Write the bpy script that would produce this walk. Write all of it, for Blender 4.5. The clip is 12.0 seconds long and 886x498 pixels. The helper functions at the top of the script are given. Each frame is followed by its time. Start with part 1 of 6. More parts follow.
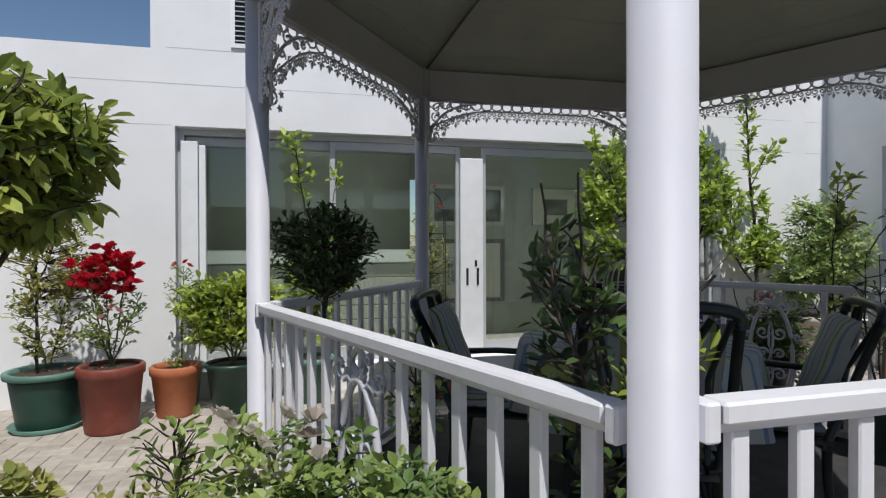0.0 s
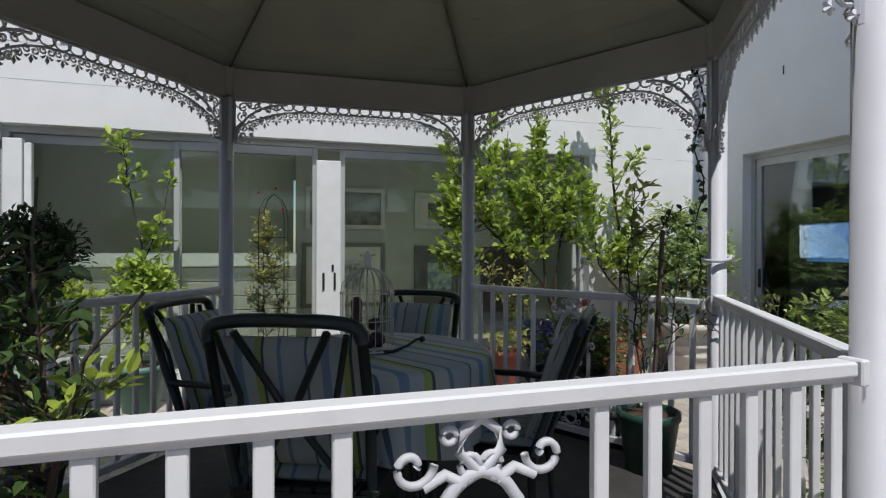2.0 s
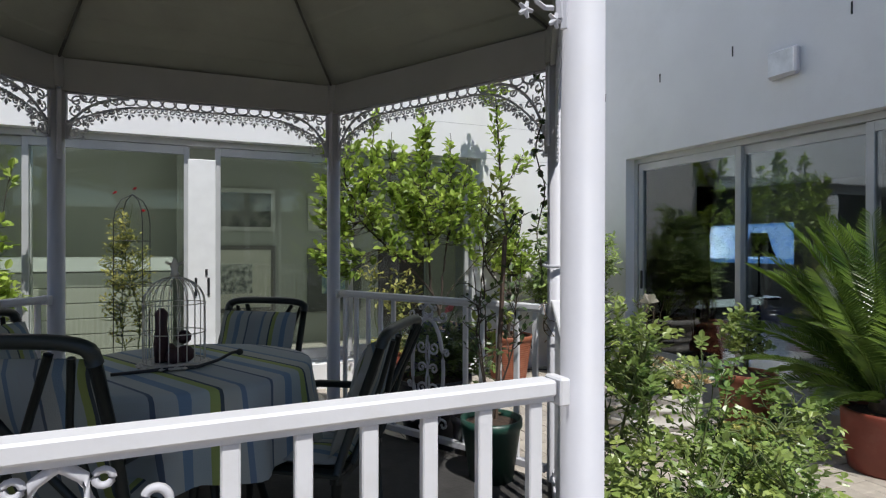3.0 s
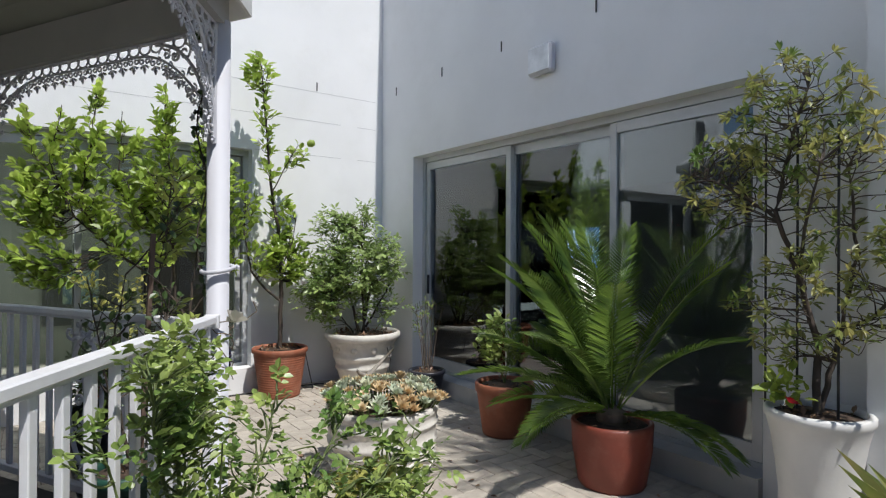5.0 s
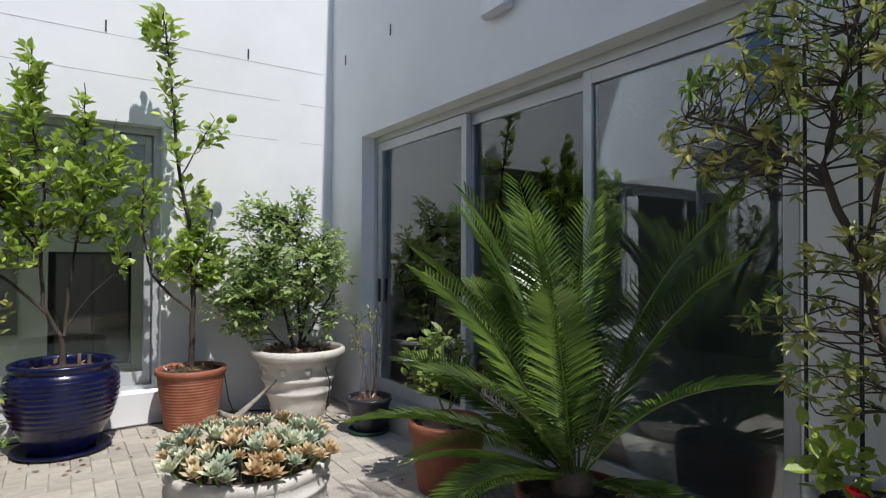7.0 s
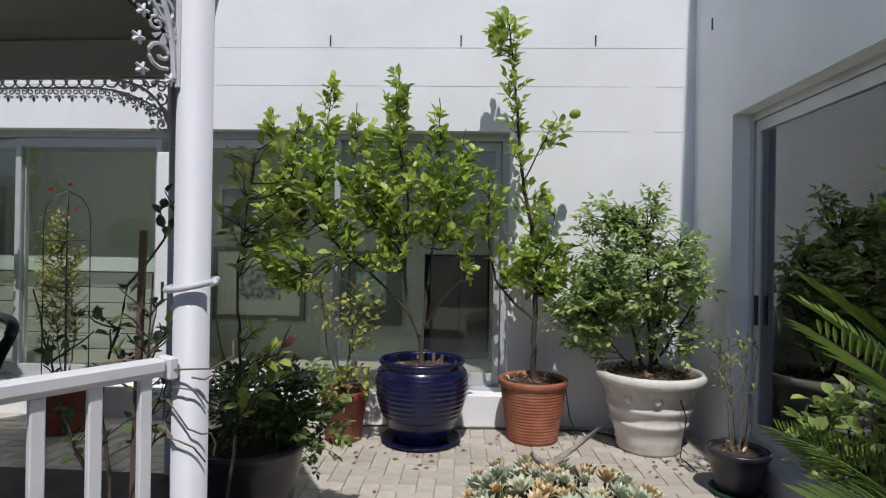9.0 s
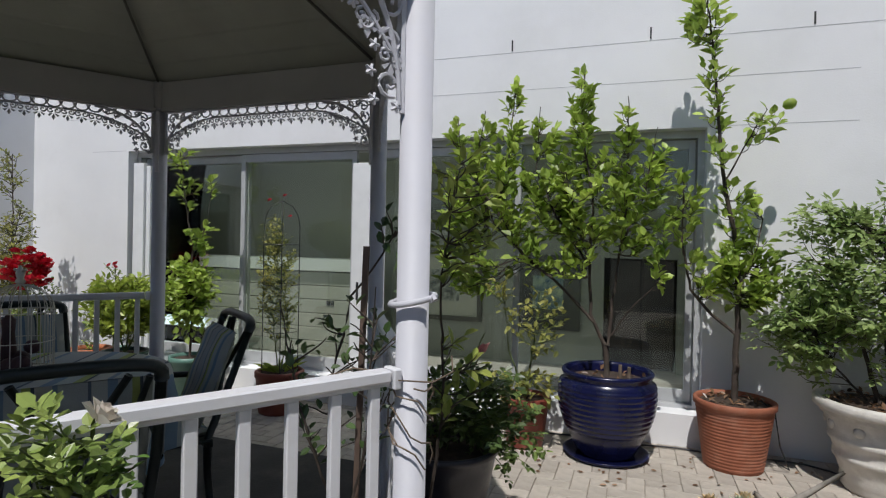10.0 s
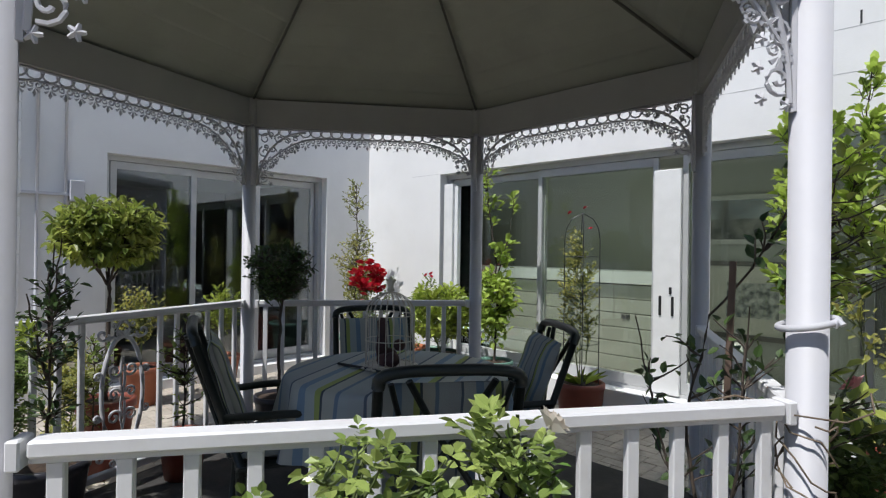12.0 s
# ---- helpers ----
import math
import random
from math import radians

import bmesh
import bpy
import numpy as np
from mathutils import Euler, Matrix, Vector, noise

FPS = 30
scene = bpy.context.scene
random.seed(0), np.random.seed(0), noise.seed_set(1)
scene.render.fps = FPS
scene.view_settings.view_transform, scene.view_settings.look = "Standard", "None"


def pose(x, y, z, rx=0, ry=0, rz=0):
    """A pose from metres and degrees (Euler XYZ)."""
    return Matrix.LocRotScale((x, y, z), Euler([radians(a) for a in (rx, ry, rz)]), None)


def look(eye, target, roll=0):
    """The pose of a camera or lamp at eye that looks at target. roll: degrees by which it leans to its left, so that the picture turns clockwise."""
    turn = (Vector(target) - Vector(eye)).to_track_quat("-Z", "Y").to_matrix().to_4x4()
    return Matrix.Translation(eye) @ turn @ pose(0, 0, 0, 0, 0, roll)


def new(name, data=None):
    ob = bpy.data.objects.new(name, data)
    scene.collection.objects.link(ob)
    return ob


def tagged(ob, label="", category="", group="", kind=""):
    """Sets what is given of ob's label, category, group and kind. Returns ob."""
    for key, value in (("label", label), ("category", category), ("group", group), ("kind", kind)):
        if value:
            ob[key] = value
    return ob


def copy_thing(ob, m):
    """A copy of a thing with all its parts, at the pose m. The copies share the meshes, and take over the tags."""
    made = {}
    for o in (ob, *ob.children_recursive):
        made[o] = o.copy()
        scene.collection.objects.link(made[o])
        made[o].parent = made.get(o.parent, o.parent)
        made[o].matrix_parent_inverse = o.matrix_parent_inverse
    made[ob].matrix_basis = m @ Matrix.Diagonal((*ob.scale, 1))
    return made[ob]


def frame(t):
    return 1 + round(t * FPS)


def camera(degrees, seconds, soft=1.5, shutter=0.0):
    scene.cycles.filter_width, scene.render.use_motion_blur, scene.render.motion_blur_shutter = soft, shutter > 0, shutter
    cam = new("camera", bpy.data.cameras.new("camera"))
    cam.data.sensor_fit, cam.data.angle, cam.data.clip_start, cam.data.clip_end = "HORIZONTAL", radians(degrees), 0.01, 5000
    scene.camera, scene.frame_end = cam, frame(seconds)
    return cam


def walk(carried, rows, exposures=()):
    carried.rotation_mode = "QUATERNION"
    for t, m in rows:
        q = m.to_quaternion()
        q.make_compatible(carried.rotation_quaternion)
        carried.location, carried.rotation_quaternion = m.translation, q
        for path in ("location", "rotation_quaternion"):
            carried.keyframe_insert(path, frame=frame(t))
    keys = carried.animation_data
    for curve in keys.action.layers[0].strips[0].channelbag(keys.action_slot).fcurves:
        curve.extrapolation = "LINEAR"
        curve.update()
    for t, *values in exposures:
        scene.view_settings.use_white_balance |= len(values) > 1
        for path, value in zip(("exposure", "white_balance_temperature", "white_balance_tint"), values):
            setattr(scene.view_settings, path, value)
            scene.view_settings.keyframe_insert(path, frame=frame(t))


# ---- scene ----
cam = camera(76.0, 12.0, soft=1.2)
PATH = [
    (0, (0.021, 0.126, 1.348), (0.51, 2.066, 1.334), -0.2),
    (0.5, (0.302, 0.16, 1.353), (0.849, 2.083, 1.341), -0.2),
    (1, (0.541, 0.152, 1.349), (1.156, 2.055, 1.341), -0.3),
    (1.5, (0.886, -0.003, 1.383), (1.472, 1.909, 1.367), 0.4),
    (2, (1.136, -0.075, 1.372), (1.725, 1.837, 1.365), 0.2),
    (2.5, (1.441, -0.087, 1.377), (2.082, 1.807, 1.373), 0.2),
    (3, (1.686, -0.156, 1.403), (2.475, 1.682, 1.397), 0.1),
    (3.5, (1.95, -0.24, 1.421), (2.873, 1.534, 1.409), 0.1),
    (3.7, (2.046, -0.273, 1.42), (3.013, 1.477, 1.406), 0.3),
    (5.3, (3.0, -0.125, 1.39), (4.19, 1.483, 1.401), 0.2),
    (5.5, (3.134, -0.103, 1.383), (4.322, 1.506, 1.396), 0.1),
    (6, (3.401, 0.043, 1.374), (4.591, 1.65, 1.389), 0.1),
    (6.5, (3.612, 0.221, 1.348), (4.803, 1.827, 1.372), 0.1),
    (6.7, (3.727, 0.285, 1.333), (4.904, 1.902, 1.362), 0.1),
    (8.3, (4.228, 0.778, 1.368), (4.676, 2.727, 1.387), 0.6),
    (8.5, (4.223, 0.844, 1.347), (4.516, 2.822, 1.379), 0.5),
    (9, (4.227, 0.865, 1.423), (4.15, 2.864, 1.426), 0.9),
    (9.5, (4.18, 0.864, 1.447), (3.821, 2.832, 1.441), 1.0),
    (10, (4.078, 0.868, 1.48), (3.442, 2.764, 1.464), 1.2),
    (10.5, (4.002, 0.827, 1.486), (3.087, 2.605, 1.463), 1.1),
    (11, (3.937, 0.802, 1.487), (2.804, 2.449, 1.469), 1.2),
    (11.5, (3.877, 0.767, 1.488), (2.584, 2.293, 1.48), 1.0),
    (12, (3.833, 0.733, 1.49), (2.417, 2.145, 1.494), 0.8),
]
walk(cam, [(t, look(eye, target, roll)) for t, eye, target, roll in PATH], [(0, -0.36, 6200, 10), (0.6, -0.60, 6200, 10), (1.2, -0.66, 6200, 10), (1.8, -0.52, 6250, 9), (3.0, -0.24, 6250, 9), (5.5, -0.16, 6200, 9), (8.5, -0.22, 6150, 11), (9.2, -0.46, 6150, 11), (10.4, -0.54, 6200, 10), (11.2, -0.34, 6200, 10), (12, -0.18, 6200, 9)])

# ---- light ----
SUN = Vector((0.02, -0.50, 0.865)).normalized()
world = bpy.data.worlds.new("world")
scene.world = world
world.use_nodes = True
_n = world.node_tree.nodes
_sky = _n.new("ShaderNodeTexSky")
_sky.sky_type, _sky.sun_disc = "NISHITA", False
_sky.sun_elevation = math.asin(SUN.z)
_sky.sun_rotation = math.atan2(SUN.x, SUN.y)
_sky.air_density, _sky.dust_density, _sky.ozone_density = 1.0, 0.4, 2.0
_n["Background"].inputs["Strength"].default_value = 0.105
world.node_tree.links.new(_sky.outputs[0], _n["Background"].inputs[0])
sun = new("sun", bpy.data.lights.new("sun", "SUN"))
sun.data.energy, sun.data.angle, sun.data.color = 5.0, radians(0.55), (1.0, 0.95, 0.88)
sun.matrix_world = look((0, 0, 20), Vector((0, 0, 20)) - SUN)


# ---- materials ----
def mat(name, color, rough=0.6, metal=0.0, vary=0.12, scale=8.0, bump=0.15, fine=60.0, rand=0.0, spec=0.5, dirt=None, dirt_amt=0.0, dirt_scale=2.0, trans=0.0, coat=0.0, second=None):
    """A painted or natural surface: two scales of colour variation, a stain layer and fine relief."""
    m = bpy.data.materials.new(name)
    m.use_nodes = True
    nt = m.node_tree
    N, L = nt.nodes, nt.links
    b = N["Principled BSDF"]
    tc = N.new("ShaderNodeTexCoord")
    n1 = N.new("ShaderNodeTexNoise")
    n1.inputs["Scale"].default_value, n1.inputs["Detail"].default_value = scale, 5
    n2 = N.new("ShaderNodeTexNoise")
    n2.inputs["Scale"].default_value, n2.inputs["Detail"].default_value = fine, 3
    L.new(tc.outputs["Object"], n1.inputs["Vector"])
    L.new(tc.outputs["Object"], n2.inputs["Vector"])
    ramp = N.new("ShaderNodeMix")
    ramp.data_type = "RGBA"
    c = Vector(color)
    c2 = Vector(second) if second else c * (1 + vary)
    ramp.inputs["A"].default_value = (*(c * (1 - vary)), 1)
    ramp.inputs["B"].default_value = (*(min(1, v) for v in c2), 1)
    mr = N.new("ShaderNodeMapRange")
    mr.inputs["From Min"].default_value, mr.inputs["From Max"].default_value = 0.35, 0.65
    L.new(n1.outputs["Fac"], mr.inputs["Value"])
    L.new(mr.outputs[0], ramp.inputs["Factor"])
    out = ramp.outputs["Result"]
    if rand:
        oi = N.new("ShaderNodeObjectInfo")
        ge = N.new("ShaderNodeNewGeometry")
        ad = N.new("ShaderNodeMath")
        ad.operation = "ADD"
        L.new(oi.outputs["Random"], ad.inputs[0])
        L.new(ge.outputs["Random Per Island"], ad.inputs[1])
        fr = N.new("ShaderNodeMath")
        fr.operation = "FRACT"
        L.new(ad.outputs[0], fr.inputs[0])
        mv = N.new("ShaderNodeMapRange")
        mv.inputs["To Min"].default_value, mv.inputs["To Max"].default_value = 1 - rand, 1 + rand
        L.new(fr.outputs[0], mv.inputs["Value"])
        hs = N.new("ShaderNodeHueSaturation")
        L.new(mv.outputs[0], hs.inputs["Value"])
        L.new(out, hs.inputs["Color"])
        out = hs.outputs[0]
    if dirt:
        n3 = N.new("ShaderNodeTexNoise")
        n3.inputs["Scale"].default_value, n3.inputs["Detail"].default_value, n3.inputs["Roughness"].default_value = dirt_scale, 8, 0.7
        L.new(tc.outputs["Object"], n3.inputs["Vector"])
        md = N.new("ShaderNodeMapRange")
        md.inputs["From Min"].default_value, md.inputs["From Max"].default_value, md.inputs["To Max"].default_value = 0.5, 0.75, dirt_amt
        L.new(n3.outputs["Fac"], md.inputs["Value"])
        mx = N.new("ShaderNodeMix")
        mx.data_type = "RGBA"
        L.new(md.outputs[0], mx.inputs["Factor"])
        L.new(out, mx.inputs["A"])
        mx.inputs["B"].default_value = (*dirt, 1)
        out = mx.outputs["Result"]
    L.new(out, b.inputs["Base Color"])
    rr = N.new("ShaderNodeMapRange")
    rr.inputs["To Min"].default_value, rr.inputs["To Max"].default_value = max(0.02, rough - 0.08), min(1, rough + 0.08)
    L.new(n2.outputs["Fac"], rr.inputs["Value"])
    L.new(rr.outputs[0], b.inputs["Roughness"])
    b.inputs["Metallic"].default_value = metal
    b.inputs["Specular IOR Level"].default_value = spec
    b.inputs["Coat Weight"].default_value = coat
    b.inputs["Coat Roughness"].default_value = 0.08
    if bump:
        bp = N.new("ShaderNodeBump")
        bp.inputs["Strength"].default_value, bp.inputs["Distance"].default_value = bump, 0.004
        L.new(n2.outputs["Fac"], bp.inputs["Height"])
        L.new(bp.outputs[0], b.inputs["Normal"])
    if trans:
        tr = N.new("ShaderNodeBsdfTranslucent")
        L.new(out, tr.inputs["Color"])
        ms = N.new("ShaderNodeMixShader")
        ms.inputs[0].default_value = trans
        L.new(b.outputs[0], ms.inputs[1])
        L.new(tr.outputs[0], ms.inputs[2])
        L.new(ms.outputs[0], N["Material Output"].inputs["Surface"])
    return m


def pane_glass(name, tint, coat=0.04):
    """Thin window glass: clear straight through, with a mirror's gloss by Fresnel."""
    m = bpy.data.materials.new(name)
    m.use_nodes = True
    N, L = m.node_tree.nodes, m.node_tree.links
    N.remove(N["Principled BSDF"])
    t = N.new("ShaderNodeBsdfTransparent")
    t.inputs[0].default_value = (*tint, 1)
    g = N.new("ShaderNodeBsdfGlossy")
    g.inputs["Roughness"].default_value = 0.01
    g.inputs["Color"].default_value = (0.9, 0.93, 0.95, 1)
    f = N.new("ShaderNodeFresnel")
    f.inputs["IOR"].default_value = 1.5
    k = N.new("ShaderNodeMath")
    k.operation = "MULTIPLY_ADD"
    k.inputs[1].default_value, k.inputs[2].default_value = (1.0 if coat == 0 else 1.6), coat
    L.new(f.outputs[0], k.inputs[0])
    ms = N.new("ShaderNodeMixShader")
    L.new(k.outputs[0], ms.inputs[0])
    L.new(t.outputs[0], ms.inputs[1])
    L.new(g.outputs[0], ms.inputs[2])
    L.new(ms.outputs[0], N["Material Output"].inputs["Surface"])
    return m


WALL = mat("white_plaster", (0.78, 0.78, 0.79), 0.85, vary=0.03, scale=1.5, bump=0.25, fine=90, dirt=(0.6, 0.59, 0.57), dirt_amt=0.25, dirt_scale=1.2)
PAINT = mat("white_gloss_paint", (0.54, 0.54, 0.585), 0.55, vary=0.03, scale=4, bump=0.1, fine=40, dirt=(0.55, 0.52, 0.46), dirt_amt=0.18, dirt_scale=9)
# same white paint, lightened to put the sun on the upward-facing rails
RAILP = mat("sunlit_rail_paint", (0.72, 0.72, 0.75), 0.5, vary=0.03, scale=5, bump=0.12, fine=45, dirt=(0.52, 0.48, 0.42), dirt_amt=0.22, dirt_scale=11)
# the posts' white paint, darkened so the beams' shade is in the colour
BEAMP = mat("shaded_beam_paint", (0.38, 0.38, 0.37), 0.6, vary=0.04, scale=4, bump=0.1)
# pale roof boards; the shade under the roof is put into this colour
ROOFIN = mat("cream_boards_shade_toned", (0.29, 0.30, 0.255), 0.75, vary=0.06, scale=2.5, bump=0.2, fine=50, dirt=(0.25, 0.24, 0.22), dirt_amt=0.3, dirt_scale=3)
ROOFOUT = mat("white_roof_sheet", (0.7, 0.7, 0.7), 0.5, vary=0.05)
ALU = mat("grey_aluminium_frame", (0.50, 0.51, 0.52), 0.4, metal=0.15, vary=0.04, bump=0.03)
ALUW = mat("white_aluminium_frame", (0.78, 0.79, 0.80), 0.4, vary=0.03, bump=0.03)
GLASS = pane_glass("door_glass", (0.93, 0.96, 0.92), 0.0)
GLASSD = pane_glass("tinted_door_glass", (0.72, 0.76, 0.77), 0.05)
BLACK = mat("black_plastic", (0.02, 0.02, 0.022), 0.45, vary=0.2, bump=0.05)
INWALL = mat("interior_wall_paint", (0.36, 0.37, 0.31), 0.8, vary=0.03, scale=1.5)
INFLOOR = mat("interior_tile", (0.35, 0.33, 0.3), 0.4, vary=0.1, scale=3)
INDARK = mat("dark_wood", (0.022, 0.014, 0.012), 0.5, vary=0.3, scale=5)
PAVER = mat("concrete_paver", (0.43, 0.385, 0.33), 0.9, vary=0.10, scale=14, bump=0.6, fine=120, rand=0.12, dirt=(0.25, 0.22, 0.19), dirt_amt=0.55, dirt_scale=3)
JOINT = mat("sandy_joint", (0.33, 0.29, 0.24), 0.95, vary=0.2, scale=20, bump=0.5)
TERRA = mat("terracotta", (0.30, 0.10, 0.052), 0.75, vary=0.12, scale=9, bump=0.4, dirt=(0.42, 0.25, 0.18), dirt_amt=0.45, dirt_scale=5)
TERRAR = mat("red_plastic_terracotta", (0.20, 0.045, 0.028), 0.5, vary=0.1, scale=6, bump=0.1, dirt=(0.35, 0.2, 0.15), dirt_amt=0.3, dirt_scale=5)
BLUE = mat("cobalt_glaze", (0.006, 0.008, 0.045), 0.24, vary=0.25, scale=5, bump=0.08, coat=0.15)
DARKPOT = mat("dark_grey_pot_glaze", (0.025, 0.025, 0.035), 0.35, vary=0.25, scale=5, bump=0.1)
GREENP = mat("dark_green_plastic", (0.015, 0.055, 0.04), 0.4, vary=0.15, scale=6, bump=0.05)
GREENL = mat("pale_green_plastic", (0.11, 0.22, 0.18), 0.45, vary=0.1, scale=6, bump=0.05)
STONEP = mat("white_cast_pot", (0.62, 0.59, 0.54), 0.75, vary=0.1, scale=7, bump=0.4, dirt=(0.3, 0.26, 0.2), dirt_amt=0.45, dirt_scale=6)
SOIL = mat("potting_soil", (0.05, 0.032, 0.022), 0.95, vary=0.4, scale=30, bump=1.0)


# ---- mesh helpers ----
def part(name, bm, material, parent=None, label="", smooth=False):
    me = bpy.data.meshes.new(name)
    bm.to_mesh(me)
    bm.free()
    if smooth:
        me.shade_smooth()
    for q in (material if isinstance(material, (list, tuple)) else [material]):
        me.materials.append(q)
    ob = new(name, me)
    if parent:
        ob.parent = parent
    if label:
        ob["label"] = label
    return ob


def thing(name, at, label, category, group="", rz=0.0):
    e = new(name)
    e.empty_display_size = 0.05
    e.matrix_world = pose(*at, 0, 0, rz)
    return tagged(e, label, category, group)


def box(bm, x0, x1, y0, y1, z0, z1, m=None, bevel=0.0):
    """Adds a box; m places it."""
    v = [bm.verts.new((x, y, z)) for z in (z0, z1) for x, y in ((x0, y0), (x1, y0), (x1, y1), (x0, y1))]
    f = [bm.faces.new([v[i] for i in q]) for q in ((3, 2, 1, 0), (4, 5, 6, 7), (0, 1, 5, 4), (1, 2, 6, 5), (2, 3, 7, 6), (3, 0, 4, 7))]
    if bevel:
        es = list({e for q in f for e in q.edges})
        r = bmesh.ops.bevel(bm, geom=es, offset=bevel, segments=1, affect="EDGES")
        v = list({w for q in r["faces"] for w in q.verts} | {w for w in v if w.is_valid})
    if m:
        for w in v:
            w.co = m @ w.co
    return v


def boxpart(name, dims, material, parent=None, label="", bevel=0.0, m=None):
    bm = bmesh.new()
    box(bm, *dims, m=m, bevel=bevel)
    return part(name, bm, material, parent, label)


def lathe(bm, prof, seg=40, m=None, cap=True, wobble=0.0):
    """Turns a profile of (r, z) about the z axis."""
    rings = []
    for r, z in prof:
        ring = []
        for i in range(seg):
            a = 2 * math.pi * i / seg
            co = Vector((r * math.cos(a) * (1 + wobble * math.sin(3 * a + z * 20)), r * math.sin(a), z))
            ring.append(bm.verts.new(m @ co if m else co))
        rings.append(ring)
    for p, q in zip(rings, rings[1:]):
        for i in range(seg):
            bm.faces.new((p[i], p[(i + 1) % seg], q[(i + 1) % seg], q[i]))
    if cap:
        bm.faces.new(list(reversed(rings[0])))
        bm.faces.new(rings[-1])


def tube(bm, pts, r, seg=6, taper=None, closed=False):
    """A round bar along points; r is one radius or (start, end)."""
    pts = [Vector(p) for p in pts]
    n = len(pts)
    ra, rb = (r if isinstance(r, tuple) else (r, r))
    up = Vector((0.013, 0.021, 1))
    prev = None
    first = None
    for i, p in enumerate(pts):
        if closed:
            d = pts[(i + 1) % n] - pts[i - 1]
        else:
            d = pts[min(i + 1, n - 1)] - pts[max(i - 1, 0)]
        d.normalize()
        s = d.cross(up)
        if s.length < 0.15:
            s = d.cross(Vector((1, 0.1, 0)))
        s.normalize()
        t = s.cross(d)
        rr = ra + (rb - ra) * i / max(1, n - 1)
        ring = [bm.verts.new(p + (s * math.cos(2 * math.pi * k / seg) + t * math.sin(2 * math.pi * k / seg)) * rr) for k in range(seg)]
        if prev:
            for k in range(seg):
                bm.faces.new((prev[k], prev[(k + 1) % seg], ring[(k + 1) % seg], ring[k]))
        else:
            first = ring
        prev = ring
    if closed:
        for k in range(seg):
            bm.faces.new((prev[k], prev[(k + 1) % seg], first[(k + 1) % seg], first[k]))
    else:
        bm.faces.new(first)
        bm.faces.new(list(reversed(prev)))


# ---- structure ----
XL, XR, YB, YF = -2.44, 6.07, 5.53, -5.0   # faces of the court's walls
HEAD = 2.403


def structure(name, boxes, material, label="", category="wall"):
    bm = bmesh.new()
    for b in boxes:
        box(bm, *b)
    return tagged(part(name, bm, material), label, category, kind="structure")


def build_shell():
    gb = bmesh.new()
    box(gb, -60, 60, -60, 60, -0.4, -0.012)
    tagged(part("ground", gb, JOINT), "bedding of the paved court floor", "ground", kind="structure")
    T = 0.3
    BX0, BX1 = -1.04, 4.585
    structure("wall_back", [(XL - T, BX0, YB, YB + T, -0.1, 3.07), (BX0, BX1, YB, YB + T, HEAD, 3.07), (BX1, XR + T, YB, YB + T, -0.1, 3.07),
                            (-1.23, XR + T, YB, YB + T, 3.07, 6.0)], WALL, "sunlit white plastered back wall over the wide glass doors")
    RY1 = 4.87
    structure("wall_right", [(XR, XR + T, YF, 1.33, -0.1, 6.0), (XR, XR + T, 1.33, RY1, 2.39, 6.0), (XR, XR + T, RY1, YB, -0.1, 6.0)], WALL,
              "shaded white plastered wall above tinted glass doors")
    structure("wall_left", [(XL - T, XL, 4.85, YB, -0.1, 4.4), (XL - T, XL, 2.32, 4.85, HEAD, 4.4), (XL - T, XL, YF, 2.32, -0.1, 4.4)], WALL,
              "white plastered wall with sliding doors")
    # unseen front wall, kept dark to weaken glass reflections and bounced light
    structure("wall_front", [(XL - T, XR + T, YF - T, YF, -0.1, 2.4)], mat("unseen_wall_dark_olive", (0.16, 0.165, 0.14), 0.9, vary=0.1, scale=2), "unseen dark olive wall added to dim reflections and bounce")
    # shallow plaster joints across the back wall
    for z, x0, x1 in ((3.085, -1.1, 5.98), (2.77, -1.94, 5.55), (2.77, 5.75, 5.98), (2.405, -1.55, -1.06), (2.405, 4.6, 5.55), (2.405, 5.75, 5.98)):
        structure("trim", [(x0, x1, YB - 0.0015, YB + 0.001, z, z + 0.004)], mat("joint_shade", (0.5, 0.5, 0.52), 0.9), "thin plaster joint line in the white wall", "joint")


def sliding_doors(name, origin, rz, width, height, leaves, frame_mat, glass, label, depth=0.11):
    """Doors in a local frame: x along the wall, y into it. leaves: (x0, x1, y, stile width)."""
    root = thing(name, origin, label, "sliding door", rz=rz)
    root["kind"] = "structure"
    f = bmesh.new()
    box(f, 0, width, 0.0, depth + 0.05, height - 0.055, height)
    box(f, 0, 0.05, 0.0, depth + 0.05, 0, height - 0.055)
    box(f, width - 0.05, width, 0.0, depth + 0.05, 0, height - 0.055)
    box(f, 0.05, width - 0.05, 0.0, depth + 0.05, 0, 0.03)
    part("door_frame", f, frame_mat, root)
    for x0, x1, y, s in leaves:
        lf = bmesh.new()
        z0, z1 = 0.032, height - 0.06
        box(lf, x0, x0 + s, y, y + 0.045, z0, z1, bevel=0.003)
        box(lf, x1 - s, x1, y, y + 0.045, z0, z1, bevel=0.003)
        box(lf, x0 + s, x1 - s, y, y + 0.045, z1 - 0.075, z1)
        box(lf, x0 + s, x1 - s, y, y + 0.045, z0, z0 + 0.10)
        leaf = part("door_leaf", lf, frame_mat, root)
        g = bmesh.new()
        box(g, x0 + s, x1 - s, y + 0.018, y + 0.026, z0 + 0.10, z1 - 0.075)
        gp = part("pane", g, glass, leaf)
        gp.visible_shadow = False
    return root


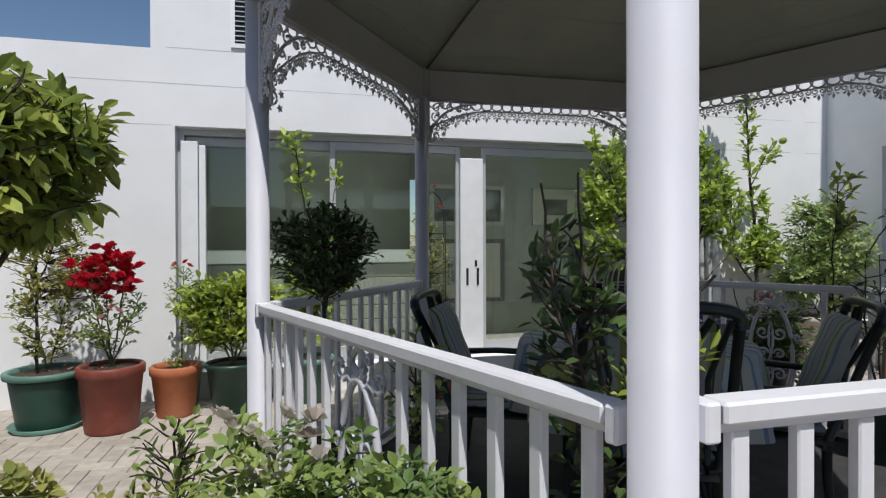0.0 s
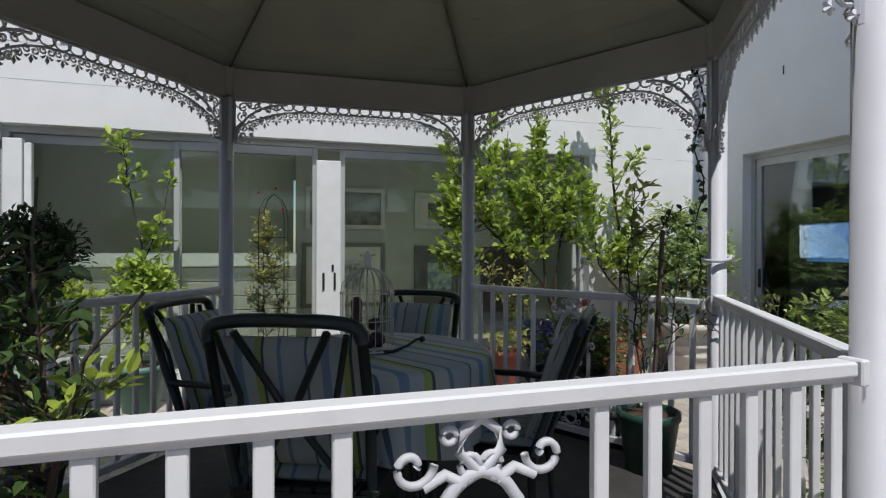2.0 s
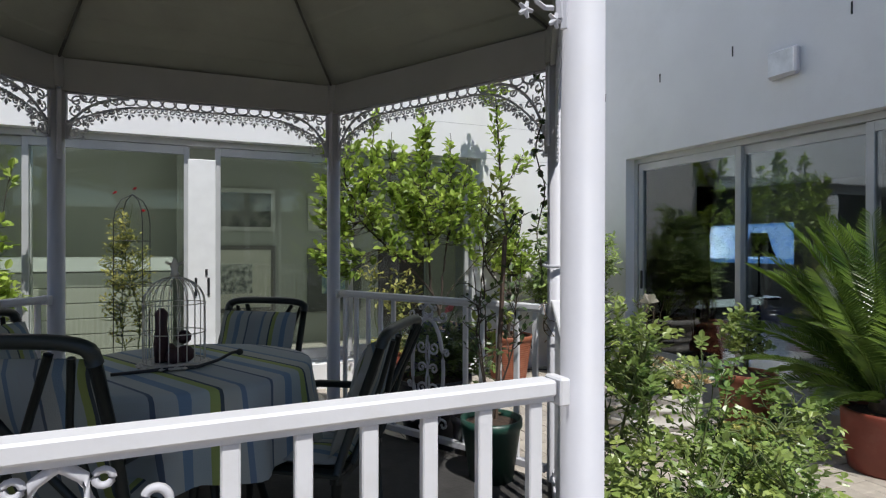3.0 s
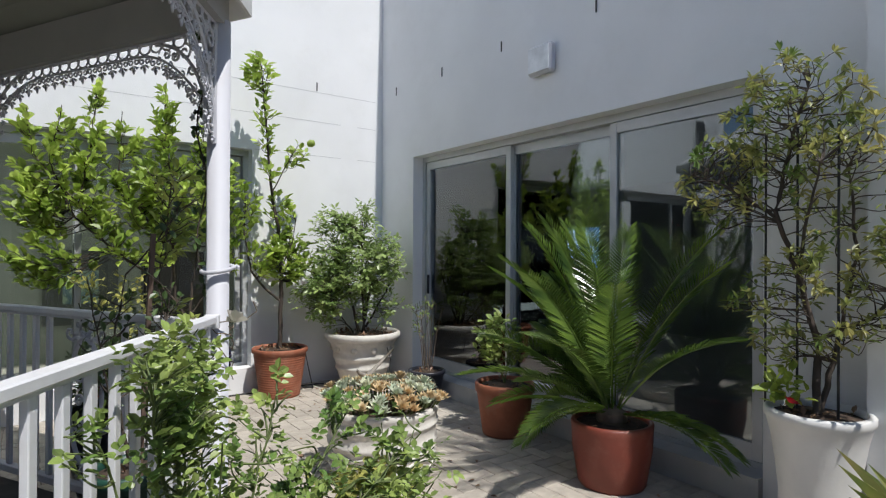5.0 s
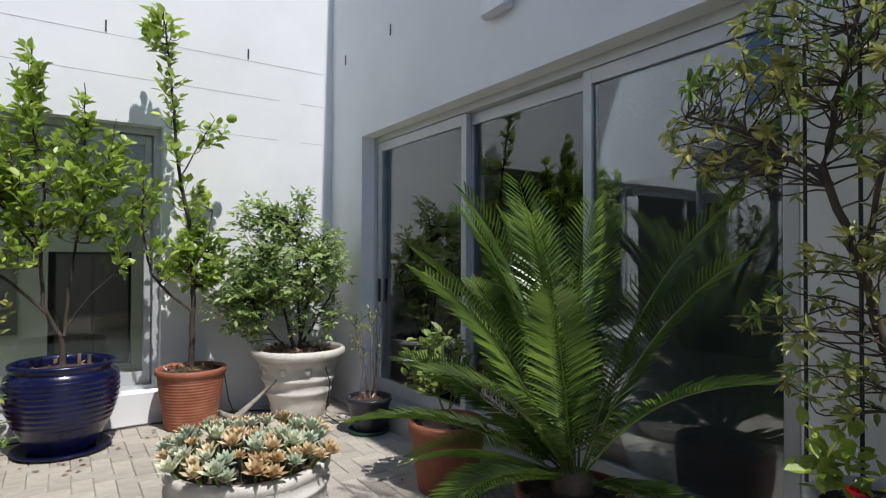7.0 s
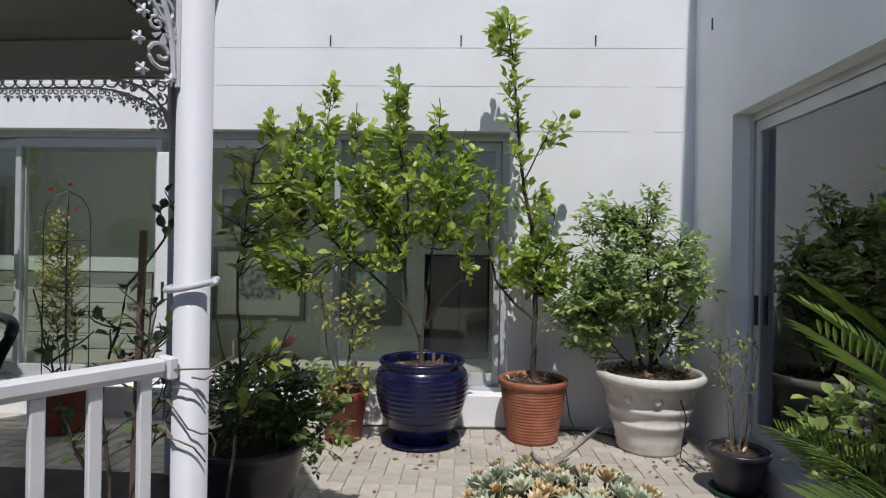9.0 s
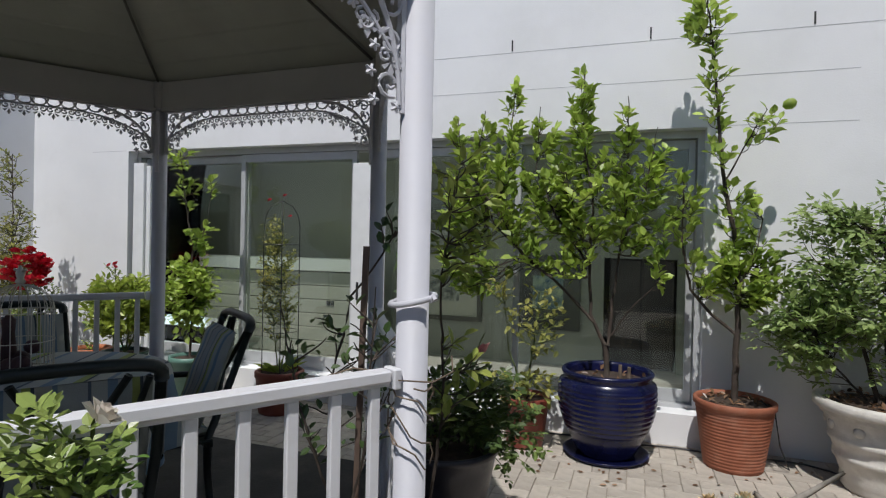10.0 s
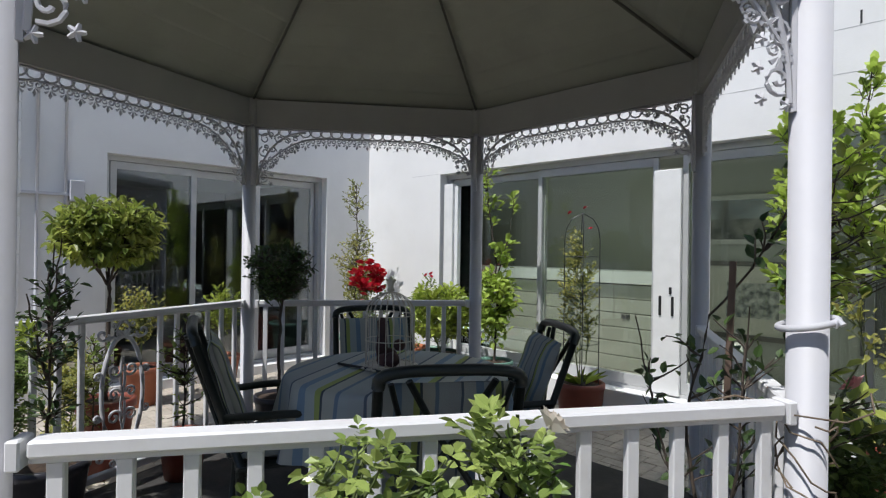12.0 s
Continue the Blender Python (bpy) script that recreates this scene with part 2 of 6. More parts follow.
def build_doors():
    b = sliding_doors("door_back", (-1.04, YB + 0.12, 0.24), 0, 5.625, HEAD - 0.24,
                      [(0.06, 1.40, 0.06, 0.05), (1.34, 2.64, 0.01, 0.05), (2.86, 4.20, 0.01, 0.05), (4.14, 5.565, 0.06, 0.05)],
                      ALU, GLASS, "wide grey aluminium sliding doors in the back wall")
    bm = bmesh.new()
    box(bm, 1.585, 1.825, YB + 0.08, YB + 0.125, 0.26, 2.222, bevel=0.006)
    tagged(part("door_pier", bm, ALUW), "broad white meeting stile between the sliding doors", "door stile", kind="structure")
    bm = bmesh.new()
    box(bm, -1.0, -0.86, YB + 0.03, YB + 0.115, 0.26, 2.28, bevel=0.004)
    box(bm, -0.855, -0.80, YB + 0.06, YB + 0.118, 0.26, 2.25, bevel=0.004)
    tagged(part("door_jamb_board", bm, ALUW), "white upright board beside the sliding doors", "door stile", kind="structure")
    r = sliding_doors("door_right", (XR + 0.12, 4.87, 0.16), -90, 3.54, 2.23,
                      [(0.06, 1.36, 0.01, 0.06), (1.30, 2.47, 0.06, 0.06), (2.41, 3.48, 0.01, 0.06)], ALU, GLASSD,
                      "wide aluminium sliding doors with dark tinted glass")
    l = sliding_doors("door_left", (XL - 0.12, 2.32, 0.10), 90, 2.53, HEAD - 0.10,
                      [(0.06, 0.92, 0.01, 0.06), (0.86, 1.70, 0.06, 0.06), (1.64, 2.47, 0.08, 0.06)], ALU, GLASSD,
                      "aluminium sliding doors in the white side wall")


def room(name, x0, x1, y0, y1, z1, open_side, material, floor_mat):
    """Plain closed room behind a row of doors; open_side names its missing wall."""
    t = 0.1
    w = []
    if open_side != "y0": w.append((x0, x1, y0 - t, y0, 0, z1))
    if open_side != "y1": w.append((x0, x1, y1, y1 + t, 0, z1))
    if open_side != "x0": w.append((x0 - t, x0, y0, y1, 0, z1))
    if open_side != "x1": w.append((x1, x1 + t, y0, y1, 0, z1))
    structure("wall_room", w, material, "painted interior wall behind the glass doors")
    structure("floor", [(x0, x1, y0, y1, -0.05, 0.02)], floor_mat, "interior floor behind the glass doors", "floor")
    structure("ceiling", [(x0 - t, x1 + t, y0, y1, z1, z1 + 0.1)], material, "white interior ceiling", "ceiling")


# ---- gazebo ----
DECK = 0.14
# near-black floor colour holds the shade that the roof throws here
DECKMAT = mat("shade_toned_floor_slab", (0.04, 0.038, 0.037), 0.85, vary=0.2, scale=6, bump=0.5, dirt=(0.14, 0.12, 0.10), dirt_amt=0.4, dirt_scale=4)
GC, GR, GA = Vector((1.593, 2.519, 0)), 1.83, -0.067
RAIL, BEAM, BEAMTOP, APEX = 1.10, 2.378, 2.58, 3.60


POSTS = [(3.464, 2.428), (2.597, 4.017), (0.861, 4.064), (-0.153, 2.677), (0.519, 0.83), (2.465, 0.876)]
GC = Vector((sum(p[0] for p in POSTS) / 6, sum(p[1] for p in POSTS) / 6, 0))


def corner(k, r=GR):
    """Post k of the hexagon, or the place at r / GR of the way out to it."""
    p = Vector((*POSTS[k % 6], 0))
    return GC + (p - GC) * (r / GR)


def side_pose(k):
    """Local frame of side k: x along the side from corner k to k+1, y outwards."""
    a, b = corner(k), corner(k + 1)
    x = (b - a).normalized()
    y = Vector((x.y, -x.x, 0))
    return Matrix(((x.x, y.x, 0, a.x), (x.y, y.y, 0, a.y), (0, 0, 1, 0), (0, 0, 0, 1)))


RIBMAT = mat("dark_hip_joint", (0.09, 0.09, 0.08), 0.8, vary=0.2)
LEGS = {0: (0.42, 0.30), 1: (0.28, 0.26), 2: (0.26, 0.38), 3: (0.38, 0.38), 4: (0.44, 0.44), 5: (0.44, 0.46)}   # how far each bracket hangs


def build_gazebo():
    g = thing("gazebo", GC, "open hexagonal white-painted garden gazebo with lacework and a low railing", "gazebo")
    inv = Matrix.Translation(-GC)

    def gp(name, bm, material, label="", smooth=False):
        bm.transform(inv)
        return part(name, bm, material, g, label, smooth)

    bm = bmesh.new()
    top = [bm.verts.new(corner(k, GR * 0.985) + Vector((0, 0, DECK))) for k in range(6)]
    low = [bm.verts.new(corner(k, GR * 0.985) + Vector((0, 0, -0.01))) for k in range(6)]
    bm.faces.new(top)
    for k in range(6):
        bm.faces.new((low[k], low[(k + 1) % 6], top[(k + 1) % 6], top[k]))
    gp("deck", bm, DECKMAT, "low gazebo floor slab, coloured dark for the roof's shade")
    for k in range(6):
        c = corner(k)
        bm = bmesh.new()
        lathe(bm, [(0.062, -0.01), (0.062, 0.03), (0.048, 0.04), (0.048, BEAM + 0.02)], 40, Matrix.Translation(c))
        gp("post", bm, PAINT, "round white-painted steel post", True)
        out = (c - GC).normalized()
        s = Vector((-out.y, out.x, 0))
        m = Matrix(((out.x, s.x, 0, c.x), (out.y, s.y, 0, c.y), (0, 0, 1, 0), (0, 0, 0, 1)))
        bm = bmesh.new()
        box(bm, -0.064, -0.048, -0.012, 0.012, 1.95, BEAM, m, 0.002)
        gp("post_batten", bm, PAINT)
        # beam of this side
        m = side_pose(k)
        L = (corner(k + 1) - corner(k)).length
        bm = bmesh.new()
        box(bm, -0.02, L + 0.02, -0.035, 0.035, BEAM, BEAMTOP, m)
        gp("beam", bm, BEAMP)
        # roof: lining and outer sheet
        bm = bmesh.new()
        e = 0.14
        def v(kk, r, z): return bm.verts.new(corner(kk, r) + Vector((0, 0, z)))
        slope = (APEX - BEAMTOP) / GR
        nb = 14
        prev = None
        for i in range(nb + 1):
            f = i / nb
            r = GR * (1 - f) + 0.01
            z = BEAMTOP + (APEX - BEAMTOP) * f
            row = (v(k, r, z), v(k + 1, r, z))
            if prev:
                bm.faces.new((prev[0], prev[1], row[1], row[0]))
                lip = (v(k, r + 0.004, z - 0.004 + 0.001), v(k + 1, r + 0.004, z - 0.004 + 0.001))
            prev = row
        part_ob = gp("ceiling_panel", bm, ROOFBOARD, "boarded gazebo roof lining, cream darkened for shade under the roof")
        bm = bmesh.new()
        zo = BEAMTOP - slope * e + 0.05
        a, b = v(k, GR + e, zo), v(k + 1, GR + e, zo)
        top = bm.verts.new(GC + Vector((0, 0, APEX + 0.09)))
        bm.faces.new((a, b, top))
        a2, b2 = v(k, GR + e, zo - 0.10), v(k + 1, GR + e, zo - 0.10)
        bm.faces.new((a2, b2, b, a))
        a3, b3 = v(k, GR + e - 0.012, zo - 0.10), v(k + 1, GR + e - 0.012, zo - 0.10)
        bm.faces.new((a3, b3, b2, a2))
        a4, b4 = v(k, GR + 0.02, BEAMTOP - 0.03), v(k + 1, GR + 0.02, BEAMTOP - 0.03)
        bm.faces.new((a4, b4, b3, a3))
        gp("roof_panel", bm, ROOFOUT, "white gazebo roof panel with turned-down eave")
        # hip rib under the lining
        bm = bmesh.new()
        p0, p1 = corner(k, GR - 0.03) + Vector((0, 0, BEAMTOP - 0.015)), GC + Vector((0, 0, APEX - 0.03))
        tube(bm, [p0, p0.lerp(p1, 0.5), p1], 0.009, 6)
        gp("hip_rib", bm, RIBMAT)
        bm = bmesh.new()
        lathe(bm, [(0.045, BEAM + 0.02), (0.045, BEAMTOP + 0.005)], 20, Matrix.Translation(corner(k, GR - 0.02)))
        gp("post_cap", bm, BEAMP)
        build_lace(k, L, m, gp)
        if k != 1:
            build_rail(k, L, m, gp)
    return g


def scroll(cx, cz, r, turns, a0, sgn, n=14):
    """Points of a flat spiral in the x, z plane, from the rim inwards."""
    out = []
    for i in range(n + 1):
        f = i / n
        a = a0 + sgn * turns * 2 * math.pi * f
        rr = r * (1 - 0.8 * f)
        out.append((cx + rr * math.cos(a), 0, cz + rr * math.sin(a)))
    return out


def build_lace(k, L, m, gp):
    bm = bmesh.new()
    x0, x1 = 0.055, L - 0.055
    n = round((x1 - x0) / 0.078)
    w = (x1 - x0) / n
    tube(bm, [(x0, 0, BEAM - 0.006), (x1, 0, BEAM - 0.006)], 0.007, 4)

    def drop(x):
        """How far the lace hangs: a flat middle, arched down to the posts."""
        f = min(x - x0, x1 - x) / 0.52
        leg = LEGS[k][0 if x - x0 < x1 - x else 1]
        return 0.095 + (0.0 if f >= 1 else (leg - 0.12) * (1 - math.sin(f * math.pi / 2)) ** 1.3)
    for i in range(n):
        a, b = x0 + i * w, x0 + (i + 1) * w
        c = (a + b) / 2
        arc = [(c + w * 0.62 * math.cos(t), 0.002, BEAM - 0.006 - 0.05 * math.sin(t)) for t in (0, 0.5, 1.05, 1.57, 2.09, 2.64, 3.14)]
        tube(bm, arc, 0.0055, 4)
        d = drop(c)
        z = BEAM - d
        tube(bm, scroll(c - 0.018, z + 0.016, 0.021, 1.2, 1.57, 1, 10), 0.005, 4)
        tube(bm, scroll(c + 0.018, z + 0.016, 0.021, 1.2, 1.57, -1, 10), 0.005, 4)
        # leaf-shaped drop below each pair of scrolls
        for dx, dz in ((0, -0.046), (-0.022, -0.024), (0.022, -0.024)):
            q = [(c + dx * 0.2, 0.003, z + dz * 0.1), (c + dx + 0.010, 0.003, z + dz * 0.6), (c + dx, 0.003, z + dz), (c + dx - 0.010, 0.003, z + dz * 0.6)]
            vs = [bm.verts.new(p) for p in q]
            wv = [bm.verts.new((p[0], -0.003, p[2])) for p in q]
            bm.faces.new(vs)
            bm.faces.new(list(reversed(wv)))
            for s in range(4):
                bm.faces.new((vs[s], wv[s], wv[(s + 1) % 4], vs[(s + 1) % 4]))
    full = [(x0 + (x1 - x0) * i / 60, 0, BEAM - drop(x0 + (x1 - x0) * i / 60) + 0.034) for i in range(61)]
    tube(bm, full, 0.0065, 5)
    for side in (0, 1):
        X = lambda x: x0 + x if side == 0 else x1 - x
        sg = 1 if side == 0 else -1
        u = LEGS[k][side] / 0.44
        tube(bm, [(X(-0.004), 0, BEAM - 0.50 * u), (X(-0.004), 0, BEAM - 0.01)], 0.010, 5)
        sweep = [(X(0.008 + 0.34 * (1 - math.cos(q * math.pi / 20))), 0, BEAM + u * (-0.48 + 0.455 * math.sin(q * math.pi / 20))) for q in range(11)]
        tube(bm, sweep, 0.009, 5)
        for q in range(3, 10, 2):
            px, _, pz = sweep[q]
            tube(bm, [(px, 0, pz), (px + sg * 0.028, 0, pz - 0.022), (px + sg * 0.034, 0, pz - 0.040)], (0.007, 0.003), 4)
        for cx, cz, r, t0 in ((0.055, -0.09, 0.050, 0.0), (0.155, -0.085, 0.042, 1.5), (0.050, -0.205, 0.048, 2.0), (0.045, -0.315, 0.042, 0.5), (0.275, -0.08, 0.026, 1.0), (0.045, -0.425, 0.040, 4.2), (0.125, -0.275, 0.026, 2.2), (0.245, -0.185, 0.024, 0.8),
                              (0.11, -0.175, 0.028, 3.0), (0.22, -0.095, 0.028, 2.5), (0.02, -0.37, 0.02, 1.0), (0.095, -0.05, 0.022, 4.0), (0.06, -0.16, 0.02, 5.0)):
            tube(bm, scroll(X(cx), BEAM + cz * u, r * (0.4 + 0.6 * u), 1.25, t0 if side == 0 else math.pi - t0, sg, 14), 0.006, 5)
        for cx, cz in ((0.095, -0.33), (0.105, -0.40), (0.165, -0.235), (0.205, -0.195), (0.02, -0.485), (0.28, -0.15), (0.095, -0.475)):
            for q in range(5):
                aa = q * 2 * math.pi / 5
                tube(bm, [(X(cx), 0, BEAM + cz * u), (X(cx) + 0.018 * math.cos(aa), 0, BEAM + cz * u + 0.018 * math.sin(aa))], (0.008, 0.004), 4)
    bm.transform(m)
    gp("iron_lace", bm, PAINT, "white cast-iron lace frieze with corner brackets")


def ornament(bm, cx, z0, z1, half, r=0.011):
    """Cast-iron oval with paired scrolls inside and a spread crown of scrolls above and below."""
    cz, hz = (z0 + z1) / 2, (z1 - z0) / 2 - 0.095
    tube(bm, [(cx + half * math.cos(t * math.pi / 16), 0, cz + hz * math.sin(t * math.pi / 16)) for t in range(32)], r, 6, closed=True)
    for s in (-1, 1):
        for u in (-1, 1):
            # outer curl of the crown, carried on a stem from the oval
            tube(bm, scroll(cx + s * 0.125, cz + u * (hz + 0.02), 0.040, 1.05, math.pi if s > 0 else 0, s * u, 20), r * 0.62, 6)
            tube(bm, [(cx + s * 0.03, 0, cz + u * (hz - 0.02)), (cx + s * 0.065, 0, cz + u * (hz + 0.0)), (cx + s * 0.105, 0, cz + u * (hz - 0.018))], r * 0.8, 6)
            # pointed loops crossing over the middle
            tube(bm, [(cx - s * 0.04, 0, cz + u * (hz - 0.02)), (cx + s * 0.01, 0, cz + u * (hz + 0.005)), (cx + s * 0.04, 0, cz + u * (hz + 0.035)), (cx + s * 0.032, 0, cz + u * (hz + 0.07)), (cx + s * 0.008, 0, cz + u * (hz + 0.088)), (cx, 0, cz + u * (hz + 0.092))], r * 0.8, 6)
            tube(bm, [(cx + s * 0.02 + 0.018 * math.cos(t * math.pi / 6), 0, cz + u * (hz + 0.012) + 0.018 * math.sin(t * math.pi / 6)) for t in range(12)], r * 0.55, 5, closed=True)
            tube(bm, [(cx + s * 0.058 + 0.013 * math.cos(t * math.pi / 6), 0, cz + u * (hz + 0.066) + 0.013 * math.sin(t * math.pi / 6)) for t in range(12)], r * 0.5, 5, closed=True)
            # side curls outside the oval
            tube(bm, scroll(cx + s * (half + 0.022), cz + u * hz * 0.35, 0.026, 1.3, math.pi if s > 0 else 0, -s * u, 14), r * 0.6, 6)
        for dz, rr in ((0.135, 0.044), (-0.135, 0.044), (0.0, 0.035)):
            tube(bm, scroll(cx + s * 0.05, cz + dz, rr, 1.25, math.pi if s > 0 else 0, s if dz > 0 else -s, 22), r * 0.6, 6)
        tube(bm, [(cx, 0, cz + 0.21), (cx + s * 0.012, 0, cz + 0.15), (cx + s * 0.012, 0, cz + 0.06), (cx, 0, cz), (cx - s * 0.012, 0, cz - 0.06), (cx - s * 0.012, 0, cz - 0.15), (cx, 0, cz - 0.21)], r * 0.6, 6)


RAILS = {0: 1.09, 2: 1.10, 3: 1.105, 4: 1.122, 5: 1.12}


def build_rail(k, L, m, gp):
    RAIL = RAILS[k]
    x0, x1 = 0.055, L - 0.055
    bm = bmesh.new()
    box(bm, x0 + 0.03, x1 - 0.03, -0.027, 0.027, RAIL - 0.034, RAIL, m, 0.005)
    box(bm, x0 + 0.03, x1 - 0.03, -0.014, 0.014, RAIL - 0.046, RAIL - 0.034, m)
    gp("handrail", bm, RAILP, "white-painted timber handrail")
    for a in (x0 - 0.005, x1 - 0.025):
        bm = bmesh.new()
        box(bm, a, a + 0.026, -0.031, 0.031, RAIL - 0.056, RAIL + 0.003, m, 0.004)
        gp("rail_bracket", bm, RAILP)
    bm = bmesh.new()
    box(bm, x0, x1, -0.022, 0.022, 0.17, 0.21, m, 0.004)
    gp("bottom_rail", bm, PAINT)
    orn = k in (0, 3, 4)
    n = round(L / 0.128)
    for i in range(n):
        x = x0 + (x1 - x0) * (i + 0.6) / (n + 0.2)
        if orn and abs(x - L / 2) < 0.20:
            continue
        bm = bmesh.new()
        box(bm, x - 0.016, x + 0.016, -0.011, 0.011, 0.21, RAIL - 0.046, m, 0.003)
        gp("baluster", bm, RAILP)
    if orn:
        bm = bmesh.new()
        ornament(bm, L / 2, 0.21, RAIL - 0.046, 0.128, 0.0125)
        bm.transform(m)
        gp("oval_ornament", bm, PAINT, "white cast-iron oval with scrolls", True)


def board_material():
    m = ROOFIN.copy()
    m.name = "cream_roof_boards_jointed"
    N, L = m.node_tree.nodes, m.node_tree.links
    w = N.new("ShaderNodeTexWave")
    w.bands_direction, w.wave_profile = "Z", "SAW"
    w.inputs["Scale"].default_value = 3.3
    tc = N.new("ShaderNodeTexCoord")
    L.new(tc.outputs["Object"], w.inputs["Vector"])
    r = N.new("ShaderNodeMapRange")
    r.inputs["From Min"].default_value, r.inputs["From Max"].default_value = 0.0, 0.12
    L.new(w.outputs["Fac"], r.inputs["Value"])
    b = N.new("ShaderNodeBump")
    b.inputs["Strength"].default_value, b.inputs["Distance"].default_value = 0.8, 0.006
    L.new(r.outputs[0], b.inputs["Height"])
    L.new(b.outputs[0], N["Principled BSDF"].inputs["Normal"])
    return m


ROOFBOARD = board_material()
build_shell()
build_doors()
build_gazebo()

# ---- plants ----
BARK = mat("grey_brown_bark", (0.16, 0.12, 0.085), 0.85, vary=0.3, scale=12, bump=0.8)
BARKD = mat("dark_bark", (0.06, 0.045, 0.035), 0.85, vary=0.3, scale=12, bump=0.6)
STEMG = mat("green_stem", (0.10, 0.13, 0.04), 0.6, vary=0.25, scale=12)


def leafmat(name, c, c2, trans=0.42, rough=0.38, rand=0.3):
    return mat(name, c, rough, vary=0.1, scale=5, bump=0.08, fine=80, rand=rand, second=c2, trans=trans, spec=0.45)


L_LEMON = leafmat("lemon_leaf", (0.25, 0.37, 0.06), (0.52, 0.64, 0.13))
L_LEMOND = leafmat("deep_lemon_leaf", (0.1, 0.18, 0.03), (0.22, 0.3, 0.05))
L_BUSH = leafmat("glossy_bush_leaf", (0.23, 0.33, 0.10), (0.44, 0.54, 0.20))
L_ROSE = leafmat("rose_leaf", (0.15, 0.26, 0.07), (0.38, 0.45, 0.13), rough=0.45)
L_ROSEY = leafmat("yellowing_rose_leaf", (0.24, 0.28, 0.07), (0.5, 0.47, 0.14), rough=0.5)
L_ROSEL = leafmat("glossy_rose_leaf", (0.12, 0.22, 0.05), (0.36, 0.43, 0.12), trans=0.3, rough=0.3, rand=0.35)
L_GERAN = leafmat("pale_geranium_leaf", (0.24, 0.36, 0.12), (0.42, 0.55, 0.22), trans=0.35, rough=0.5)
# rose leaf darkened to carry the shade on the charcoal pot's rose
L_DROSE = leafmat("shaded_rose_leaf", (0.055, 0.10, 0.025), (0.16, 0.22, 0.06), trans=0.25, rand=0.4)
L_DARK = leafmat("dark_topiary_leaf", (0.035, 0.07, 0.022), (0.08, 0.13, 0.035), trans=0.15)
L_FICUS = leafmat("ficus_leaf", (0.18, 0.26, 0.05), (0.46, 0.5, 0.12))
L_LIME = leafmat("lime_shrub_leaf", (0.2, 0.29, 0.04), (0.48, 0.56, 0.1))
L_CYC = leafmat("cycad_leaflet", (0.06, 0.12, 0.022), (0.19, 0.29, 0.05), trans=0.2, rough=0.22, rand=0.28)
L_SPEC = leafmat("variegated_leaf", (0.16, 0.26, 0.06), (0.46, 0.42, 0.15), rand=0.4)
L_RED = leafmat("red_petal", (0.52, 0.006, 0.018), (0.68, 0.02, 0.05), trans=0.25, rand=0.25)
L_PINK = leafmat("pink_petal", (0.62, 0.22, 0.24), (0.75, 0.4, 0.4), trans=0.25, rand=0.15)
L_WHITE = leafmat("cream_petal", (0.74, 0.64, 0.55), (0.82, 0.79, 0.7), trans=0.4, rand=0.1)
L_SUCC = leafmat("pale_succulent", (0.40, 0.48, 0.36), (0.62, 0.62, 0.44), trans=0.12, rand=0.3)
L_SUCO = leafmat("peach_succulent", (0.58, 0.40, 0.20), (0.70, 0.58, 0.36), trans=0.12, rand=0.3)
L_DRY = leafmat("dry_fallen_leaf", (0.16, 0.08, 0.04), (0.26, 0.16, 0.09), trans=0.1, rand=0.4)


class Leaves:
    """Collects many small folded leaves into one mesh."""

    def __init__(self):
        self.v, self.f = [], []

    def leaf(self, p, d, n, length, width, fold=0.25, curl=0.12):
        d = d.normalized()
        s = d.cross(n)
        if s.length < 1e-3:
            s = d.cross(Vector((1, 0.2, 0)))
        s.normalize()
        n = s.cross(d)
        k = len(self.v)
        w = width / 2
        up = n * (fold * w)
        self.v += [p, p + d * length * 0.32 + s * w * 0.92 + up, p + d * length * 0.68 + s * w * 0.85 + up - n * curl * length * 0.4,
                   p + d * length - n * curl * length, p + d * length * 0.68 - s * w * 0.85 + up - n * curl * length * 0.4, p + d * length * 0.32 - s * w * 0.92 + up]
        self.f += [(k, k + 1, k + 2, k + 3), (k, k + 3, k + 4, k + 5)]

    def make(self, name, material, parent, label=""):
        me = bpy.data.meshes.new(name)
        me.from_pydata([tuple(q) for q in self.v], [], self.f)
        me.materials.append(material)
        ob = new(name, me)
        ob.parent = parent
        if label:
            ob["label"] = label
        return ob


def rvec(r):
    while True:
        v = Vector((r.uniform(-1, 1), r.uniform(-1, 1), r.uniform(-1, 1)))
        if 0.05 < v.length < 1:
            return v.normalized()


def bend(a, b, r, amp, n=6):
    """Points of a slightly crooked way from a to b."""
    o1, o2 = rvec(r) * amp, rvec(r) * amp
    out = []
    for i in range(n + 1):
        f = i / n
        out.append(a.lerp(b, f) + (o1 * math.sin(math.pi * f) + o2 * 0.5 * math.sin(2 * math.pi * f)))
    return out


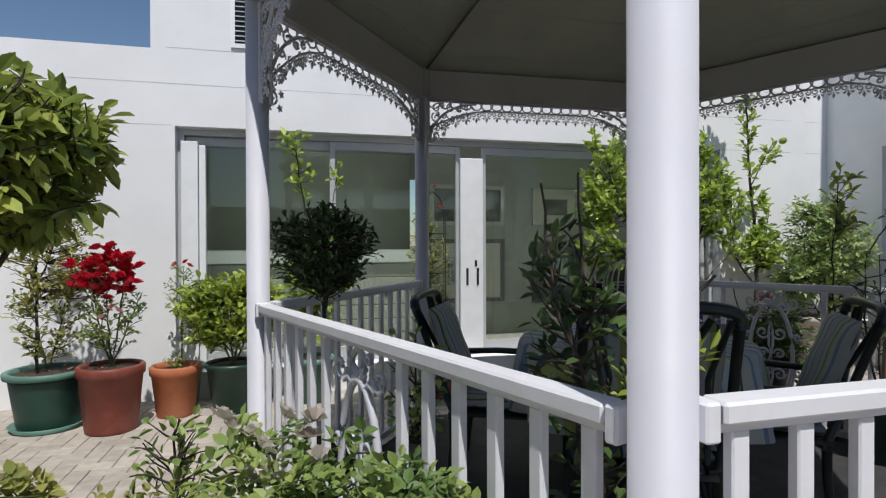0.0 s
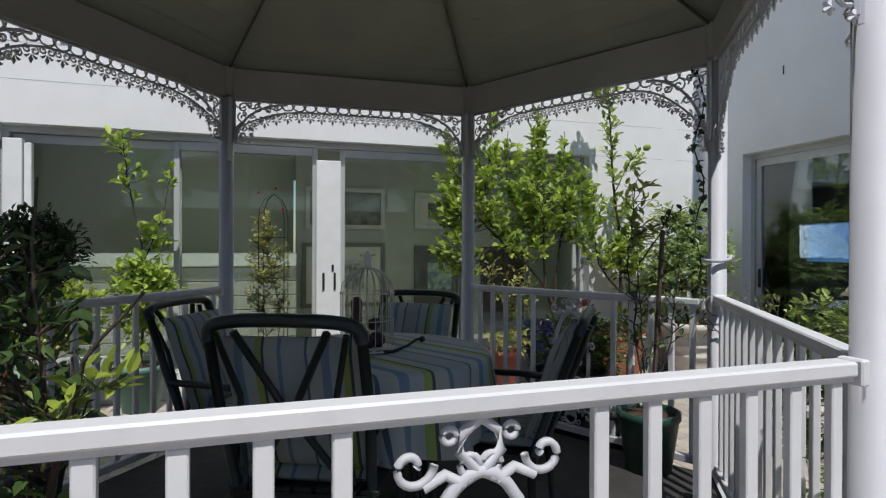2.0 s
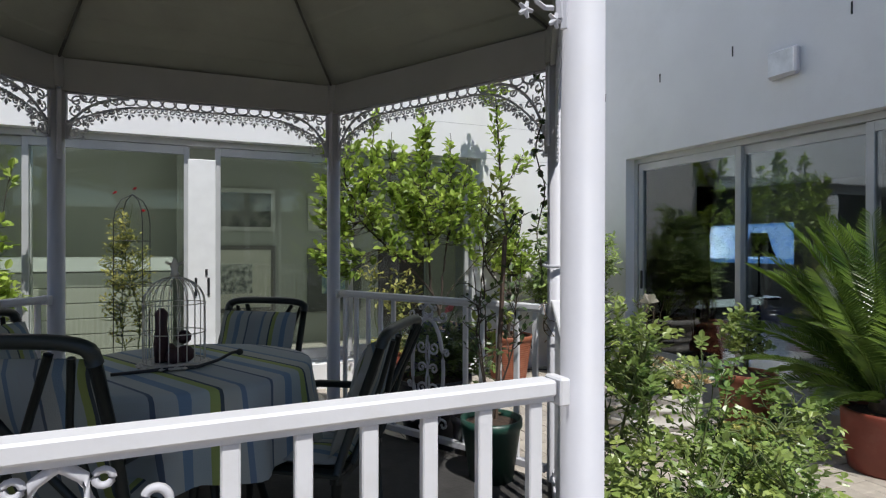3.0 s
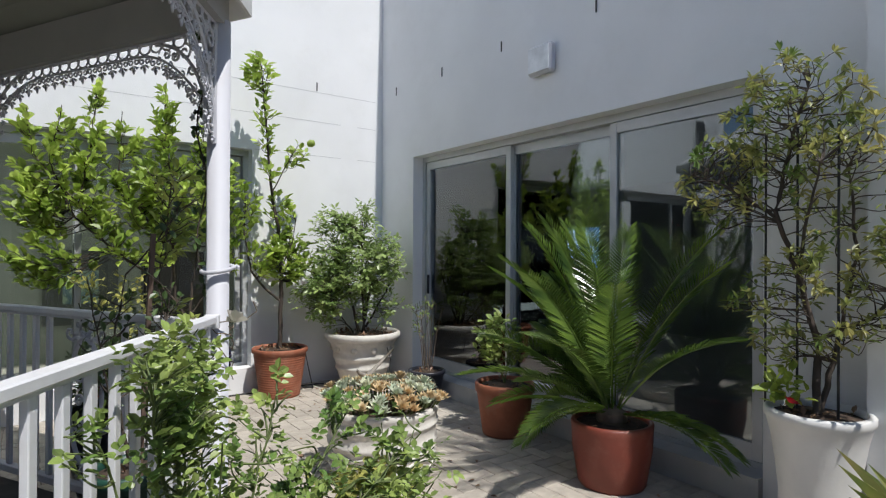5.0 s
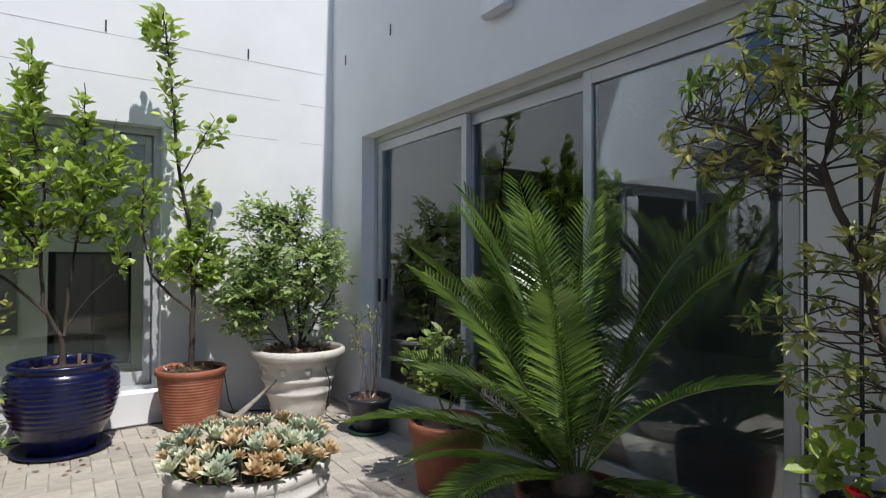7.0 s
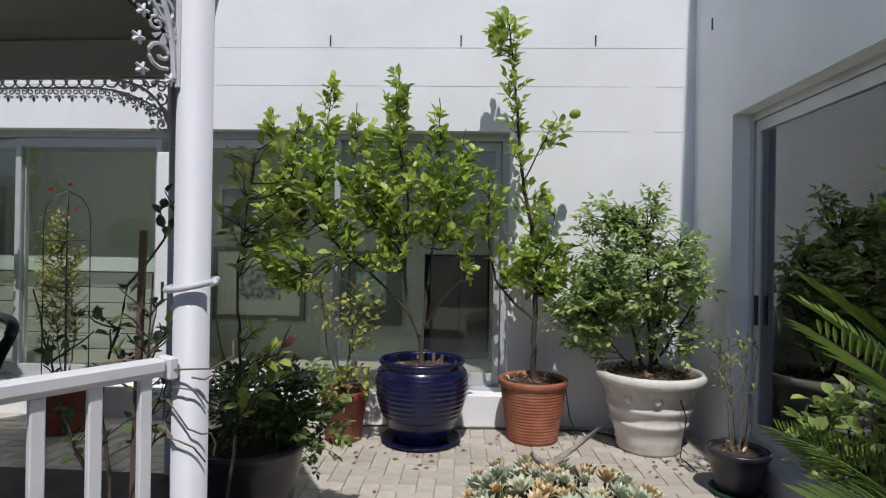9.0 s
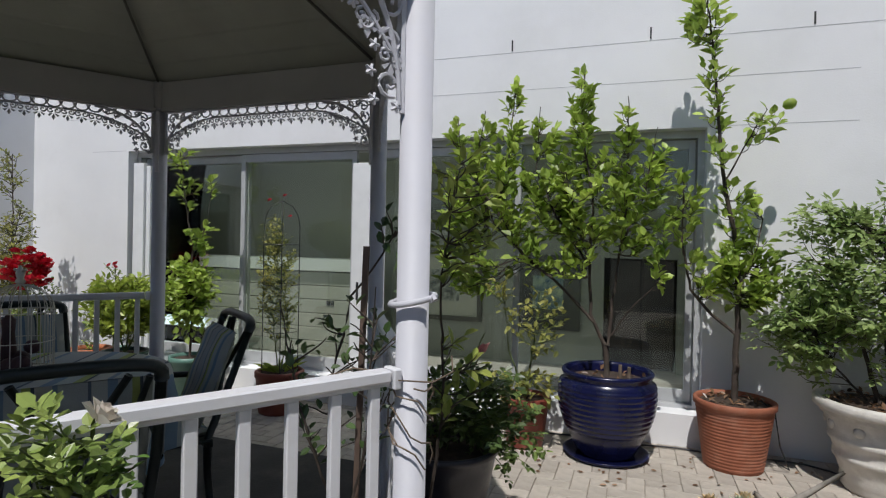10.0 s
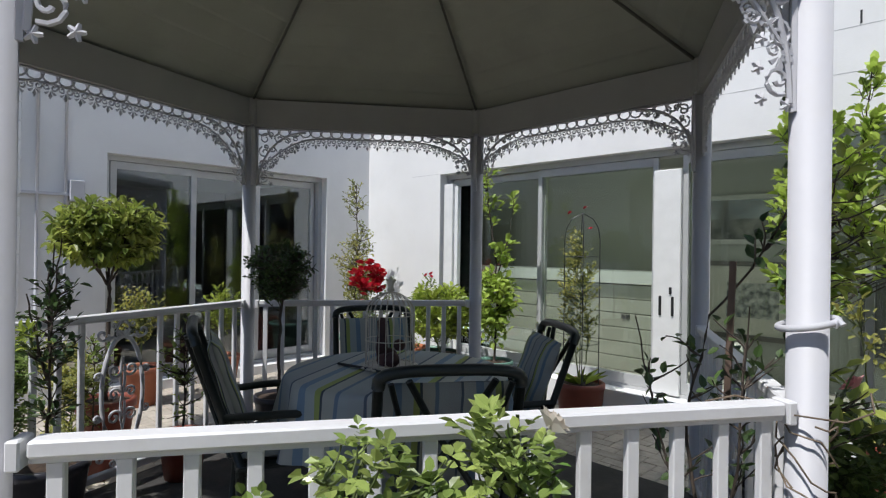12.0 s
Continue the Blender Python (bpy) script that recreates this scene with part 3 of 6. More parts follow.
def grow(root, r, trunks, clumps, leaf_mat, wood_mat, leaf=(0.06, 0.03), spacing=0.022, droop=0.0, lift=0.3, twig_r=0.0035, bare=0.35, label="", bounds=None, more=1.25, whorl=False, up=0.0, spray=False, crook=0.08):
    """Wood and leaves of one plant. trunks: (points, r0, r1); clumps: (centre, radii, twigs). All in the root's frame."""
    wood = bmesh.new()
    nodes = []
    for pts, r0, r1 in trunks:
        pts = [Vector(p) for p in pts]
        fine = []
        for a, b in zip(pts, pts[1:]):
            k = max(2, int((b - a).length / 0.06))
            for i in range(k):
                q = a.lerp(b, i / k)
                fine.append(q + rvec(r) * min(0.006, (b - a).length * 0.02))
        fine.append(pts[-1])
        tube(wood, fine, (r0, r1), 7)
        nodes += fine[len(fine) // 4:]
    L = Leaves()
    for c, rad, n in clumps:
        c = Vector(c)
        for _ in range(int(n * more)):
            v = rvec(r)
            f = r.uniform(0.45, 1.0) ** 0.6
            tip = c + Vector((v.x * rad[0], v.y * rad[1], v.z * rad[2])) * f
            if bounds:
                tip.x = min(tip.x, bounds[0]); tip.y = min(tip.y, bounds[1])
            cand = [q for q in nodes if q.z < tip.z + 0.12] or nodes
            base = min(cand, key=lambda q: (q - tip).length + max(0, q.z - tip.z + 0.05) * 2 + r.uniform(0, 0.08))
            way = tip - base
            if way.length > 0.55:
                base = tip - way.normalized() * 0.55
            pts = bend(base, tip, r, way.length * crook, 9 if crook > 0.1 else 6)
            if up:
                pts = [q - Vector((0, 0, up * way.length * math.sin(math.pi * i / (len(pts) - 1)))) for i, q in enumerate(pts)]
            tube(wood, pts, (twig_r, twig_r * 0.5), 4)
            seg = [(pts[i], pts[i + 1]) for i in range(len(pts) - 1)]
            total = sum((b - a).length for a, b in seg)
            dist, nxt = 0, total * bare
            for a, b in seg:
                ln = (b - a).length
                d0 = (b - a).normalized()
                while nxt < dist + ln:
                    p = a.lerp(b, (nxt - dist) / ln)
                    side = rvec(r)
                    dd = (d0 * (0.55 + up * 0.8) + side * 0.9 + Vector((0, 0, lift - droop))).normalized()
                    nn = (Vector((0, 0, 1)) + rvec(r) * 0.7 + SUN * 0.4)
                    s = r.uniform(0.65, 1.15)
                    q = p + dd * 0.008
                    if spray:
                        tubev = dd * leaf[0] * 0.9
                        sv = dd.cross(nn).normalized()
                        for fr, sg in ((0.35, 1), (0.35, -1), (0.8, 1), (0.8, -1), (1.0, 0)):
                            ld = (dd * (0.5 if sg else 1.0) + sv * sg + rvec(r) * 0.15).normalized()
                            sz = s * (0.75 if fr < 0.5 else 1.0)
                            L.leaf(q + tubev * fr * 1.5, ld, nn + rvec(r) * 0.3, leaf[0] * sz, leaf[1] * sz, curl=r.uniform(0.0, 0.3))
                    elif not bounds or (q.x + dd.x * leaf[0] < bounds[0] + 0.03 and q.y + dd.y * leaf[0] < bounds[1] + 0.03):
                        L.leaf(q, dd, nn, leaf[0] * s, leaf[1] * s, curl=r.uniform(0.0, 0.35))
                    nxt += spacing * r.uniform(0.6, 1.5)
                dist += ln
            if whorl:
                for _k in range(6):
                    dd = (d0 * 0.7 + rvec(r)).normalized()
                    L.leaf(tip, dd, Vector((0, 0, 1)) + rvec(r) * 0.4, leaf[0] * 1.15, leaf[1], curl=0.2)
    part("stem", wood, wood_mat, root, smooth=True)
    L.make("crown", leaf_mat, root, label)
    return nodes


def flowers(root, r, spots, material, size=0.035, name="flower", petals=16, label=""):
    """Cupped blooms of overlapping petals, each turned its own way."""
    for p in spots:
        L = Leaves()
        c = Vector(p)
        turn = Euler((r.uniform(-0.7, 0.9), r.uniform(-0.7, 0.7), r.uniform(0, 6)))
        for i in range(petals):
            f = i / petals
            a = i * 2.4
            rad = Vector((math.cos(a), math.sin(a), 0))
            tilt = 0.1 + 0.95 * f
            d = rad * math.sin(tilt) + Vector((0, 0, math.cos(tilt)))
            d.rotate(turn)
            base = rad * size * 0.28 * f - Vector((0, 0, size * 0.45))
            base.rotate(turn)
            n = Vector((0, 0, 1)) * math.sin(tilt) - rad * math.cos(tilt)
            n.rotate(turn)
            L.leaf(c + base, d, n, size * (0.85 + 0.25 * f), size * 0.95, fold=0.45, curl=-0.25 + 0.5 * f)
        L.make(name, material, root, label)


def soil(root, radius, z, r, dry=26):
    bm = bmesh.new()
    lathe(bm, [(radius, z - 0.03), (radius * 0.98, z), (radius * 0.5, z + 0.012), (0.001, z + 0.016)], 24, cap=False)
    part("soil", bm, SOIL, root)
    L = Leaves()
    for _ in range(dry):
        a, q = r.uniform(0, 6.28), radius * 0.9 * math.sqrt(r.random())
        L.leaf(Vector((q * math.cos(a), q * math.sin(a), z + 0.018)), rvec(r), Vector((0, 0, 1)) + rvec(r) * 0.5, 0.05, 0.025)
    if dry:
        L.make("dry_leaves", L_DRY, root, "dry brown leaves on the soil")


def pot(root, prof, material, seg=44, label=""):
    """A hollow pot from its outer profile (r, z), foot first."""
    t = 0.018
    r, z = prof[-1]
    inner = [(r - t, z), (r - t * 1.3, z - 0.03), (r - t * 1.5, z - 0.10)]
    bm = bmesh.new()
    lathe(bm, list(prof) + inner, seg, cap=False)
    rr, zz = prof[0]
    bmesh.ops.contextual_create(bm, geom=[e for e in bm.edges if e.is_boundary and abs(e.verts[0].co.z - zz) < 1e-4 and abs(e.verts[0].co.xy.length - rr) < rr * 0.05])
    return part("pot", bm, material, root, label, smooth=True)


def ribbed(r_of, z0, z1, n, depth, k=6):
    out = []
    for i in range(n * k + 1):
        f = i / (n * k)
        out.append((r_of(f) + depth * abs(math.sin(math.pi * f * n)), z0 + (z1 - z0) * f))
    return out


def saucer(root, radius, material, h=0.03):
    bm = bmesh.new()
    lathe(bm, [(radius * 0.9, 0), (radius, h), (radius - 0.012, h), (radius * 0.86, 0.012), (0.01, 0.012)], 40, cap=False)
    part("saucer", bm, material, root, smooth=True)


def build_lemon_blue():
    r = random.Random(11)
    g = thing("potted_lemon_tree", (3.92, 5.10, 0), "broad bright green lemon tree in a ribbed cobalt-blue glazed pot", "potted tree", "potted plants")
    saucer(g, 0.30, BLUE)
    prof = [(0.19, 0.014), (0.20, 0.03)] + [(0.205 + 0.135 * math.sin(math.pi * (f * 0.58 + 0.02)), 0.05 + 0.47 * f) for f in (0.0, 0.08, 0.16, 0.24)] + ribbed(lambda f: 0.205 + 0.135 * math.sin(math.pi * ((0.3 + 0.7 * f) * 0.58 + 0.02)), 0.19, 0.52, 9, 0.006) + [(0.335, 0.528), (0.308, 0.548), (0.303, 0.562), (0.314, 0.578), (0.321, 0.598), (0.311, 0.612)]
    pot(g, prof, BLUE, label="ribbed cobalt-blue glazed pot")
    soil(g, 0.285, 0.54, r)
    bm = bmesh.new()
    lathe(bm, [(0.012, 0.57), (0.012, 0.66)], 10, pose(0.09, -0.06, 0))
    lathe(bm, [(0.012, 0.57), (0.012, 0.645)], 10, pose(0.15, -0.04, 0))
    part("cut_stump", bm, BARK, g)
    tr = [([(0.0, 0, 0.56), (-0.01, 0, 0.72), (-0.03, 0.0, 0.8)], 0.021, 0.016),
          ([(-0.02, 0, 0.78), (-0.12, -0.02, 1.0), (-0.14, -0.03, 1.35), (-0.12, -0.03, 1.8), (-0.20, -0.02, 2.25), (-0.21, -0.02, 2.76)], 0.014, 0.003),
          ([(-0.10, -0.02, 0.95), (-0.34, -0.06, 1.2), (-0.62, -0.08, 1.42), (-0.82, -0.06, 1.75), (-0.74, -0.05, 2.2), (-0.70, -0.04, 2.72)], 0.011, 0.003),
          ([(-0.5, -0.06, 1.33), (-0.85, -0.05, 1.65), (-1.0, -0.04, 2.05), (-0.93, -0.04, 2.5)], 0.008, 0.003),
          ([(-0.82, -0.06, 1.75), (-1.1, -0.04, 2.1), (-1.15, -0.04, 2.45)], 0.006, 0.003),
          ([(0.0, 0, 0.78), (0.02, 0.02, 1.1), (0.08, 0.0, 1.5), (0.12, 0.0, 1.95), (0.10, 0.0, 2.56)], 0.013, 0.003),
          ([(0.08, 0.0, 1.5), (0.22, 0.0, 1.85), (0.30, 0.0, 2.33)], 0.008, 0.003),
          ([(0.02, 0.0, 0.85), (0.14, -0.06, 1.05), (0.28, -0.1, 1.2), (0.36, -0.12, 1.3)], 0.007, 0.003),
          ([(-0.14, -0.03, 1.35), (-0.38, -0.03, 1.7), (-0.54, 0.0, 2.05), (-0.52, 0.0, 2.52)], 0.009, 0.003),
          ([(-0.14, -0.03, 1.35), (-0.2, -0.15, 1.6), (-0.3, -0.2, 2.0)], 0.006, 0.003)]
    cl = [((-0.10, -0.02, 1.85), (0.36, 0.26, 0.38), 66), ((-0.55, -0.05, 1.85), (0.42, 0.26, 0.38), 62), ((-0.98, -0.03, 1.95), (0.28, 0.20, 0.34), 32),
          ((0.24, -0.02, 1.8), (0.22, 0.2, 0.40), 26), ((-0.21, -0.04, 2.45), (0.11, 0.08, 0.30), 26), ((-0.48, -0.02, 2.28), (0.12, 0.07, 0.14), 10),
          ((-0.70, -0.04, 2.42), (0.09, 0.07, 0.28), 16), ((0.10, 0.0, 2.32), (0.08, 0.06, 0.2), 12), ((-0.93, -0.04, 2.28), (0.10, 0.06, 0.16), 10), ((-1.15, -0.04, 2.3), (0.07, 0.05, 0.13), 8),
          ((0.30, 0.0, 2.15), (0.08, 0.06, 0.14), 8), ((-1.2, 0.0, 1.6), (0.16, 0.14, 0.36), 16), ((0.34, -0.12, 1.3), (0.05, 0.05, 0.06), 3), ((-0.35, -0.1, 1.42), (0.35, 0.15, 0.14), 18)]
    grow(g, r, tr, cl, L_LEMON, BARKD, leaf=(0.078, 0.052), spacing=0.018, more=1.8, up=0.25, lift=0.35, bounds=(9, 0.40), label="bright yellow-green lemon leaves")
    bm = bmesh.new()
    lathe(bm, [(0.002, -0.05), (0.026, -0.03), (0.036, 0), (0.028, 0.03), (0.003, 0.05)], 14, pose(-0.72, -0.05, 1.28))
    part("fruit", bm, L_LEMOND, g, "dark green hanging lemon", True)


def build_lemon_tall():
    r = random.Random(5)
    g = thing("potted_lemon_tree", (4.76, 5.2, 0), "tall slender lemon tree in a ribbed terracotta pot", "potted tree", "potted plants")
    prof = [(0.185, 0.0)] + ribbed(lambda f: 0.188 + 0.055 * f, 0.012, 0.40, 17, 0.0034) + [(0.25, 0.415), (0.262, 0.425), (0.262, 0.455), (0.256, 0.463)]
    pot(g, prof, TERRA, label="ribbed terracotta pot with a plain rim")
    soil(g, 0.225, 0.435, r, 60)
    tr = [([(0, 0, 0.43), (0.0, 0, 0.8), (0.01, 0, 1.12), (-0.01, 0.0, 1.5), (-0.10, -0.03, 1.95), (-0.16, -0.06, 2.5), (-0.24, -0.10, 3.2)], 0.024, 0.005),
          ([(0.0, 0, 0.90), (-0.16, -0.03, 1.04), (-0.30, -0.05, 1.2), (-0.36, -0.05, 1.5), (-0.36, -0.05, 1.95)], 0.012, 0.004),
          ([(-0.1, -0.03, 1.95), (0.02, -0.05, 2.2), (0.14, -0.08, 2.42)], 0.007, 0.003),
          ([(0.0, 0, 1.2), (0.10, -0.03, 1.45), (0.14, -0.03, 1.7)], 0.009, 0.004)]
    cl = [((0.06, -0.03, 1.32), (0.26, 0.18, 0.28), 56), ((-0.02, -0.03, 1.70), (0.15, 0.13, 0.26), 20), ((-0.36, -0.04, 1.75), (0.12, 0.12, 0.30), 16), ((-0.22, -0.04, 1.35), (0.16, 0.12, 0.15), 12),
          ((-0.14, -0.06, 2.25), (0.09, 0.07, 0.25), 9), ((-0.19, -0.08, 2.65), (0.10, 0.08, 0.28), 14), ((-0.23, -0.10, 3.05), (0.17, 0.12, 0.20), 20), ((0.10, -0.07, 2.35), (0.14, 0.08, 0.12), 8)]
    grow(g, r, tr, cl, L_LEMON, BARKD, leaf=(0.082, 0.052), spacing=0.023, more=1.6, up=0.2, lift=0.3, bounds=(9, 0.30), label="yellow-green lemon leaves")
    bm = bmesh.new()
    lathe(bm, [(0.002, -0.045), (0.028, -0.03), (0.038, 0), (0.028, 0.03), (0.003, 0.045)], 14, pose(0.27, -0.08, 2.45, 0, 70, 0))
    part("fruit", bm, L_LEMON, g, "green lemon at a branch end", True)


def build_bigbush():
    r = random.Random(8)
    g = thing("potted_shrub", (5.59, 5.08, 0), "dense leafy shrub in a wide moulded white stone pot", "potted shrub", "potted plants")
    prof = [(0.21, 0.0), (0.225, 0.02), (0.222, 0.05), (0.235, 0.07), (0.232, 0.10), (0.262, 0.19), (0.275, 0.20), (0.278, 0.225), (0.268, 0.235), (0.29, 0.30),
            (0.302, 0.31), (0.304, 0.335), (0.295, 0.345), (0.325, 0.45), (0.34, 0.49), (0.372, 0.50), (0.39, 0.515), (0.39, 0.555), (0.375, 0.57)]
    pot(g, prof, STONEP, 56, "moulded white cast-stone pot")
    for i in range(10):
        a = i * math.pi / 5 + 0.2
        bm = bmesh.new()
        lathe(bm, [(0.0005, -0.008), (0.03, -0.004), (0.034, 0.004), (0.015, 0.012), (0.0005, 0.014)], 10, pose(0.315 * math.cos(a), 0.315 * math.sin(a), 0.41, 0, 90, math.degrees(a)), cap=False)
        bm.transform(Matrix.Identity(4))
        part("moulding", bm, STONEP, g, smooth=True)
    soil(g, 0.33, 0.53, r, 120)
    tr = [([(0.0, 0, 0.5), (0.04, 0, 0.8), (0.1, -0.02, 1.1), (0.2, -0.05, 1.5)], 0.02, 0.005), ([(-0.03, 0, 0.52), (-0.12, 0, 0.85), (-0.25, -0.05, 1.3)], 0.017, 0.005),
          ([(0.02, 0, 0.52), (-0.02, -0.04, 0.95), (-0.05, -0.06, 1.6)], 0.015, 0.004), ([(0.03, 0, 0.6), (0.2, -0.05, 0.9), (0.33, -0.1, 1.15)], 0.012, 0.004),
          ([(-0.1, 0, 0.56), (-0.28, -0.05, 0.75), (-0.42, -0.1, 0.95)], 0.008, 0.003)]
    cl = [((-0.18, -0.05, 1.27), (0.42, 0.30, 0.42), 112), ((0.12, -0.1, 1.25), (0.26, 0.26, 0.40), 50), ((-0.50, -0.08, 1.0), (0.28, 0.2, 0.30), 46), ((-0.40, -0.03, 1.70), (0.14, 0.14, 0.12), 16),
          ((0.02, -0.03, 1.76), (0.06, 0.08, 0.14), 6), ((-0.12, -0.03, 1.66), (0.14, 0.12, 0.10), 10), ((0.1, -0.15, 0.85), (0.26, 0.2, 0.16), 16)]
    grow(g, r, tr, cl, L_BUSH, BARKD, leaf=(0.062, 0.034), spacing=0.046, more=1.35, lift=0.0, crook=0.18, spray=True, label="loose small glossy green leaves")


def build_small_pots():
    r = random.Random(21)
    g = thing("potted_plant", (5.87, 4.31, 0), "thin sparse stems in a small dark glazed pot", "potted plant", "potted plants")
    saucer(g, 0.16, GREENP)
    pot(g, [(0.11, 0.015), (0.125, 0.05), (0.15, 0.16), (0.165, 0.23), (0.178, 0.24), (0.18, 0.262), (0.172, 0.27)], DARKPOT, label="dark glazed pot")
    soil(g, 0.15, 0.245, r, 16)
    tr = [([(a * 0.03, b * 0.03, 0.24), (a * 0.06, b * 0.06, 0.55), (a * 0.11, b * 0.1, r.uniform(0.75, 0.98))], 0.005, 0.002) for a, b in ((1, 0), (-1, 0.4), (0, -1), (-1.2, -1), (0.6, 0.9), (0.9, -1.1), (-0.2, 1))]
    grow(g, r, tr, [((0, 0, 0.75), (0.16, 0.14, 0.24), 20), ((-0.12, -0.03, 0.85), (0.12, 0.1, 0.08), 6)], L_ROSE, BARK, leaf=(0.04, 0.02), spacing=0.03, bounds=(0.2, 9), label="few small green leaves")

    g = thing("potted_rose", (5.77, 3.10, 0), "small leafy rose in a smooth red terracotta pot", "potted rose", "potted plants")
    pot(g, [(0.165, 0.0), (0.172, 0.02), (0.212, 0.29), (0.215, 0.32), (0.228, 0.33), (0.231, 0.385), (0.222, 0.395)], TERRA, label="smooth red terracotta pot")
    soil(g, 0.185, 0.37, r, 20)
    tr = [([(0, 0, 0.37), (-0.08, -0.02, 0.55), (-0.14, 0, 0.78)], 0.008, 0.003), ([(0, 0, 0.37), (0.05, 0.02, 0.6), (0.08, 0.0, 0.75)], 0.007, 0.003)]
    grow(g, r, tr, [((-0.10, 0.0, 0.78), (0.20, 0.17, 0.16), 34), ((0.10, 0, 0.62), (0.15, 0.15, 0.12), 16), ((-0.2, 0.0, 0.62), (0.1, 0.1, 0.1), 8)], L_ROSE, STEMG, leaf=(0.06, 0.044), spacing=0.03, more=1.5, bounds=(0.26, 9))

    g = thing("potted_rose", (3.34, 5.08, 0), "straggly yellowing rose in a terracotta pot", "potted rose", "potted plants")
    pot(g, [(0.13, 0.0), (0.135, 0.02), (0.17, 0.30), (0.185, 0.31), (0.187, 0.36), (0.18, 0.37)], TERRAR, label="terracotta pot")
    soil(g, 0.16, 0.34, r, 10)
    tr = [([(0, 0, 0.33), (0.05, -0.05, 0.7), (0.1, -0.1, 1.15)], 0.009, 0.004), ([(0, 0, 0.33), (-0.12, -0.05, 0.7), (-0.15, -0.1, 1.05)], 0.008, 0.003)]
    grow(g, r, tr, [((0.1, -0.1, 0.95), (0.24, 0.2, 0.28), 34), ((0.02, -0.1, 0.45), (0.3, 0.2, 0.16), 28), ((-0.2, -0.1, 1.15), (0.14, 0.12, 0.14), 8)], L_ROSEY, STEMG, leaf=(0.05, 0.032), spacing=0.024)

    g = thing("potted_rose", (3.20, 3.55, 0), "shade-darkened bushy rose with a pink bloom in a tall charcoal pot", "potted rose", "potted plants")
    pot(g, [(0.17, 0.0), (0.18, 0.02), (0.255, 0.4), (0.265, 0.46), (0.28, 0.47), (0.28, 0.50)], DARKPOT, label="tall charcoal glazed pot")
    soil(g, 0.21, 0.46, r, 6)
    tr = [([(0, 0, 0.46), (0.1, 0, 0.8), (0.2, 0, 1.05)], 0.009, 0.003), ([(0, 0, 0.46), (-0.1, 0, 0.8), (-0.18, 0.02, 1.1)], 0.009, 0.003)]
    grow(g, r, tr, [((-0.02, 0.0, 0.66), (0.28, 0.28, 0.22), 60), ((0.34, 0.02, 0.60), (0.18, 0.18, 0.22), 26), ((0.22, 0.0, 0.84), (0.13, 0.14, 0.14), 12)], L_DROSE, STEMG, leaf=(0.042, 0.03), spacing=0.05, spray=True)
    flowers(g, r, [(0.17, 0.07, 0.96)], L_PINK, 0.05, label="pink rose bloom")


def frond_mesh(r, length, name, sag):
    """One feather leaf along +x: a curved midrib with two rows of stiff narrow leaflets grown out of it, held in a shallow V."""
    v, faces = [], []
    n = 56

    def p(f):
        return Vector((length * f * (1 - 0.06 * f), 0, length * (0.07 * math.sin(f * 2.2) - sag * f ** 2.4)))
    for i in range(n + 8):
        f = i / (n + 7)
        c = p(f)
        t = (p(min(1, f + 0.01)) - p(max(0, f - 0.01))).normalized()
        w = 0.006 * (1 - 0.75 * f)
        k = len(v)
        v += [c + Vector((0, w, 0)), c + Vector((0, -w, 0)), c + Vector((0, 0, -w * 1.5))]
        if i:
            q = prev
            faces += [(q, q + 1, k + 1, k), (q + 1, q + 2, k + 2, k + 1), (q + 2, q, k, k + 2)]
        prev = k
        if i < 8:
            continue
        ll = (0.155 * math.sin(math.pi * min(0.965, 0.13 + 0.80 * f)) ** 0.55 * (0.35 + 0.65 * min(1, f * 3.2)) + 0.008) * r.uniform(0.92, 1.06)
        for s, base in ((1, k), (-1, k + 1)):
            d = (t * (0.50 + 0.9 * f ** 3) + Vector((0, s, 0)) + Vector((-t.z, 0, t.x)) * (0.38 + r.uniform(-0.1, 0.1))).normalized()
            nn = Vector((-t.z, 0, t.x)) + Vector((0, -s * 0.3, 0))
            e = d.cross(nn).normalized() * 0.0036
            up = e.cross(d).normalized()
            m = len(v)
            v += [v[base] + d * ll * 0.3 + e + up * 0.001, v[base] + d * ll * 0.7 + e * 0.85 - up * ll * 0.05, v[base] + d * ll - up * ll * 0.15,
                  v[base] + d * ll * 0.7 - e * 0.85 - up * ll * 0.05, v[base] + d * ll * 0.3 - e + up * 0.001]
            faces += [(base, m, m + 1, m + 2), (base, m + 2, m + 3, m + 4)]
    me = bpy.data.meshes.new(name)
    me.from_pydata([tuple(q) for q in v], [], faces)
    me.materials.append(L_CYC)
    return me


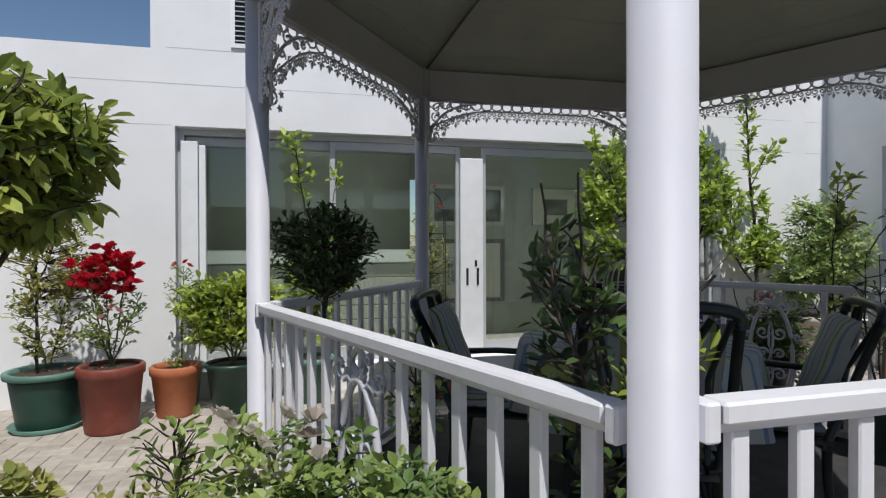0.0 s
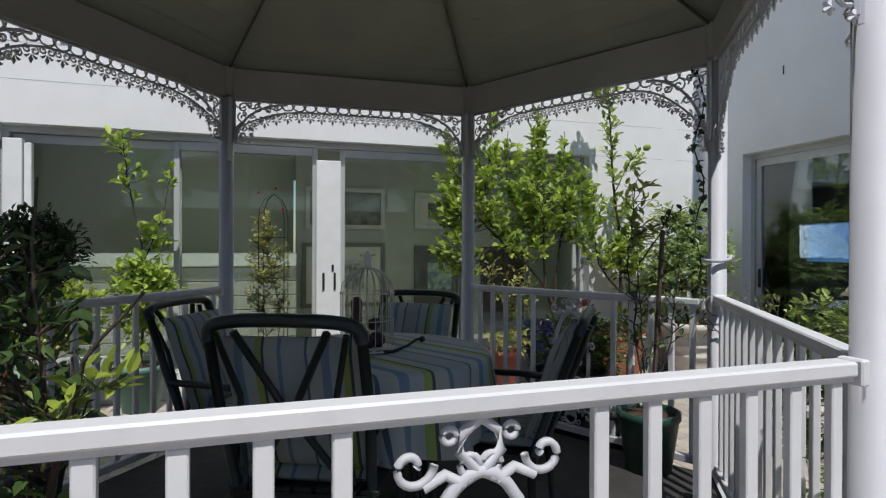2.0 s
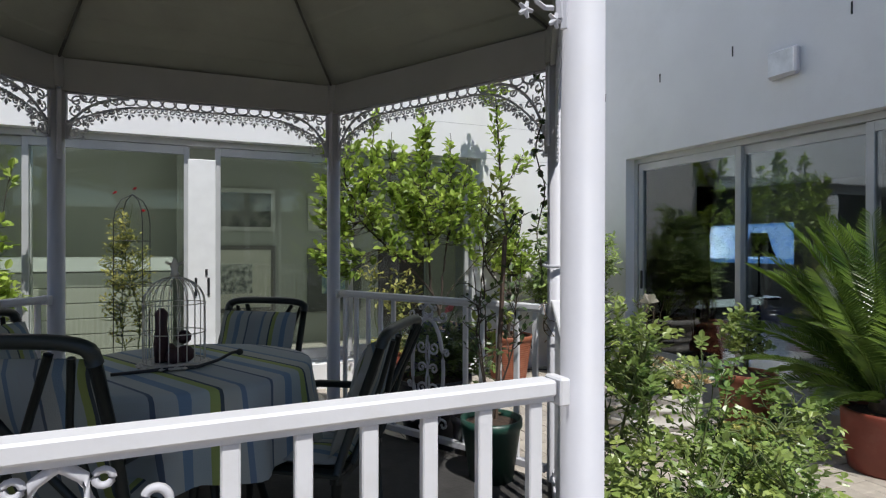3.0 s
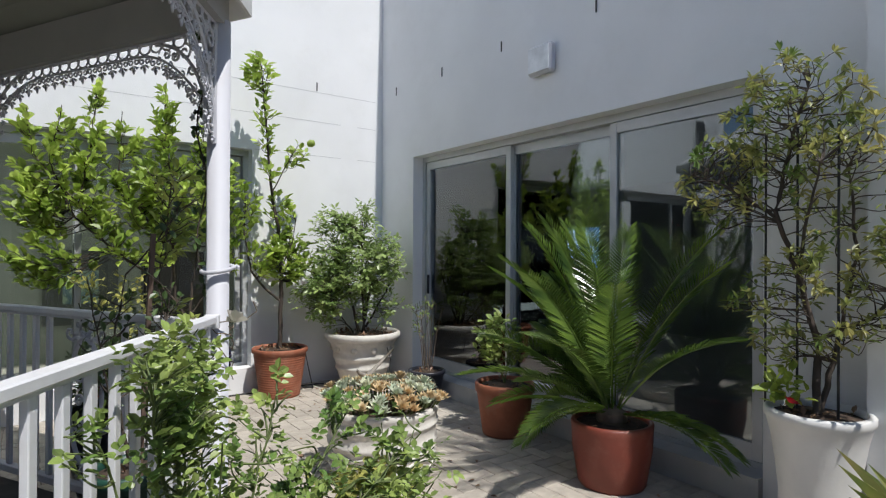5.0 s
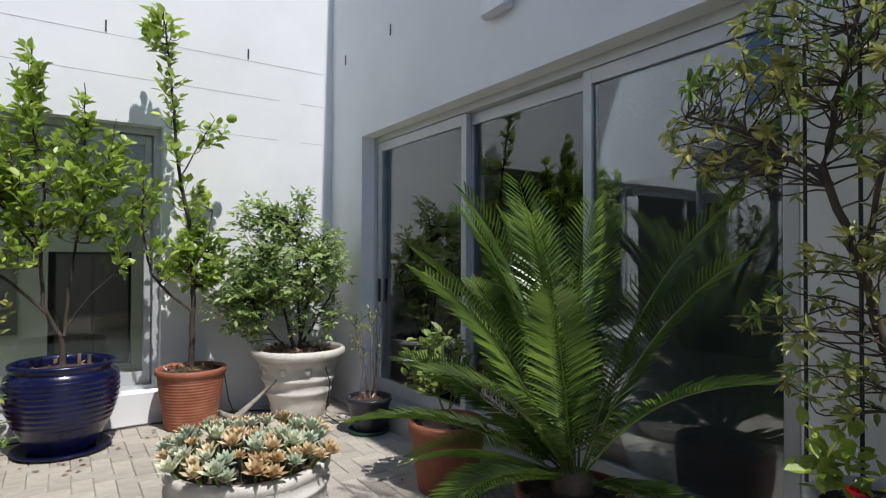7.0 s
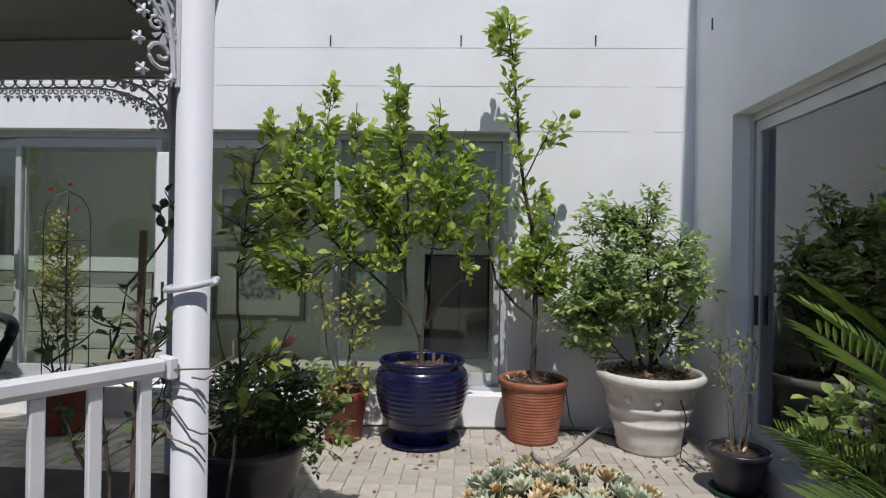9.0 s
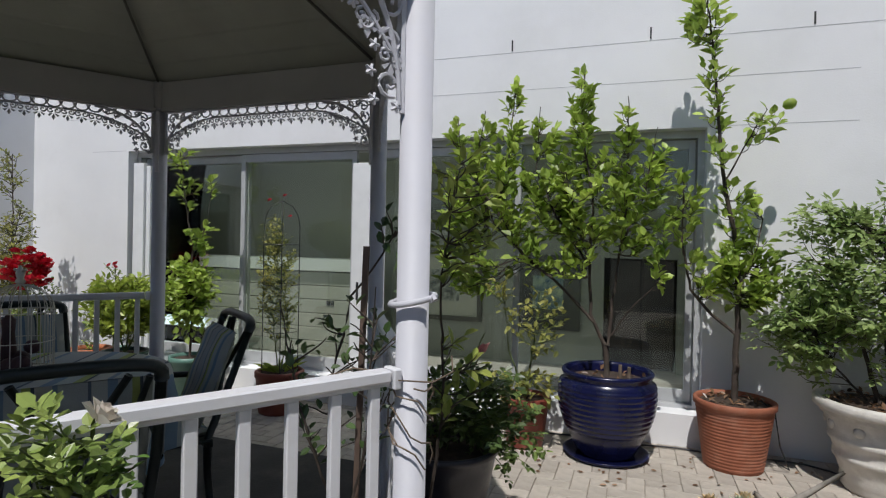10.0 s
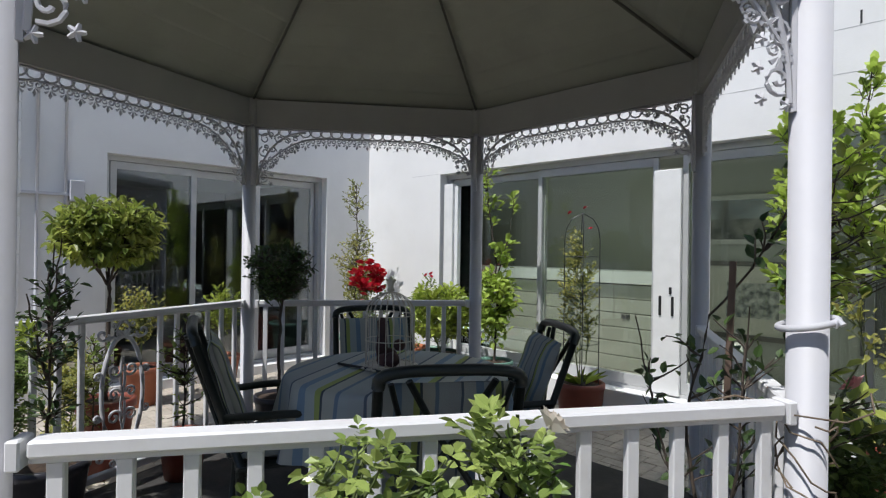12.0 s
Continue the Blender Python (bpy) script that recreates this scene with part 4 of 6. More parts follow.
def build_cycad():
    r = random.Random(31)
    g = thing("potted_cycad", (5.66, 2.02, 0), "large feathery sago cycad in a smooth red terracotta pot", "potted cycad", "potted plants")
    pot(g, [(0.19, 0.0), (0.20, 0.015), (0.235, 0.22), (0.24, 0.34), (0.243, 0.37), (0.236, 0.385)], TERRAR, label="smooth red terracotta pot")
    soil(g, 0.215, 0.36, r, 12)
    bm = bmesh.new()
    lathe(bm, [(0.08, 0.35), (0.095, 0.39), (0.085, 0.43), (0.05, 0.46), (0.01, 0.475)], 18, wobble=0.06)
    part("caudex", bm, BARK, g, "shaggy brown cycad trunk")
    meshes = {ln: frond_mesh(r, ln, "frond", sag) for ln, sag in ((0.72, 0.22), (0.96, 0.20), (1.18, 0.13), (1.32, 0.10))}
    rings = [(4, 84, 76, 1.18), (9, 72, 62, 1.32), (9, 60, 46, 1.18), (8, 38, 22, 0.96), (9, 16, -4, 0.72)]
    k = 0
    for n, e0, e1, ln in rings:
        for i in range(n):
            az = (k * 137.5 + 96 + r.uniform(-14, 14)) % 360
            el = r.uniform(e1, e0)
            k += 1
            while math.cos(radians(az)) > 0 and math.cos(radians(az)) * ln * 0.92 * math.cos(radians(el - 6)) > 0.30:
                az += 11
            if e1 < 40 and 195 < az % 360 < 255:
                el = 12 if e1 < 10 else 44
                az += 34 if az % 360 > 225 else -34
            ob = new("frond", meshes[ln])
            ob.parent = g
            ob.matrix_local = Matrix.Translation((0.03 * math.cos(radians(az)), 0.03 * math.sin(radians(az)), 0.43)) @ Euler((0, 0, radians(az))).to_matrix().to_4x4() @ Euler((radians(r.uniform(-16, 16)), radians(-el), 0)).to_matrix().to_4x4()


def build_white_planter():
    r = random.Random(41)
    g = thing("potted_shrub", (5.80, 0.96, 0), "tall twisted shrub with sparse leaf tufts in a waisted white pot", "potted shrub", "potted plants")
    pot(g, [(0.175, 0.0), (0.18, 0.02), (0.165, 0.15), (0.16, 0.27), (0.175, 0.40), (0.195, 0.53), (0.215, 0.615), (0.226, 0.63), (0.226, 0.655), (0.217, 0.665)], mat("matt_white_pot", (0.68, 0.67, 0.65), 0.6, vary=0.05, dirt=(0.4, 0.36, 0.3), dirt_amt=0.2), label="waisted matt white pot")
    soil(g, 0.20, 0.63, r, 30)
    tr = [([(-0.02, 0, 0.65), (0.06, 0.02, 0.95), (-0.02, 0.08, 1.3), (-0.10, 0.15, 1.6), (-0.02, 0.12, 1.9), (0.03, 0.05, 2.25)], 0.019, 0.005),
          ([(0.03, 0, 0.65), (0.10, -0.05, 1.0), (0.12, -0.12, 1.4), (0.06, -0.1, 1.8)], 0.015, 0.005),
          ([(0.05, 0.0, 1.0), (0.02, -0.22, 1.12), (-0.05, -0.42, 1.4)], 0.012, 0.005),
          ([(-0.08, 0.13, 1.55), (-0.18, 0.32, 1.72), (-0.22, 0.5, 1.8)], 0.010, 0.004),
          ([(-0.02, 0.08, 1.3), (-0.14, 0.0, 1.5), (-0.2, -0.08, 1.8)], 0.010, 0.004)]
    cl = [((-0.02, 0.10, 2.05), (0.24, 0.32, 0.36), 44), ((-0.14, 0.38, 1.78), (0.20, 0.24, 0.24), 26), ((-0.02, -0.15, 1.7), (0.22, 0.30, 0.42), 36), ((-0.10, 0.05, 1.15), (0.22, 0.32, 0.3), 30), ((-0.05, -0.35, 1.3), (0.15, 0.2, 0.3), 12)]
    grow(g, r, tr, cl, L_SPEC, BARKD, leaf=(0.046, 0.018), spacing=0.035, more=2.1, crook=0.22, bounds=(0.24, 9), twig_r=0.0034, bare=0.5, whorl=True, label="sparse green and rust leaf tufts")
    L = Leaves()
    for _ in range(60):
        q = Vector((-0.12, 0.12, 0.78)) + rvec(r) * r.uniform(0.02, 0.13)
        L.leaf(q, rvec(r), Vector((0, 0, 1)) + rvec(r) * 0.4, 0.06, 0.042)
    L.make("seedling_leaves", L_LIME, g, "bright green seedling leaves")
    flowers(g, r, [(-0.16, 0.05, 0.72)], L_RED, 0.03, label="small red flower")
    t = thing("plant_support", (5.80, 1.05, 0.66), "thin dark metal trellis stakes behind the shrub", "trellis")
    for dx, dy in ((0.0, 0.0), (0.03, 0.16), (-0.02, -0.18)):
        bm = bmesh.new()
        tube(bm, [(dx, dy, -0.02), (dx, dy, 1.35)], 0.006, 6)
        part("stake", bm, BLACK, t)
    bm = bmesh.new()
    tube(bm, [(0.03, 0.16, 0.95), (0, 0, 0.95), (-0.02, -0.18, 0.95)], 0.004, 5)
    part("crossbar", bm, BLACK, t)
    # strap-leaved plant at the path's edge
    g = thing("strap_leaf_plant", (5.42, 0.42, 0), "clump of arching strap leaves edged orange", "plant", "potted plants")
    L = Leaves()
    for i in range(34):
        a = r.uniform(0, 6.28)
        d = Vector((math.cos(a), math.sin(a), r.uniform(1.1, 2.6))).normalized()
        p0 = Vector((math.cos(a) * 0.04, math.sin(a) * 0.04, 0.30))
        ln = r.uniform(0.25, 0.42)
        L.leaf(p0, d, Vector((-d.x, -d.y, 0.6)), ln, 0.034, curl=0.3)
    L.make("leaves", L_SPEC, g)
    pot(g, [(0.12, 0.0), (0.15, 0.27), (0.16, 0.28), (0.16, 0.31)], TERRAR)
    soil(g, 0.14, 0.29, r, 0)


def build_bowl():
    r = random.Random(51)
    g = thing("succulent_bowl", (4.60, 2.95, 0), "pale orange and green succulents crowding a ribbed white stone bowl", "planter", "potted plants")
    pot(g, [(0.295, 0.0), (0.31, 0.02), (0.322, 0.08), (0.330, 0.22), (0.344, 0.232), (0.346, 0.25), (0.334, 0.26), (0.338, 0.33), (0.350, 0.34), (0.350, 0.352), (0.340, 0.36), (0.343, 0.40), (0.352, 0.412), (0.352, 0.44), (0.338, 0.446)], STONEP, 60, "white cast-stone bowl with rope and wave mouldings")
    for z0, amp, ph in ((0.175, 0.022, 0.0), (0.135, 0.022, 0.35), (0.085, 0.018, 0.0)):
        bm = bmesh.new()
        tube(bm, [((0.330 - 0.05 * (0.2 - z0)) * math.cos(t * math.pi / 60), (0.330 - 0.05 * (0.2 - z0)) * math.sin(t * math.pi / 60), z0 + amp * abs(math.sin(t * math.pi / 60 * 6 + ph))) for t in range(120)], 0.010, 6, closed=True)
        part("moulding", bm, STONEP, g, smooth=True)
    soil(g, 0.315, 0.41, r, 0)
    rs = []
    for i in range(92):
        for _ in range(30):
            a, q = r.uniform(0, 6.28), 0.37 * math.sqrt(r.random())
            c = Vector((q * math.cos(a), q * math.sin(a), 0.475 + 0.08 * (1 - (q / 0.37) ** 2) + r.uniform(-0.02, 0.035)))
            if all((c - d).length > 0.05 for d in rs):
                break
        rs.append(c)
        L = Leaves()
        size = r.uniform(0.045, 0.075)
        out = Vector((c.x, c.y, 0.35)).normalized() * 0.6 + Vector((0, 0, 0.6))
        q = out.to_track_quat("Z", "Y")
        for k in range(28):
            f = k / 28
            tilt = 0.15 + 1.25 * f
            b = k * 2.4
            d = q @ Vector((math.cos(b) * math.sin(tilt), math.sin(b) * math.sin(tilt), math.cos(tilt)))
            L.leaf(c, d, q @ Vector((-math.cos(b), -math.sin(b), 0.8)), size * (0.6 + 0.5 * f), size * 0.34, fold=0.5, curl=-0.25)
        L.make("rosette", L_SUCO if r.random() < 0.45 else L_SUCC, g)
        bm = bmesh.new()
        tube(bm, [(c.x * 0.8, c.y * 0.8, 0.39), c], 0.006, 5)
        part("stalk", bm, STEMG, g)
    d = thing("driftwood", (4.57, 3.09, 0.41), "grey weathered forked driftwood stuck among the succulents", "driftwood")
    bm = bmesh.new()
    tube(bm, [(0, 0, -0.02), (-0.02, 0.02, 0.10), (0.0, 0.02, 0.17), (0.10, 0.03, 0.24), (0.20, 0.02, 0.33)], (0.026, 0.006), 8)
    tube(bm, [(0.0, 0.02, 0.17), (-0.05, 0.02, 0.2), (-0.07, 0.02, 0.22)], (0.018, 0.008), 7)
    part("branch", bm, mat("weathered_wood", (0.30, 0.27, 0.23), 0.9, vary=0.25, scale=20, bump=0.9), d, smooth=True)


def build_front_roses():
    r = random.Random(61)
    g = thing("rose_bush", (3.12, 1.22, 0), "low spreading rose bush with fresh green leaves beside the gazebo rail", "rose bush", "rose bushes")
    tr = [([(0, 0, 0.0), (x * 0.5, y * 0.5, 0.45), (x, y, z)], 0.009, 0.003) for x, y, z in ((0.3, -0.1, 0.8), (-0.3, -0.1, 0.8), (0.0, 0.2, 0.9), (0.4, 0.2, 0.7), (-0.15, -0.25, 0.75), (0.1, -0.3, 0.7))]
    tr += [([(0, 0, 0.1), (x * 0.4, y * 0.4, 0.6), (x, y, z)], 0.006, 0.002) for x, y, z in ((-0.22, -0.02, 1.04), (0.22, 0.12, 1.02), (0.5, 0.22, 0.95), (0.02, -0.1, 0.98), (0.62, 0.02, 0.86))]
    cl = [((0.05, -0.04, 0.56), (0.52, 0.36, 0.22), 130), ((-0.28, -0.16, 0.72), (0.22, 0.2, 0.14), 26), ((0.42, 0.0, 0.74), (0.26, 0.24, 0.14), 34), ((0.12, 0.15, 0.78), (0.24, 0.18, 0.12), 26),
          ((0.1, -0.22, 0.74), (0.2, 0.14, 0.12), 22), ((0.2, 0.12, 0.97), (0.10, 0.08, 0.09), 7), ((-0.2, -0.02, 0.98), (0.08, 0.08, 0.08), 5), ((0.5, 0.2, 0.90), (0.12, 0.1, 0.08), 8), ((0.6, 0.02, 0.8), (0.10, 0.1, 0.08), 7), ((0.0, 0.05, 0.3), (0.4, 0.3, 0.25), 40)]
    grow(g, r, tr, cl, L_ROSEL, STEMG, leaf=(0.029, 0.022), spacing=0.040, more=1.5, crook=0.16, spray=True, label="fresh green rose leaves, a few yellow")
    g = thing("rose_bush", (3.17, 1.62, 0), "climbing white rose leaning over the gazebo rail", "rose bush", "rose bushes")
    tr = [([(0, 0, 0.0), (0.0, 0.0, 0.5), (-0.04, 0.04, 1.0), (-0.06, 0.06, 1.15)], 0.010, 0.004), ([(0, 0, 0.5), (-0.1, -0.2, 0.85), (-0.15, -0.35, 1.1)], 0.008, 0.003)]
    cl = [((-0.01, -0.06, 1.03), (0.12, 0.15, 0.15), 44), ((-0.13, -0.34, 1.12), (0.10, 0.12, 0.04), 10), ((-0.07, -0.24, 0.96), (0.12, 0.12, 0.09), 20), ((0.0, -0.05, 0.75), (0.16, 0.22, 0.2), 18)]
    grow(g, r, tr, cl, L_ROSEL, STEMG, leaf=(0.034, 0.026), spacing=0.046, more=1.3, spray=True, label="fresh green rose leaves, some yellowing")
    flowers(g, r, [(0.12, -0.07, 1.20), (0.02, -0.2, 0.96)], L_WHITE, 0.034, label="creamy white rose bloom")
    g = thing("geranium", (3.16, 1.40, 0), "low pale green geranium with curly rounded leaves under the rose", "geranium", "rose bushes")
    tr = [([(0, 0, 0.0), (x * 0.5, y * 0.5, 0.3), (x, y, z)], 0.008, 0.003) for x, y, z in ((0.15, -0.12, 0.5), (-0.15, -0.1, 0.52), (0.0, -0.22, 0.5), (-0.05, 0.1, 0.5))]
    grow(g, r, tr, [((0.0, -0.16, 0.50), (0.26, 0.18, 0.12), 90), ((0.02, -0.2, 0.34), (0.24, 0.16, 0.14), 30)], L_GERAN, STEMG, leaf=(0.036, 0.038), spacing=0.022, lift=0.5, label="curly pale green leaves")
    # a few yellowed sprays at the bush's edge
    g = thing("rose_bush", (3.62, 1.38, 0), "arching rose shoot with yellowing and rust-edged leaves", "rose bush", "rose bushes")
    tr = [([(-0.2, 0, 0.0), (-0.1, 0.0, 0.45), (0.05, 0.02, 0.66)], 0.008, 0.003), ([(-0.2, 0, 0.0), (-0.15, -0.1, 0.4), (0.0, -0.12, 0.5)], 0.007, 0.003)]
    grow(g, r, tr, [((0.02, 0.0, 0.62), (0.20, 0.16, 0.10), 26), ((0.0, -0.1, 0.46), (0.18, 0.14, 0.10), 18)], L_ROSEY, STEMG, leaf=(0.040, 0.030), spacing=0.045, spray=True)
    # beside post and rail at the walk's start
    g = thing("rose_bush", (0.08, 1.15, 0), "rose bush with fading cream blooms before the gazebo rail", "rose bush", "rose bushes")
    tr = [([(0, 0, 0.0), (x * 0.5, y * 0.5, 0.5), (x, y, z)], 0.009, 0.003) for x, y, z in ((0.1, -0.02, 0.85), (-0.15, 0.1, 0.98), (0.0, 0.15, 0.9), (-0.35, 0.0, 0.7))]
    cl = [((0.06, 0.0, 0.80), (0.25, 0.18, 0.17), 150), ((-0.13, 0.08, 0.92), (0.13, 0.10, 0.09), 30), ((0.26, 0.02, 0.62), (0.14, 0.12, 0.14), 40), ((-0.52, 0.0, 0.66), (0.28, 0.18, 0.11), 60), ((0.0, 0, 0.4), (0.3, 0.2, 0.28), 60)]
    grow(g, r, tr, cl, L_ROSE, STEMG, leaf=(0.030, 0.021), spacing=0.045, more=1.4, spray=True, label="mid-green rose leaves")
    spots = [(-0.13 + r.uniform(-0.08, 0.12), 0.10 + r.uniform(-0.05, 0.05), 1.01 + r.uniform(-0.09, 0.05)) for _ in range(11)]
    flowers(g, r, spots, L_WHITE, 0.026, label="fading cream rose bloom")


def build_edge_roses():
    r = random.Random(66)
    g = thing("rose_bush", (-0.55, 1.62, 0), "low rose bush edging the paved court", "rose bush", "rose bushes")
    tr = [([(0, 0, 0.0), (x * 0.5, y * 0.5, 0.4), (x, y, z)], 0.008, 0.003) for x, y, z in ((0.3, 0, 0.65), (-0.3, 0.05, 0.7), (0.0, 0.1, 0.7))]
    grow(g, r, tr, [((-0.2, 0.0, 0.70), (0.26, 0.16, 0.11), 70), ((0.2, 0.02, 0.62), (0.24, 0.15, 0.10), 60), ((0.0, 0.0, 0.35), (0.35, 0.15, 0.2), 40)], L_ROSEY, STEMG, leaf=(0.034, 0.023), spacing=0.05, spray=True)
    flowers(g, r, [(0.25, -0.02, 0.74), (0.12, 0.0, 0.72), (-0.1, 0.0, 0.82)], L_WHITE, 0.03, label="fading cream rose bloom")


def build_left_plants():
    r = random.Random(71)
    g = thing("potted_ficus", (-0.85, 1.93, 0), "mop-headed weeping ficus standard outside the gazebo", "potted tree", "potted plants")
    pot(g, [(0.15, 0.0), (0.19, 0.3), (0.205, 0.31), (0.205, 0.36), (0.195, 0.37)], TERRAR)
    soil(g, 0.18, 0.34, r, 0)
    tr = [([(0, 0, 0.34), (0.02, 0.0, 0.7), (-0.01, 0.02, 1.1), (0.0, 0.0, 1.3)], 0.018, 0.014)] + [([(0, 0, 1.2), (0.14 * math.cos(a), 0.14 * math.sin(a), 1.42), (0.25 * math.cos(a), 0.25 * math.sin(a), 1.6)], 0.01, 0.004) for a in (0.3, 1.5, 2.8, 4.0, 5.2)]
    grow(g, r, tr, [((0, 0, 1.66), (0.37, 0.37, 0.20), 400), ((0, 0, 1.50), (0.37, 0.37, 0.11), 190)], L_FICUS, BARKD, leaf=(0.074, 0.036), spacing=0.021, droop=0.9, label="hanging glossy yellow-green leaves")
    g = thing("potted_topiary", (0.125, 2.78, DECK), "dark ball-headed topiary standard in the gazebo's shade", "potted tree", "potted plants")
    pot(g, [(0.12, 0.0), (0.16, 0.25), (0.17, 0.26), (0.17, 0.30)], DARKPOT)
    soil(g, 0.15, 0.28, r, 0)
    tr = [([(0, 0, 0.28), (0.01, 0.0, 0.7), (0.0, 0.02, 1.1)], 0.012, 0.010)] + [([(0, 0, 1.05), (0.12 * math.cos(a), 0.12 * math.sin(a), 1.25)], 0.007, 0.004) for a in (0.3, 1.9, 3.3, 4.8)]
    grow(g, r, tr, [((0, 0, 1.20), (0.26, 0.26, 0.21), 250)], L_DARK, BARKD, leaf=(0.04, 0.02), spacing=0.015, label="dense dark green ball of small leaves")

    g = thing("potted_plant", (-1.81, 4.95, 0), "leafy shrub in a dark green plastic tub with a pale rim", "potted plant", "potted plants")
    saucer(g, 0.25, GREENL, 0.04)
    pot(g, [(0.19, 0.015), (0.20, 0.04), (0.245, 0.36), (0.25, 0.40)], GREENP, label="dark green plastic tub")
    bm = bmesh.new()
    lathe(bm, [(0.25, 0.385), (0.278, 0.39), (0.282, 0.425), (0.27, 0.435), (0.24, 0.43), (0.24, 0.39)], 40, cap=False)
    part("rim", bm, GREENL, g, "pale green rim", True)
    soil(g, 0.235, 0.40, r, 6)
    tr = [([(0, 0, 0.4), (x * .6, y * .6, 0.7), (x, y, z)], 0.007, 0.003) for x, y, z in ((0.1, 0.1, 1.1), (-0.1, 0, 1.0), (0.15, -0.1, 0.85))]
    grow(g, r, tr, [((0.0, 0.0, 0.85), (0.28, 0.24, 0.38), 120)], L_ROSEY, STEMG, leaf=(0.042, 0.026), spacing=0.028)
    g = thing("potted_rose", (-1.33, 4.76, 0), "bushy rose covered in deep red blooms in a tall terracotta pot", "potted rose", "potted plants")
    pot(g, [(0.17, 0.0), (0.175, 0.02), (0.21, 0.40), (0.225, 0.41), (0.228, 0.47), (0.218, 0.48)], TERRAR, label="tall red-brown pot")
    soil(g, 0.20, 0.45, r, 16)
    tr = [([(0, 0, 0.45), (x * .6, y * .6, 0.8), (x, y, z)], 0.008, 0.003) for x, y, z in ((0.1, 0.0, 1.25), (-0.14, 0, 1.15), (0.0, -0.12, 1.2), (0.2, 0.05, 1.0))]
    grow(g, r, tr, [((0.0, 0.0, 0.85), (0.27, 0.24, 0.30), 80)], L_ROSE, STEMG, leaf=(0.042, 0.028), spacing=0.022)
    sp = []
    for _ in range(96):
        v = rvec(r) * r.uniform(0.5, 1)
        sp.append((-0.02 + v.x * 0.25, -0.07 + v.y * 0.2, 1.16 + v.z * 0.21))
    flowers(g, r, sp, L_RED, 0.042, petals=26, label="deep red rose bloom")
    flowers(g, r, [(0.05, -0.2, 0.92), (0.11, -0.2, 0.9), (0.0, -0.22, 0.86)], L_PINK, 0.03, label="pink-red rose bloom")
    g = thing("potted_shrub", (-0.95, 5.04, 0), "round light green shrub growing from an orange terracotta pot", "potted shrub", "potted plants")
    pot(g, [(0.13, 0.0), (0.14, 0.02), (0.175, 0.32), (0.188, 0.335), (0.192, 0.39), (0.18, 0.40)], mat("orange_terracotta", (0.42, 0.135, 0.055), 0.7, vary=0.1, scale=6, dirt=(0.5, 0.35, 0.25), dirt_amt=0.3), label="orange terracotta pot with a rolled rim")
    soil(g, 0.165, 0.36, r, 6)
    grow(g, r, [([(0, 0, 0.36), (0, 0, 0.45)], 0.005, 0.003)], [((0, 0, 0.44), (0.1, 0.1, 0.05), 14)], L_LIME, STEMG, leaf=(0.03, 0.018), spacing=0.02)
    g = thing("potted_shrub", (-0.52, 5.05, 0), "rounded lime-green shrub in a dark tub by the white wall", "potted shrub", "potted plants")
    pot(g, [(0.15, 0.0), (0.2, 0.36), (0.215, 0.37), (0.215, 0.40)], GREENP)
    soil(g, 0.19, 0.37, r, 0)
    tr = [([(0, 0, 0.37), (x * .6, y * .6, 0.6), (x, y, z)], 0.009, 0.003) for x, y, z in ((0.1, 0.0, 0.9), (-0.14, 0, 0.85), (0.0, -0.12, 0.9), (0.2, 0.05, 0.8))]
    grow(g, r, tr, [((0.0, -0.02, 0.83), (0.46, 0.35, 0.32), 330)], L_LIME, STEMG, leaf=(0.07, 0.042), spacing=0.024, bounds=(9, 0.35), label="broad lime-green leaves")
    g = thing("potted_rose", (-0.95, 5.3, 0), "narrow rose with dark red blooms against the wall", "potted rose", "potted plants")
    pot(g, [(0.12, 0.0), (0.16, 0.3), (0.17, 0.31), (0.17, 0.35)], GREENL)
    soil(g, 0.15, 0.32, r, 0)
    grow(g, r, [([(0, 0, 0.32), (0.0, 0, 0.8), (0.02, 0, 1.18)], 0.008, 0.003)], [((0, -0.02, 0.98), (0.14, 0.12, 0.24), 34)], L_ROSE, STEMG, leaf=(0.036, 0.024), spacing=0.022)
    flowers(g, r, [(0.03, -0.02, 1.22), (-0.05, -0.03, 1.20), (0.08, -0.06, 1.19)], L_RED, 0.03, label="dark red rose bloom")
    g = thing("young_tree", (-1.86, 4.90, 0.05), "slender young tree with airy yellow-green leaves rising from a green tub", "tree")
    grow(g, r, [([(0, 0, 0.34), (0.0, 0, 1.1), (0.02, 0, 1.6), (0.0, 0, 2.25)], 0.012, 0.004), ([(0, 0, 1.0), (0.15, -0.1, 1.3), (0.28, -0.1, 1.7)], 0.007, 0.003)],
         [((0.0, -0.03, 2.08), (0.18, 0.14, 0.22), 32), ((0.24, -0.1, 1.5), (0.24, 0.16, 0.3), 60), ((-0.1, -0.08, 1.35), (0.25, 0.16, 0.22), 40), ((0.25, -0.15, 1.1), (0.4, 0.16, 0.18), 70)], L_ROSEY, BARKD, leaf=(0.045, 0.024), spacing=0.026)
